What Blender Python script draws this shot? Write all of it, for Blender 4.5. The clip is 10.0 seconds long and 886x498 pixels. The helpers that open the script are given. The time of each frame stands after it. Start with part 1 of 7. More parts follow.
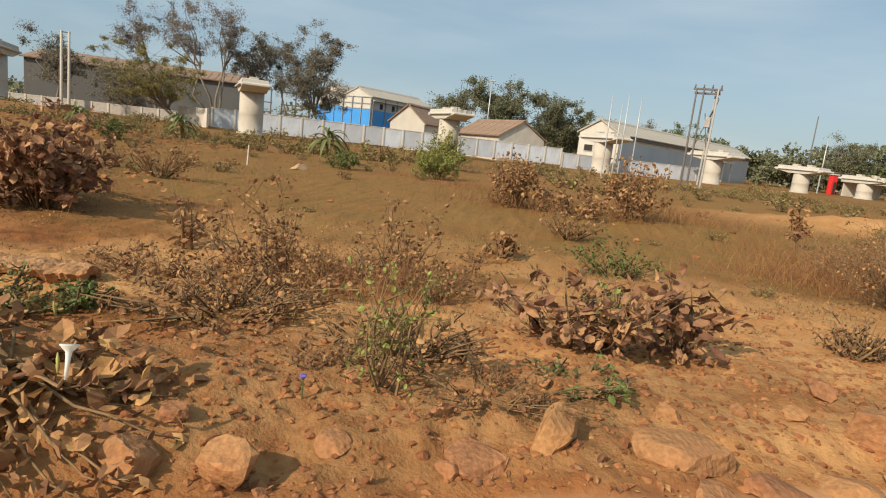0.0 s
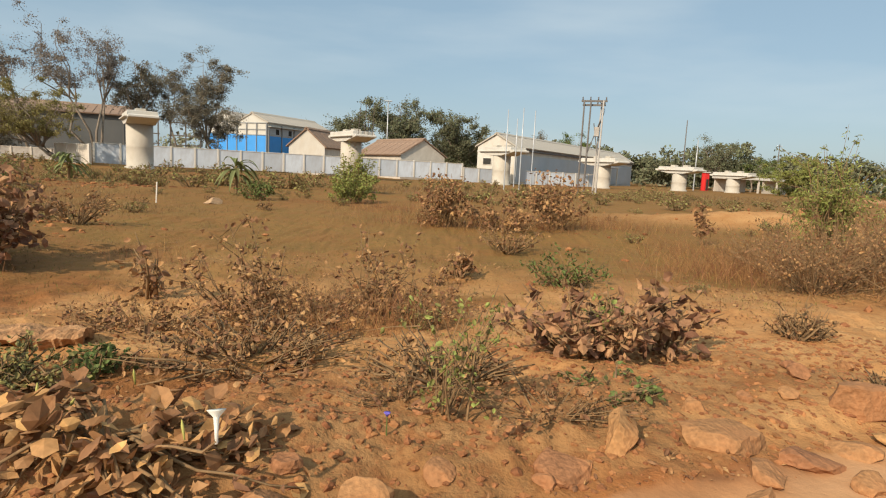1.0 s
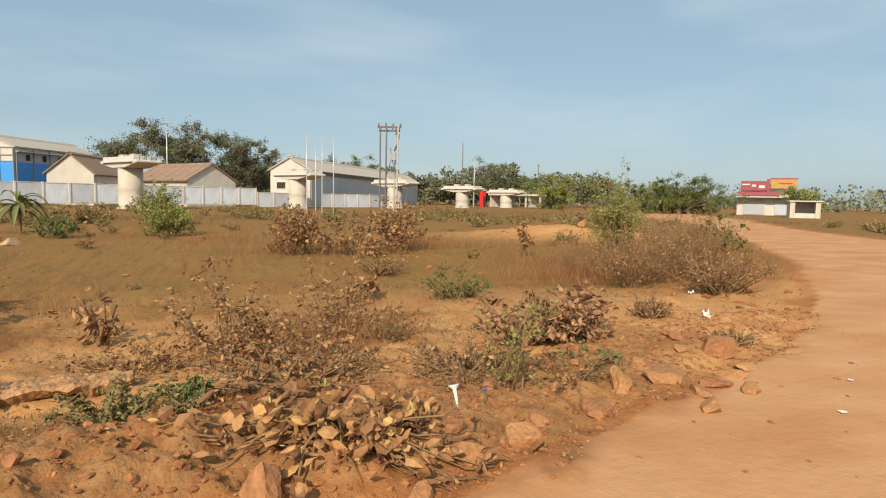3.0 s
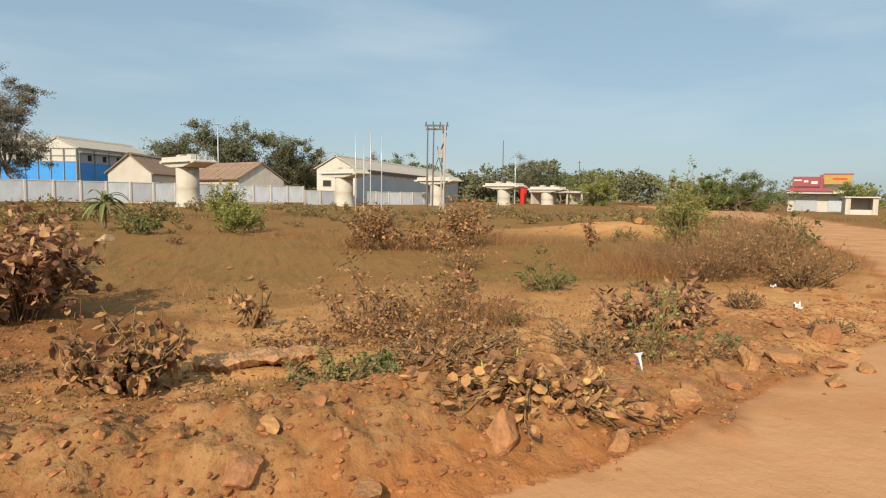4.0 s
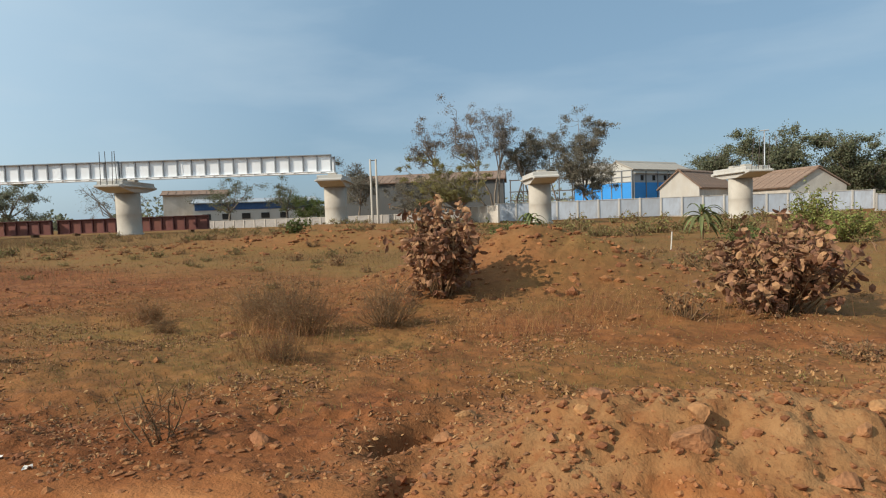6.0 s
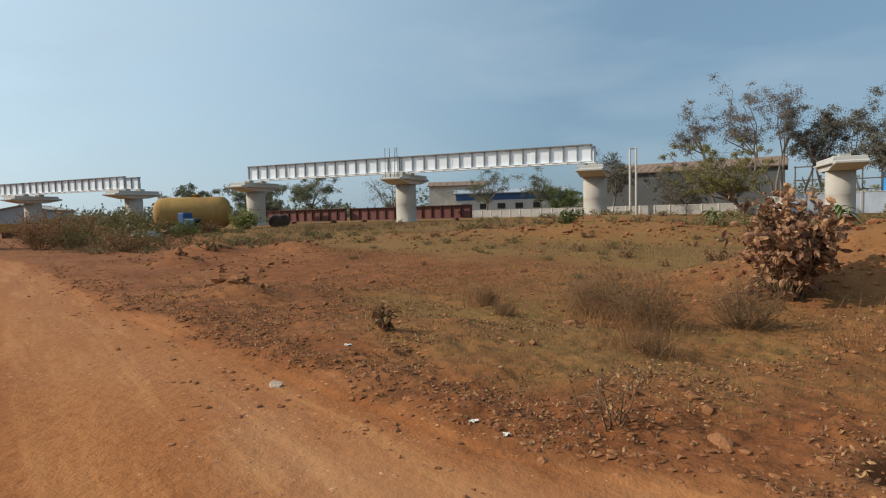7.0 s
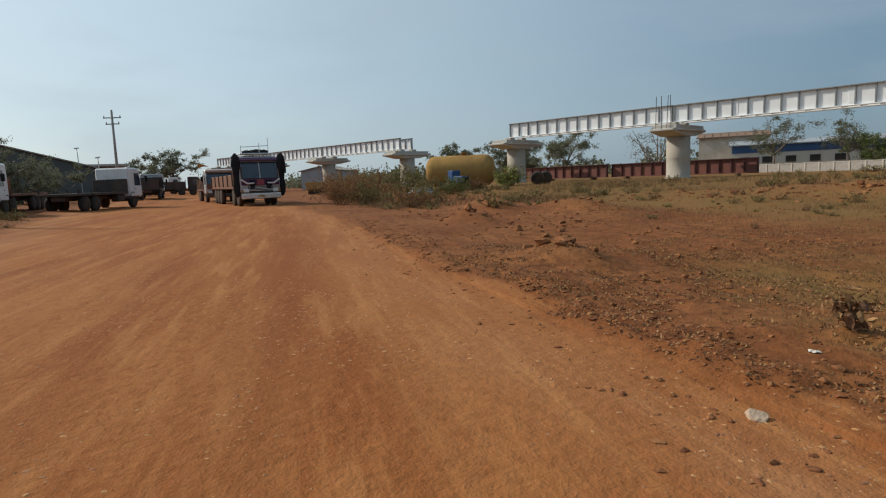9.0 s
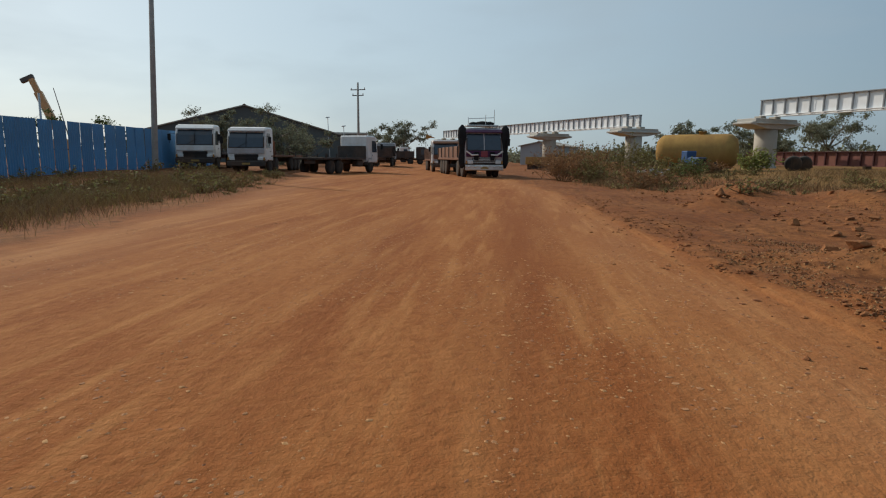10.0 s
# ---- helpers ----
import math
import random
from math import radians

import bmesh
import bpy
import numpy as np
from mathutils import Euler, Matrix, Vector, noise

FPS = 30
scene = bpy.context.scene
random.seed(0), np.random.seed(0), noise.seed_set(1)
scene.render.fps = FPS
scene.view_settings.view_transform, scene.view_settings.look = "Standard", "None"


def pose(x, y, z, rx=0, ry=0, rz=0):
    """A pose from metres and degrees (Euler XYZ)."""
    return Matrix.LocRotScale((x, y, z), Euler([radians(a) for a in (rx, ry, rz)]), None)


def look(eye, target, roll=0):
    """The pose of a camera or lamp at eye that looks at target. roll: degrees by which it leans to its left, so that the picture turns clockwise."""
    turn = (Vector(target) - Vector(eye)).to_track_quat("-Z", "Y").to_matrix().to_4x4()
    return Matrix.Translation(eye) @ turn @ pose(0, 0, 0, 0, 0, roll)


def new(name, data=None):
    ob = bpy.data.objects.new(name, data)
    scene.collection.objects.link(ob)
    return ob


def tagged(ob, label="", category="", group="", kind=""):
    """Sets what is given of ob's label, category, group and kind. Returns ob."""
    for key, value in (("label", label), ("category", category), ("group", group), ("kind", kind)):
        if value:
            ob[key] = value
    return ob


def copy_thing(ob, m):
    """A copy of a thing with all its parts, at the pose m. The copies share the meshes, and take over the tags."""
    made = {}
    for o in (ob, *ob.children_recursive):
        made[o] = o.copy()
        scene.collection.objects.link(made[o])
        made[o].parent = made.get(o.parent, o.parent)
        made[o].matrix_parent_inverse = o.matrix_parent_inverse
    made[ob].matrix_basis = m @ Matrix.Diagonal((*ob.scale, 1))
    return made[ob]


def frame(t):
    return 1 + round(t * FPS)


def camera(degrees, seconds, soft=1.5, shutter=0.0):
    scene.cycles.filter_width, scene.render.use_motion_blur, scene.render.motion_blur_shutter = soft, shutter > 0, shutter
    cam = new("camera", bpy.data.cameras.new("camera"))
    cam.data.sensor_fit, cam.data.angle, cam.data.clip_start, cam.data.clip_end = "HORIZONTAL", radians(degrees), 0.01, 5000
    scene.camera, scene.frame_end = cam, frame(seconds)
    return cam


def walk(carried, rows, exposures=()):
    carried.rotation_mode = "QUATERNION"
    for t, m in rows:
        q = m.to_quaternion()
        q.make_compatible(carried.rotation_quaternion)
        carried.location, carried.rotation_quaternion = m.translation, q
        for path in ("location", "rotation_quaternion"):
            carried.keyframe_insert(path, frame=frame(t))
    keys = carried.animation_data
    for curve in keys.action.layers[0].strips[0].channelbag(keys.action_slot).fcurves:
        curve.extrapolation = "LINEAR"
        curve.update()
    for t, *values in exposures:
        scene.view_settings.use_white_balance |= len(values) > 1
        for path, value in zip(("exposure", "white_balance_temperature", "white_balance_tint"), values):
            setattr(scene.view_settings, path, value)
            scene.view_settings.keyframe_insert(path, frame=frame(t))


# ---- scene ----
cam = camera(73.4, 10.0, soft=1.15)
PATH = [
    (0, (-1.682, 4.789, 1.232), (-1.958, 6.74, 0.885), 6.4),
    (0.5, (-2.037, 4.601, 1.277), (-2.269, 6.566, 0.982), 3.6),
    (1, (-2.382, 4.526, 1.291), (-2.346, 6.508, 1.029), 2.9),
    (1.5, (-2.753, 4.422, 1.347), (-2.276, 6.351, 1.127), 3.6),
    (2, (-3.157, 4.251, 1.354), (-2.514, 6.137, 1.18), 2.0),
    (2.2, (-3.32, 4.179, 1.337), (-2.638, 6.052, 1.175), 1.6),
    (3.3, (-4.495, 3.613, 1.408), (-3.771, 5.47, 1.238), 1.1),
    (3.5, (-4.699, 3.576, 1.396), (-3.987, 5.437, 1.222), 1.1),
    (4, (-5.245, 3.435, 1.396), (-4.637, 5.332, 1.217), 0.9),
    (4.5, (-5.785, 3.214, 1.378), (-5.423, 5.172, 1.189), 1.1),
    (5, (-6.361, 3.026, 1.348), (-6.472, 5.014, 1.162), -0.1),
    (5.2, (-6.615, 2.934, 1.319), (-7.031, 4.883, 1.162), -1.4),
    (6.3, (-8.352, 2.033, 1.371), (-9.434, 3.71, 1.242), -2.0),
    (6.5, (-8.547, 1.88, 1.365), (-9.728, 3.489, 1.236), -2.1),
    (7, (-9.0, 1.493, 1.4), (-10.59, 2.7, 1.277), -1.6),
    (7.5, (-9.611, 1.457, 1.323), (-11.241, 2.607, 1.18), -1.4),
    (8, (-10.101, 1.245, 1.333), (-11.723, 2.398, 1.132), -0.8),
    (8.5, (-10.657, 1.21, 1.308), (-12.277, 2.358, 1.069), -0.4),
    (9, (-11.127, 0.962, 1.353), (-13.057, 1.429, 1.116), -2.2),
    (9.5, (-11.611, 0.753, 1.371), (-13.586, 0.586, 1.106), -2.7),
    (10, (-12.317, 0.596, 1.278), (-14.281, 0.371, 0.975), 0.4),
]
walk(cam, [(t, look(eye, target, roll)) for t, eye, target, roll in PATH],
     exposures=[(0, 0.15, 7450, 13), (1.5, 0.24, 7450, 13), (5.2, 0.2, 7300, 12), (6.3, -0.1, 6500, 10), (7.0, -0.2, 6500, 10), (8.5, -0.28, 6550, 10), (9.2, -0.55, 6700, 11), (10, -0.6, 6700, 11)])

# ---------------------------------------------------------------- light
SUN_AZ, SUN_EL = 144.0, 34.0          # degrees left of +y, degrees above the ground
sun_dir = Vector((-math.sin(radians(SUN_AZ)) * math.cos(radians(SUN_EL)), math.cos(radians(SUN_AZ)) * math.cos(radians(SUN_EL)), math.sin(radians(SUN_EL))))
world = bpy.data.worlds.new("daylight")
scene.world = world
world.use_nodes = True
wn, wl = world.node_tree.nodes, world.node_tree.links
sky = wn.new("ShaderNodeTexSky")
sky.sky_type, sky.sun_disc = "NISHITA", False
sky.sun_elevation, sky.sun_rotation = radians(SUN_EL), radians(-SUN_AZ)
sky.air_density, sky.dust_density, sky.ozone_density = 1.0, 1.2, 1.2
coord = wn.new("ShaderNodeTexCoord")
stretch = wn.new("ShaderNodeMapping")
stretch.inputs["Scale"].default_value = (1.3, 2.2, 7.0)
stretch.inputs["Rotation"].default_value = (0.12, 0.2, 0.5)
cirrus = wn.new("ShaderNodeTexNoise")
cirrus.inputs["Scale"].default_value, cirrus.inputs["Detail"].default_value, cirrus.inputs["Roughness"].default_value = 1.5, 5.0, 0.5
ramp = wn.new("ShaderNodeMapRange")
ramp.inputs["From Min"].default_value, ramp.inputs["From Max"].default_value = 0.45, 0.8
ramp.inputs["To Min"].default_value, ramp.inputs["To Max"].default_value = 0.0, 0.5
haze, veil = wn.new("ShaderNodeMix"), wn.new("ShaderNodeMix")
haze.data_type = veil.data_type = "RGBA"
toward = wn.new("ShaderNodeVectorMath")
toward.operation = "DOT_PRODUCT"
toward.inputs[1].default_value = sun_dir
thin_haze = wn.new("ShaderNodeMapRange")
thin_haze.inputs["From Min"].default_value, thin_haze.inputs["From Max"].default_value = -0.1, 0.85
glow = wn.new("ShaderNodeMix")
glow.data_type = "RGBA"
glow.inputs["A"].default_value, glow.inputs["B"].default_value = (1.70, 2.90, 4.05, 1), (6.3, 8.1, 9.1, 1)
wl.new(coord.outputs["Generated"], toward.inputs[0])
wl.new(toward.outputs["Value"], thin_haze.inputs["Value"])
wl.new(thin_haze.outputs["Result"], glow.inputs["Factor"])
wl.new(glow.outputs["Result"], haze.inputs["B"])
haze.inputs["Factor"].default_value = 0.72
veil.inputs["B"].default_value = (3.9, 4.9, 5.7, 1)
wl.new(coord.outputs["Generated"], stretch.inputs["Vector"])
wl.new(stretch.outputs["Vector"], cirrus.inputs["Vector"])
wl.new(cirrus.outputs["Fac"], ramp.inputs["Value"])
wl.new(ramp.outputs["Result"], veil.inputs["Factor"])
wl.new(sky.outputs["Color"], haze.inputs["A"])
wl.new(haze.outputs["Result"], veil.inputs["A"])
wl.new(veil.outputs["Result"], wn["Background"].inputs["Color"])
wn["Background"].inputs["Strength"].default_value = 0.135
sun = new("sun", bpy.data.lights.new("sun", "SUN"))
sun.data.energy, sun.data.angle, sun.data.color = 4.3, radians(0.6), (1.0, 0.93, 0.81)
sun.matrix_world = look(sun_dir * 50, (0, 0, 0))

# ---------------------------------------------------------------- materials
def material(name, color, rough=0.85, metal=0.0, var=0.25, scale=3.0, fine=40.0, bump=0.15, dirt=None, dirt_amt=0.0, dirt_scale=0.6, rand=0.0, hue=0.0, spec=0.3, island=False, thin=0.0, dist=0.02):
    """A surface with grain at two scales, stains of a second colour, and a shift of tone from piece to piece."""
    m = bpy.data.materials.new(name)
    m.use_nodes = True
    n, l = m.node_tree.nodes, m.node_tree.links
    b = n["Principled BSDF"]
    b.inputs["Roughness"].default_value, b.inputs["Metallic"].default_value = rough, metal
    b.inputs["Specular IOR Level"].default_value = spec
    geo = n.new("ShaderNodeTexCoord")
    big, small = n.new("ShaderNodeTexNoise"), n.new("ShaderNodeTexNoise")
    for t, s, d in ((big, scale, 4.0), (small, fine, 3.0)):
        t.inputs["Scale"].default_value, t.inputs["Detail"].default_value = s, d
        l.new(geo.outputs["Object"], t.inputs["Vector"])
    add = n.new("ShaderNodeMath")
    add.operation = "ADD"
    l.new(big.outputs["Fac"], add.inputs[0]), l.new(small.outputs["Fac"], add.inputs[1])
    tone = n.new("ShaderNodeMapRange")
    tone.inputs["From Min"].default_value, tone.inputs["From Max"].default_value = 0.7, 1.3
    tone.inputs["To Min"].default_value, tone.inputs["To Max"].default_value = 1 - var, 1 + var
    l.new(add.outputs[0], tone.inputs["Value"])
    value = tone.outputs["Result"]
    hsv = n.new("ShaderNodeHueSaturation")
    hsv.inputs["Color"].default_value = (*color, 1)
    if rand or hue:
        if island:
            r = n.new("ShaderNodeNewGeometry").outputs["Random Per Island"]
        else:
            r = n.new("ShaderNodeObjectInfo").outputs["Random"]
        rr = n.new("ShaderNodeMapRange")
        rr.inputs["To Min"].default_value, rr.inputs["To Max"].default_value = 1 - rand, 1 + rand
        l.new(r, rr.inputs["Value"])
        mul = n.new("ShaderNodeMath")
        mul.operation = "MULTIPLY"
        l.new(value, mul.inputs[0]), l.new(rr.outputs["Result"], mul.inputs[1])
        value = mul.outputs[0]
        hh = n.new("ShaderNodeMapRange")
        hh.inputs["To Min"].default_value, hh.inputs["To Max"].default_value = 0.5 - hue, 0.5 + hue
        l.new(r, hh.inputs["Value"]), l.new(hh.outputs["Result"], hsv.inputs["Hue"])
    l.new(value, hsv.inputs["Value"])
    out = hsv.outputs["Color"]
    if dirt:
        st = n.new("ShaderNodeTexNoise")
        st.inputs["Scale"].default_value, st.inputs["Detail"].default_value, st.inputs["Roughness"].default_value = dirt_scale, 6.0, 0.65
        mp = n.new("ShaderNodeMapping")
        mp.inputs["Scale"].default_value = (1.0, 1.0, 0.35)
        l.new(geo.outputs["Object"], mp.inputs["Vector"]), l.new(mp.outputs["Vector"], st.inputs["Vector"])
        lim = n.new("ShaderNodeMapRange")
        lim.inputs["From Min"].default_value, lim.inputs["From Max"].default_value = 0.45, 0.7
        lim.inputs["To Max"].default_value = dirt_amt
        l.new(st.outputs["Fac"], lim.inputs["Value"])
        mx = n.new("ShaderNodeMix")
        mx.data_type = "RGBA"
        mx.inputs["B"].default_value = (*dirt, 1)
        l.new(lim.outputs["Result"], mx.inputs["Factor"]), l.new(out, mx.inputs["A"])
        out = mx.outputs["Result"]
    l.new(out, b.inputs["Base Color"])
    if bump:
        bp = n.new("ShaderNodeBump")
        bp.inputs["Strength"].default_value, bp.inputs["Distance"].default_value = bump, dist
        l.new(add.outputs[0], bp.inputs["Height"]), l.new(bp.outputs["Normal"], b.inputs["Normal"])
    if thin:
        tr = n.new("ShaderNodeBsdfTranslucent")
        ms = n.new("ShaderNodeMixShader")
        ms.inputs["Fac"].default_value = thin
        l.new(out, tr.inputs["Color"])
        l.new(b.outputs["BSDF"], ms.inputs[1]), l.new(tr.outputs["BSDF"], ms.inputs[2])
        l.new(ms.outputs["Shader"], n["Material Output"].inputs["Surface"])
    return m


def soil_material():
    """Laterite: pale dusty road, redder field earth and sparse dry turf, blended by the ground's own masks."""
    m = bpy.data.materials.new("laterite_ground")
    m.use_nodes = True
    n, l = m.node_tree.nodes, m.node_tree.links
    b = n["Principled BSDF"]
    b.inputs["Roughness"].default_value, b.inputs["Specular IOR Level"].default_value = 0.95, 0.12
    co = n.new("ShaderNodeTexCoord").outputs["Object"]

    def tex(scale, detail=5.0, rough=0.6, stretch=None, turn=0.0):
        t = n.new("ShaderNodeTexNoise")
        t.inputs["Scale"].default_value, t.inputs["Detail"].default_value, t.inputs["Roughness"].default_value = scale, detail, rough
        if stretch:
            p = n.new("ShaderNodeMapping")
            p.inputs["Scale"].default_value, p.inputs["Rotation"].default_value = stretch, (0, 0, turn)
            l.new(co, p.inputs["Vector"]), l.new(p.outputs["Vector"], t.inputs["Vector"])
        else:
            l.new(co, t.inputs["Vector"])
        return t.outputs["Fac"]

    def rng_(v, a, z, lo=0.0, hi=1.0):
        r = n.new("ShaderNodeMapRange")
        r.inputs["From Min"].default_value, r.inputs["From Max"].default_value = a, z
        r.inputs["To Min"].default_value, r.inputs["To Max"].default_value = lo, hi
        l.new(v, r.inputs["Value"])
        return r.outputs["Result"]

    def mix(f, a, c, kind="MIX"):
        x = n.new("ShaderNodeMix")
        x.data_type, x.blend_type = "RGBA", kind
        for v, k in ((f, "Factor"), (a, "A"), (c, "B")):
            if isinstance(v, tuple):
                x.inputs[k].default_value = (*v, 1)
            elif isinstance(v, float):
                x.inputs[k].default_value = v
            else:
                l.new(v, x.inputs[k])
        return x.outputs["Result"]

    def attr(k):
        a = n.new("ShaderNodeAttribute")
        a.attribute_name = k
        return a.outputs["Fac"]

    field = mix(rng_(tex(0.35), 0.35, 0.65), (0.211, 0.070, 0.024), (0.291, 0.114, 0.040))
    field = mix(rng_(tex(5.0), 0.4, 0.72), field, (0.110, 0.038, 0.015))
    field = mix(rng_(tex(1.1, 4.0), 0.52, 0.68, 0.0, 0.6), field, (0.159, 0.052, 0.018))
    field = mix(rng_(tex(28.0, 3.0), 0.55, 0.8, 0.0, 0.6), field, (0.336, 0.149, 0.060))
    turf = mix(rng_(tex(9.0), 0.35, 0.7), (0.235, 0.128, 0.044), (0.155, 0.112, 0.032))
    turf = mix(rng_(tex(0.8, 5.0), 0.45, 0.65, 0.0, 0.6), turf, (0.240, 0.105, 0.038))
    turf = mix(rng_(tex(45.0, 2.0), 0.5, 0.75), turf, (0.213, 0.140, 0.050))
    field = mix(rng_(attr("turf"), 0.3, 0.85, 0.0, 0.75), field, turf)
    sandy = mix(rng_(tex(1.7, 5.0), 0.35, 0.68), (0.410, 0.195, 0.074), (0.510, 0.285, 0.122))
    sandy = mix(rng_(tex(22.0, 4.0), 0.5, 0.75, 0.0, 0.7), sandy, (0.262, 0.120, 0.050))
    bank = mix(rng_(tex(2.4), 0.35, 0.68), (0.254, 0.118, 0.045), (0.322, 0.174, 0.076))
    bank = mix(rng_(tex(16.0, 4.0), 0.5, 0.75, 0.0, 0.7), bank, (0.168, 0.066, 0.026))
    bank = mix(rng_(tex(6.0, 5.0), 0.52, 0.66, 0.0, 0.7), bank, (0.215, 0.080, 0.030))
    field = mix(attr("bank"), field, bank)
    field = mix(attr("sand"), field, sandy)
    road = mix(rng_(tex(0.5, 4.0, 0.55, (0.3, 2.2, 1), 0.12), 0.36, 0.66), (0.271, 0.085, 0.024), (0.366, 0.140, 0.045))
    road = mix(rng_(tex(7.0, 6.0), 0.45, 0.75, 0.0, 0.6), road, (0.206, 0.061, 0.017))
    road = mix(rng_(tex(1.3, 5.0, 0.6, (0.35, 3.5, 1), 0.10), 0.50, 0.66, 0.0, 0.85), road, (0.418, 0.174, 0.059))
    road = mix(rng_(tex(60.0, 2.0), 0.6, 0.75, 0.0, 0.5), road, (0.474, 0.228, 0.089))
    road = mix(rng_(tex(10.0, 3.0, 0.5, (0.8, 1.3, 1), 0.1), 0.55, 0.66, 0.0, 0.32), road, (0.420, 0.170, 0.062))
    road = mix(rng_(tex(0.28, 3.0, 0.5, (0.12, 2.6, 1), 0.11), 0.50, 0.64, 0.0, 0.6), road, (0.215, 0.062, 0.018))
    dust = mix(rng_(tex(0.9, 4.0, 0.55, (0.7, 1.2, 1), 0.5), 0.35, 0.65), (0.401, 0.194, 0.088), (0.495, 0.276, 0.142))
    road = mix(attr("pale"), road, dust)
    col = mix(attr("road"), field, road)
    l.new(col, b.inputs["Base Color"])
    h1, h2, h3 = tex(12.0, 6.0, 0.65), tex(70.0, 3.0, 0.6), tex(3.0, 4.0)
    s1, s2 = n.new("ShaderNodeMath"), n.new("ShaderNodeMath")
    s1.operation = s2.operation = "ADD"
    l.new(h1, s1.inputs[0]), l.new(rng_(h2, 0, 1, 0, 0.35), s1.inputs[1])
    l.new(s1.outputs[0], s2.inputs[0]), l.new(rng_(h3, 0, 1, 0, 1.2), s2.inputs[1])
    bp = n.new("ShaderNodeBump")
    l.new(rng_(attr("pale"), 0, 1, 0.85, 0.28), bp.inputs["Strength"])
    bp.inputs["Distance"].default_value = 0.022
    l.new(s2.outputs[0], bp.inputs["Height"]), l.new(bp.outputs["Normal"], b.inputs["Normal"])
    return m


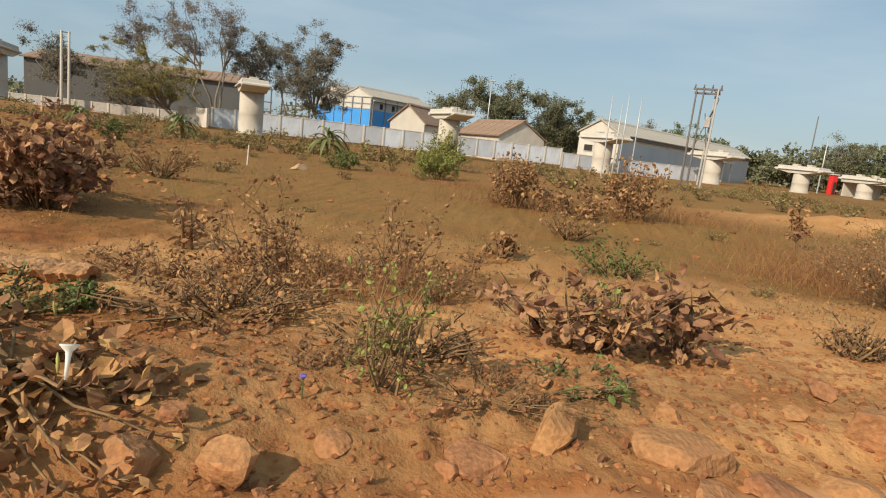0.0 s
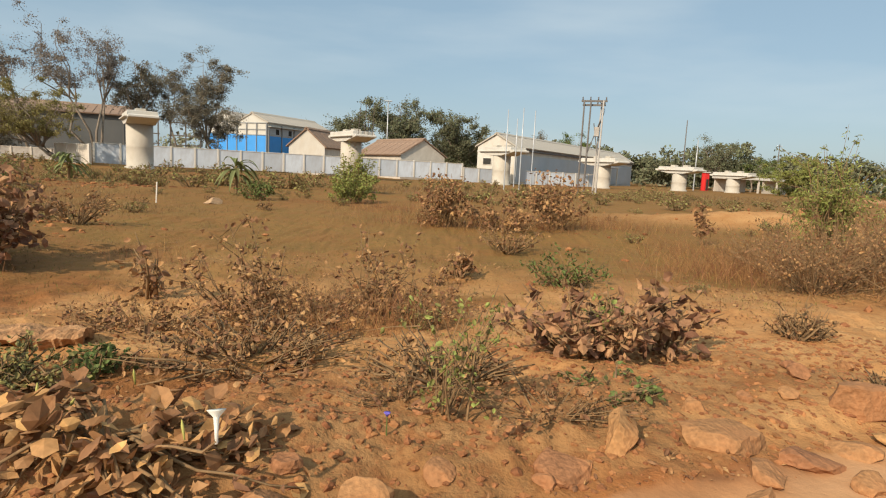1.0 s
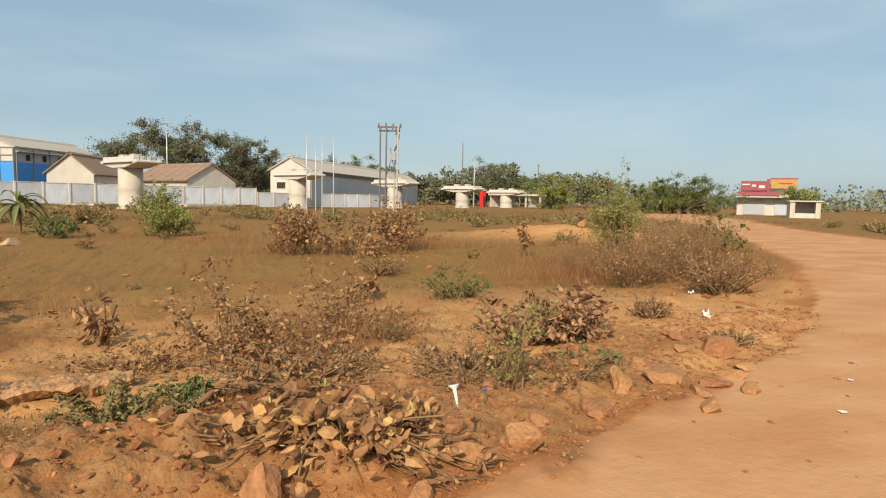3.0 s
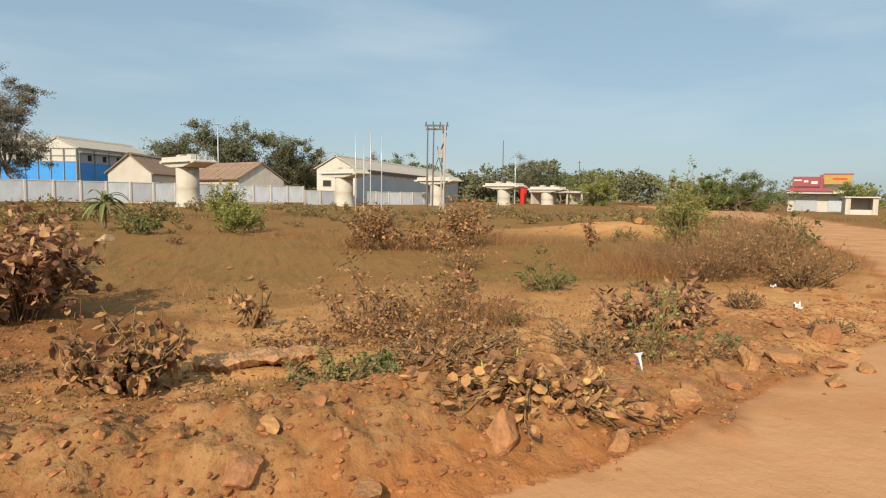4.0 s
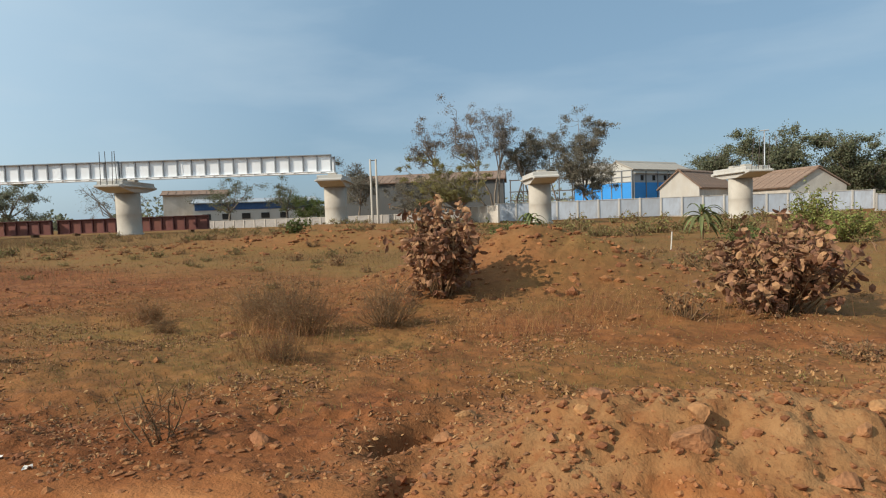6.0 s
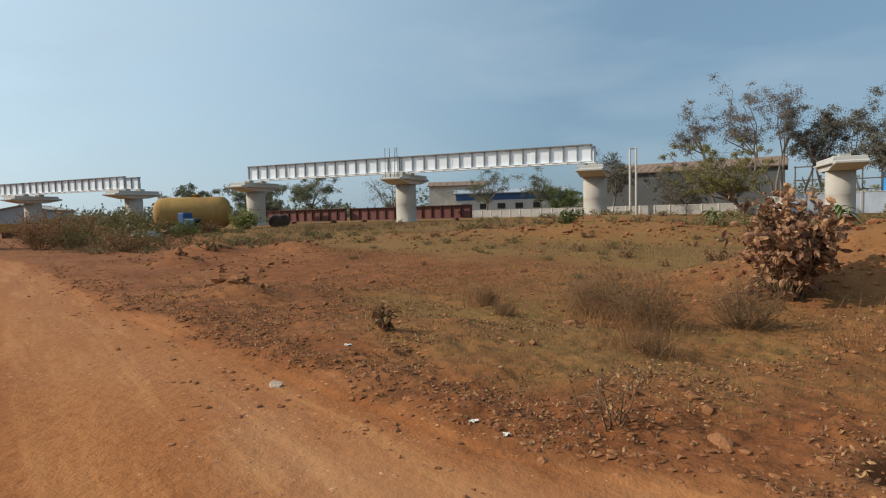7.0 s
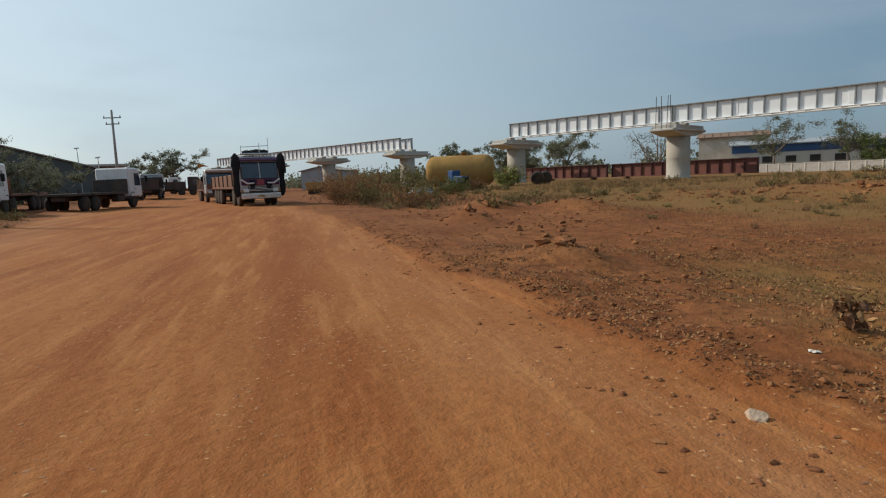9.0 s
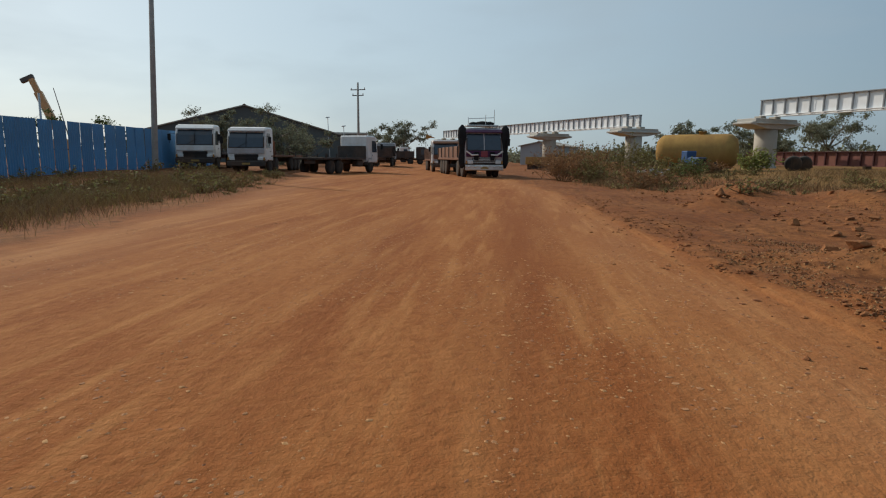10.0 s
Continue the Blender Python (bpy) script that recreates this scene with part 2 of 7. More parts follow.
M = {
    "soil": soil_material(),
    "clod": material("laterite_clod", (0.255, 0.106, 0.046), 0.95, var=0.35, scale=6, rand=0.22, island=True, hue=0.006, bump=0.4, spec=0.1),
    "rock": material("laterite_rock", (0.32, 0.155, 0.070), 0.92, var=0.3, scale=5, rand=0.2, hue=0.01, bump=0.5, spec=0.15, dirt=(0.33, 0.14, 0.06), dirt_amt=0.7, dirt_scale=3),
    "pebble": material("pale_pebble", (0.38, 0.180, 0.080), 0.9, var=0.3, rand=0.3, island=True, hue=0.01, bump=0.2),
    "stone": material("pale_stone", (0.39, 0.25, 0.145), 0.95, var=0.35, scale=9, fine=60, bump=0.5),
    "crust": material("crusted_earth", (0.37, 0.20, 0.10), 0.95, var=0.4, scale=9, fine=45, bump=0.7, dirt=(0.22, 0.10, 0.045), dirt_amt=0.6, dirt_scale=6, spec=0.1),
    "palerock": material("dusty_pale_stone", (0.46, 0.33, 0.23), 0.9, var=0.2, scale=9, bump=0.4),
    "concrete": material("pier_concrete", (0.43, 0.39, 0.33), 0.85, var=0.12, scale=1.2, fine=25, bump=0.12, dirt=(0.36, 0.30, 0.23), dirt_amt=0.5, dirt_scale=0.5, rand=0.05),
    "capstone": material("pale_cap_concrete", (0.49, 0.465, 0.42), 0.8, var=0.1, scale=1.0, bump=0.1, dirt=(0.45, 0.39, 0.31), dirt_amt=0.5, dirt_scale=0.6),
    "girder": material("white_painted_steel", (0.86, 0.87, 0.87), 0.5, var=0.05, scale=0.8, bump=0.05, dirt=(0.62, 0.59, 0.54), dirt_amt=0.25, dirt_scale=0.5, spec=0.5),
    # Grey steel; on the white girders' stiffeners it paints their shadow side.
    "flange": material("grey_steel_and_rib_shade", (0.26, 0.27, 0.28), 0.55, metal=0.2, var=0.15, bump=0.05),
    "worksgrey": material("dull_grey_works_sheet", (0.095, 0.098, 0.097), 0.75, var=0.15, scale=0.3, bump=0.05, dirt=(0.13, 0.115, 0.10), dirt_amt=0.5, dirt_scale=0.25),
    "palmleaf": material("dusty_green_palm_leaf", (0.16, 0.175, 0.065), 0.7, var=0.2, rand=0.3, hue=0.02, bump=0.05, thin=0.2),
    "maroonrib": material("dark_maroon_steel", (0.085, 0.028, 0.026), 0.65, var=0.2),
    # Paler than near leaves: the haze over far trees is put into the colour.
    "hazeleaf": material("haze_paled_leaf", (0.205, 0.205, 0.130), 0.85, var=0.2, rand=0.35, hue=0.03, island=True, bump=0.0, thin=0.2),
    "greyleaf": material("grey_brown_dry_leaf", (0.205, 0.172, 0.145), 0.85, var=0.2, rand=0.4, hue=0.02, island=True, bump=0.0, thin=0.2),
    "maroon": material("maroon_primer_steel", (0.20, 0.075, 0.062), 0.6, var=0.2, scale=1.0, dirt=(0.26, 0.11, 0.06), dirt_amt=0.5, bump=0.05),
    "rebar": material("rusty_rebar", (0.10, 0.08, 0.07), 0.8, var=0.3),
    "whitewash": material("stained_whitewash", (0.52, 0.485, 0.43), 0.9, var=0.1, scale=0.7, bump=0.1, dirt=(0.42, 0.34, 0.25), dirt_amt=0.65, dirt_scale=0.55, rand=0.06),
    "wallgrey": material("weathered_wall", (0.50, 0.45, 0.385), 0.9, var=0.15, scale=0.7, bump=0.1, dirt=(0.32, 0.26, 0.2), dirt_amt=0.6, dirt_scale=0.5),
    "bluewhite": material("pale_blue_panel", (0.47, 0.51, 0.56), 0.85, var=0.1, scale=0.9, bump=0.08, dirt=(0.33, 0.29, 0.27), dirt_amt=0.7, dirt_scale=0.9, rand=0.16),
    "tileroof": material("brown_tile_roof", (0.255, 0.165, 0.115), 0.9, var=0.25, scale=1.5, fine=12, bump=0.5, dirt=(0.14, 0.10, 0.075), dirt_amt=0.6, dirt_scale=0.6, dist=0.06),
    "sheetroof": material("pale_sheet_roof", (0.39, 0.345, 0.29), 0.7, var=0.1, scale=0.6, bump=0.2, dirt=(0.42, 0.36, 0.28), dirt_amt=0.5, dirt_scale=0.4),
    "sheetwhite": material("white_cladding", (0.50, 0.48, 0.43), 0.6, var=0.06, scale=0.6, bump=0.1, dirt=(0.5, 0.45, 0.38), dirt_amt=0.35, dirt_scale=0.5),
    "sheetgrey": material("grey_cladding", (0.36, 0.39, 0.42), 0.6, var=0.08, scale=0.5, bump=0.1, dirt=(0.36, 0.34, 0.3), dirt_amt=0.4, dirt_scale=0.4),
    "sheetblue": material("bright_blue_cladding", (0.035, 0.27, 0.66), 0.45, var=0.1, scale=0.6, bump=0.05, spec=0.5),
    "fenceblue": material("blue_fence_sheet", (0.085, 0.27, 0.50), 0.45, var=0.15, scale=0.8, rand=0.1, bump=0.06, dirt=(0.13, 0.15, 0.17), dirt_amt=0.4, dirt_scale=0.7, spec=0.5),
    # Dark green lifted in tone; the base colour includes the haze before the hangar.
    "hangar": material("hazed_dark_green_sheet", (0.105, 0.118, 0.115), 0.65, var=0.12, scale=0.4, bump=0.05),
    "dark": material("dark_interior", (0.035, 0.033, 0.030), 0.9, var=0.2),
    "redpaint": material("red_painted_sheet", (0.62, 0.030, 0.028), 0.5, var=0.1, bump=0.04),
    "yellowpaint": material("yellow_signboard", (0.38, 0.23, 0.07), 0.6, var=0.2, bump=0.03),
    "magenta": material("red_pink_signboard", (0.27, 0.06, 0.075), 0.5, var=0.1, bump=0.03),
    "tank": material("ochre_tank_paint", (0.38, 0.225, 0.075), 0.95, var=0.2, scale=0.9, bump=0.08, dirt=(0.27, 0.15, 0.06), dirt_amt=0.75, dirt_scale=0.9, spec=0.1),
    "bluepaint": material("blue_machine_paint", (0.035, 0.085, 0.20), 0.5, var=0.2, bump=0.05),
    "cabwhite": material("white_cab_paint", (0.76, 0.75, 0.73), 0.4, var=0.08, bump=0.03, dirt=(0.46, 0.33, 0.23), dirt_amt=0.4, dirt_scale=1.2, spec=0.5),
    "cabgrey": material("silver_grey_cab_paint", (0.42, 0.41, 0.42), 0.45, var=0.15, bump=0.04, dirt=(0.3, 0.2, 0.13), dirt_amt=0.4, dirt_scale=1.2, spec=0.5),
    "purple": material("dark_purple_panel", (0.075, 0.020, 0.065), 0.5, var=0.2, bump=0.03),
    "black": material("black_cloth", (0.018, 0.017, 0.018), 0.95, var=0.3, bump=0.3),
    "rubber": material("dusty_rubber", (0.040, 0.034, 0.030), 0.9, var=0.3, bump=0.2, dirt=(0.2, 0.11, 0.06), dirt_amt=0.4, dirt_scale=3),
    "chassis": material("dark_chassis_steel", (0.055, 0.045, 0.040), 0.7, var=0.3, bump=0.1, dirt=(0.2, 0.1, 0.055), dirt_amt=0.4),
    "rust": material("rusty_red_body", (0.19, 0.085, 0.048), 0.75, var=0.25, bump=0.1, dirt=(0.14, 0.06, 0.035), dirt_amt=0.5),
    "ochrecargo": material("ochre_cargo_body", (0.42, 0.20, 0.05), 0.75, var=0.25, bump=0.1),
    "chrome": material("dull_bright_metal", (0.62, 0.61, 0.59), 0.35, metal=0.8, var=0.1, bump=0.02),
    "lampglass": material("headlamp_glass", (0.70, 0.70, 0.68), 0.15, var=0.05, bump=0.0, spec=0.7),
    "glass": material("windscreen_glass", (0.035, 0.045, 0.06), 0.12, var=0.1, bump=0.0, spec=0.9),
    "galv": material("galvanised_pole", (0.42, 0.43, 0.44), 0.45, metal=0.4, var=0.1, bump=0.03),
    "polecon": material("concrete_pole", (0.34, 0.31, 0.28), 0.85, var=0.2, bump=0.1),
    "darkpole": material("dark_steel_pole", (0.12, 0.105, 0.095), 0.7, var=0.2, bump=0.05),
    "crane": material("orange_crane_paint", (0.62, 0.36, 0.17), 0.5, var=0.12, bump=0.03),
    "bark": material("grey_brown_bark", (0.21, 0.165, 0.125), 0.95, var=0.35, scale=4, bump=0.5),
    "stem": material("dry_stem", (0.20, 0.120, 0.058), 0.9, var=0.35, scale=8, bump=0.2),
    "dryleaf": material("curled_brown_leaf", (0.295, 0.150, 0.080), 0.85, var=0.2, rand=0.5, hue=0.012, island=True, bump=0.1, thin=0.18),
    "darkleaf": material("dark_brown_leaf", (0.30, 0.155, 0.072), 0.85, var=0.2, rand=0.5, hue=0.012, island=True, bump=0.1, thin=0.15),
    "vineleaf": material("wilted_vine_leaf", (0.40, 0.205, 0.085), 0.75, var=0.25, rand=0.55, hue=0.012, island=True, bump=0.1, thin=0.2),
    "greenleaf": material("dull_green_leaf", (0.120, 0.145, 0.042), 0.75, var=0.2, rand=0.45, hue=0.03, island=True, bump=0.05, thin=0.25),
    "brightleaf": material("yellow_green_leaf", (0.250, 0.255, 0.070), 0.7, var=0.2, rand=0.4, hue=0.03, island=True, bump=0.05, thin=0.3),
    # Lightened and greyed: distance haze is painted into this leaf colour.
    "treeleaf": material("hazed_tree_leaf", (0.150, 0.150, 0.082), 0.8, var=0.2, rand=0.35, hue=0.04, island=True, bump=0.0, thin=0.2),
    "browntree": material("brownish_tree_leaf", (0.170, 0.148, 0.108), 0.8, var=0.2, rand=0.35, hue=0.02, island=True, bump=0.0, thin=0.2),
    "oliveleaf": material("olive_brown_leaf", (0.215, 0.180, 0.066), 0.8, var=0.2, rand=0.4, hue=0.02, island=True, bump=0.0, thin=0.2),
    "vergestraw": material("dark_verge_straw", (0.185, 0.115, 0.055), 0.9, var=0.2, rand=0.5, hue=0.02, island=True, bump=0.0, thin=0.2),
    "straw": material("red_brown_straw", (0.300, 0.142, 0.062), 0.9, var=0.2, rand=0.4, hue=0.02, island=True, bump=0.0, thin=0.25),
    "turfblade": material("dry_turf_blade", (0.185, 0.135, 0.046), 0.9, var=0.2, rand=0.45, hue=0.03, island=True, bump=0.0, thin=0.25),
    "petal": material("white_petal", (0.85, 0.87, 0.82), 0.6, var=0.03, bump=0.0, thin=0.3),
    "bud": material("yellow_green_bud", (0.45, 0.42, 0.12), 0.6, var=0.1, bump=0.0, thin=0.2),
    "violet": material("violet_petal", (0.22, 0.16, 0.62), 0.6, var=0.1, bump=0.0, thin=0.2),
    "plastic": material("crumpled_white_plastic", (0.66, 0.65, 0.63), 0.4, var=0.2, bump=0.3),
    "paper": material("white_paper_scrap", (0.62, 0.57, 0.50), 0.8, var=0.06, bump=0.1),
}

# ---------------------------------------------------------------- shape helpers
def mesh(name, V, F, mat, smooth=False):
    me = bpy.data.meshes.new(name)
    me.from_pydata(V.tolist() if hasattr(V, "tolist") else V, [], F.tolist() if hasattr(F, "tolist") else F)
    for m in (mat if isinstance(mat, (list, tuple)) else [mat]):
        me.materials.append(m)
    if smooth:
        me.polygons.foreach_set("use_smooth", [True] * len(me.polygons))
    me.update()
    return me


def part(name, data, parent, loc=(0, 0, 0), rot=(0, 0, 0), label="", scale=(1, 1, 1)):
    ob = new(name, data)
    ob.parent = parent
    ob.location, ob.rotation_euler, ob.scale = loc, [radians(a) for a in rot], scale
    return tagged(ob, label)


def thing(name, label, category, loc=(0, 0, 0), yaw=0.0, group="", kind="", data=None):
    ob = new(name, data)
    ob.location, ob.rotation_euler = loc, (0, 0, radians(yaw))
    return tagged(ob, label, category, group, kind)


def box(sx, sy, sz, bevel=0.0, at=(0, 0, 0), bm=None):
    """A box on z = 0 of its own, centred in x and y, with worn edges."""
    b = bm or bmesh.new()
    r = bmesh.ops.create_cube(b, size=1.0)
    vs = r["verts"]
    for v in vs:
        v.co = Vector((v.co.x * sx + at[0], v.co.y * sy + at[1], (v.co.z + 0.5) * sz + at[2]))
    if bevel:
        es = list({e for v in vs for e in v.link_edges})
        bmesh.ops.bevel(b, geom=es, offset=bevel, segments=1, affect="EDGES")
    return b


def done(b, name, mat, smooth=False):
    me = bpy.data.meshes.new(name)
    bmesh.ops.recalc_face_normals(b, faces=b.faces)
    b.to_mesh(me)
    b.free()
    me.materials.append(mat)
    if smooth:
        me.polygons.foreach_set("use_smooth", [True] * len(me.polygons))
    return me


def boxmesh(name, sx, sy, sz, mat, bevel=0.02, at=(0, 0, 0)):
    return done(box(sx, sy, sz, bevel, at), name, mat)


def prism(name, outline, depth, mat, axis="x", bevel=0.0):
    """An outline in the plane across the axis, pushed along it, centred."""
    b = bmesh.new()
    def at(p, d):
        return {"x": (d, p[0], p[1]), "y": (p[0], d, p[1]), "z": (p[0], p[1], d)}[axis]
    a = [b.verts.new(at(p, -depth / 2)) for p in outline]
    c = [b.verts.new(at(p, depth / 2)) for p in outline]
    b.faces.new(a), b.faces.new(c[::-1])
    for i in range(len(a)):
        j = (i + 1) % len(a)
        b.faces.new((a[i], c[i], c[j], a[j]))
    if bevel:
        bmesh.ops.bevel(b, geom=b.edges[:], offset=bevel, segments=1, affect="EDGES")
    return done(b, name, mat)


def lathe(name, profile, mat, sides=20, smooth=True, axis="z"):
    """Rings of (radius, height) turned about an axis."""
    V, F = [], []
    for r, h in profile:
        for k in range(sides):
            a = 2 * math.pi * k / sides
            c = (r * math.cos(a), r * math.sin(a), h)
            V.append(c if axis == "z" else ((h, c[0], c[1]) if axis == "x" else (c[0], h, c[1])))
    for i in range(len(profile) - 1):
        for k in range(sides):
            j = (k + 1) % sides
            F.append((i * sides + k, i * sides + j, (i + 1) * sides + j, (i + 1) * sides + k))
    F.append(tuple(range(sides))[::-1])
    F.append(tuple(range((len(profile) - 1) * sides, len(profile) * sides)))
    me = mesh(name, V, F, mat, smooth)
    return me


def tubes(lines, sides=5):
    """Tapered tubes: each line is a list of (point, radius)."""
    V, F = [], []
    for line in lines:
        base, n = len(V), len(line)
        for i, (p, r) in enumerate(line):
            p = Vector(p)
            d = (Vector(line[min(i + 1, n - 1)][0]) - Vector(line[max(i - 1, 0)][0]))
            d = d.normalized() if d.length > 1e-9 else Vector((0, 0, 1))
            s = d.orthogonal().normalized()
            t = d.cross(s)
            for k in range(sides):
                a = 2 * math.pi * k / sides
                V.append(tuple(p + (s * math.cos(a) + t * math.sin(a)) * r))
        for i in range(n - 1):
            for k in range(sides):
                j = (k + 1) % sides
                F.append((base + i * sides + k, base + i * sides + j, base + (i + 1) * sides + j, base + (i + 1) * sides + k))
        F.append(tuple(base + (n - 1) * sides + k for k in range(sides)))
    return V, F


def leaves(P, size, rng, aspect=0.6, droop=0.5, curl=0.25, up=0.3, spread=0.45):
    """Folded, pointed leaves at the points P: a raised midrib and two drooping halves."""
    n = len(P)
    d = rng.normal(size=(n, 3))
    d[:, 2] = d[:, 2] * 0.6 - droop
    d /= np.linalg.norm(d, axis=1)[:, None]
    w = rng.normal(size=(n, 3))
    w[:, 2] *= up
    w -= (w * d).sum(1)[:, None] * d
    w /= np.linalg.norm(w, axis=1)[:, None] + 1e-9
    nn = np.cross(d, w)
    L = size * rng.uniform(1 - spread, 1 + spread, n)[:, None]
    c = curl * rng.uniform(0.3, 1.4, n)[:, None]
    W = L * aspect * 0.5
    V = np.empty((n, 7, 3))
    V[:, 0] = P
    V[:, 1] = P + d * L * 0.30 + w * W * 0.95 - nn * L * c * 0.30
    V[:, 2] = P + d * L * 0.30 - w * W * 0.95 - nn * L * c * 0.30
    V[:, 3] = P + d * L - nn * L * c * 0.9
    V[:, 4] = P + d * L * 0.5 + nn * L * 0.04
    V[:, 5] = P + d * L * 0.72 + w * W * 0.80 - nn * L * c * 0.75
    V[:, 6] = P + d * L * 0.70 - w * W * 0.82 - nn * L * c * 0.45
    idx = np.arange(n)[:, None] * 7
    F = np.concatenate([idx + np.array([q]) for q in ([0, 4, 1], [0, 2, 4], [1, 4, 5], [4, 3, 5], [4, 2, 6], [4, 6, 3])])
    return V.reshape(-1, 3), F


def small_leaves(P, size, rng):
    """Two-faced bent leaves for crowns seen from afar."""
    n = len(P)
    d = rng.normal(size=(n, 3))
    d[:, 2] -= 0.3
    d /= np.linalg.norm(d, axis=1)[:, None]
    w = np.cross(d, rng.normal(size=(n, 3)))
    w /= np.linalg.norm(w, axis=1)[:, None] + 1e-9
    L = size * rng.uniform(0.6, 1.4, n)[:, None]
    k = np.cross(d, w) * L * 0.12
    V = np.stack([P, P + d * L * 0.5 + w * L * 0.34 + k, P + d * L, P + d * L * 0.5 - w * L * 0.34 + k], 1)
    i = np.arange(n)[:, None] * 4
    return V.reshape(-1, 3), np.concatenate([i + np.array([[0, 1, 2]]), i + np.array([[0, 2, 3]])])


def blades(P, H, W, rng, lean=0.35):
    """Grass blades: thin bent triangles strips from the points P."""
    n = len(P)
    a = rng.uniform(0, 2 * math.pi, n)
    side = np.stack([np.cos(a), np.sin(a), np.zeros(n)], 1)
    b = rng.uniform(0, 2 * math.pi, n)
    out = np.stack([np.cos(b), np.sin(b), np.zeros(n)], 1) * rng.uniform(0.2, 1.2, n)[:, None] * lean
    h = H * rng.uniform(0.5, 1.25, n)[:, None]
    z = np.array([[0, 0, 1.0]])
    V = np.empty((n, 5, 3))
    V[:, 0], V[:, 1] = P - side * W, P + side * W
    mid = P + z * h * 0.55 + out * h * 0.35
    V[:, 2], V[:, 3] = mid - side * W * 0.8, mid + side * W * 0.8
    V[:, 4] = P + z * h + out * h
    i = np.arange(n)[:, None] * 5
    F = np.concatenate([i + np.array([[0, 1, 3]]), i + np.array([[0, 3, 2]]), i + np.array([[2, 3, 4]])])
    return V.reshape(-1, 3), F


ICO = bmesh.new()
bmesh.ops.create_icosphere(ICO, subdivisions=1, radius=1.0)
ICO_V = np.array([v.co[:] for v in ICO.verts])
ICO_F = np.array([[v.index for v in f.verts] for f in ICO.faces])
ICO.free()


OCT_V = np.array([(1, 0, 0), (0, 1, 0), (-1, 0, 0), (0, -1, 0), (0, 0, 1), (0, 0, -1)], float)
OCT_F = np.array([(0, 1, 4), (1, 2, 4), (2, 3, 4), (3, 0, 4), (1, 0, 5), (2, 1, 5), (3, 2, 5), (0, 3, 5)])


def lumps(P, S, rng, flat=0.65, rough=0.28, small=0.0):
    """Broken lumps of earth: knobbly low solids at the points P with sizes S."""
    if small > 0:
        S = np.asarray(S)
        low = S < small
        va, fa = lumps(P[~low], S[~low], rng, flat, rough)
        vb, fb = lumps(P[low], S[low], rng, flat, rough, -1.0)
        return np.concatenate([va, vb]), np.concatenate([fa, fb + len(va)])
    BV, BF = (OCT_V, OCT_F) if small < 0 else (ICO_V, ICO_F)
    n = len(P)
    k = len(BV)
    V = BV[None] * (1 + rng.uniform(-rough, rough, (n, k, 1)))
    V = V * np.stack([rng.uniform(0.7, 1.3, n), rng.uniform(0.6, 1.1, n), rng.uniform(0.6, 1.1, n) * flat], 1)[:, None]
    a = rng.uniform(0, 6.28, n)
    c, s = np.cos(a)[:, None], np.sin(a)[:, None]
    x, y = V[..., 0] * c - V[..., 1] * s, V[..., 0] * s + V[..., 1] * c
    V = np.stack([x, y, V[..., 2]], -1) * np.asarray(S)[:, None, None] + np.asarray(P)[:, None]
    F = (np.arange(n)[:, None, None] * k + BF[None]).reshape(-1, 3)
    return V.reshape(-1, 3), F


# ---------------------------------------------------------------- ground
def lattice(ix, iy, seed):
    h = (ix.astype(np.int64) * 374761393 + iy.astype(np.int64) * 668265263 + seed * 1442695041) & 0xFFFFFFFF
    h = ((h ^ (h >> 13)) * 1274126177) & 0xFFFFFFFF
    return ((h ^ (h >> 16)) & 0xFFFF) / 65535.0


def vnoise(x, y, seed=0):
    x0, y0 = np.floor(x), np.floor(y)
    fx, fy = x - x0, y - y0
    fx, fy = fx * fx * (3 - 2 * fx), fy * fy * (3 - 2 * fy)
    a, b = lattice(x0, y0, seed), lattice(x0 + 1, y0, seed)
    c, d = lattice(x0, y0 + 1, seed), lattice(x0 + 1, y0 + 1, seed)
    return (a * (1 - fx) + b * fx) * (1 - fy) + (c * (1 - fx) + d * fx) * fy


def fbm(x, y, seed=0, octaves=4):
    return sum(vnoise(x * 2 ** k, y * 2 ** k, seed + k) * 0.5 ** k for k in range(octaves)) / (2 - 0.5 ** (octaves - 1))


NORTH = [(-400, -45), (-110, -8), (-52, 0.3), (-32, 2.6), (-21, 2.8), (-15, 3.35), (-11.5, 3.75), (-9, 4.6), (-6.2, 5.55), (-3.6, 6.0), (-1.6, 6.8), (1.2, 7.9), (4.4, 10), (9, 14), (16, 22), (24, 32), (33, 47), (44, 66), (62, 100)]
SOUTH = [(78, 100), (58, 68), (42, 45), (28.5, 29), (23, 21), (17, 9), (8, -1), (-5, -5), (-20, -6.3), (-29, -7.8), (-45, -11.5), (-75, -16), (-110, -24), (-400, -70)]
ROADPOLY = NORTH + SOUTH


def polydist(x, y, pts):
    best = np.full(x.shape, 1e9)
    for (ax, ay), (bx, by) in zip(pts[:-1], pts[1:]):
        dx, dy = bx - ax, by - ay
        t = np.clip(((x - ax) * dx + (y - ay) * dy) / (dx * dx + dy * dy), 0, 1)
        best = np.minimum(best, np.hypot(x - ax - t * dx, y - ay - t * dy))
    return best


def inside(x, y, poly):
    r = np.zeros(x.shape, bool)
    for (ax, ay), (bx, by) in zip(poly, poly[1:] + poly[:1]):
        if ay == by:
            continue
        r ^= ((ay > y) != (by > y)) & (x < (bx - ax) * (y - ay) / (by - ay) + ax)
    return r


def step(a, b, v):
    t = np.clip((v - a) / (b - a), 0, 1)
    return t * t * (3 - 2 * t)


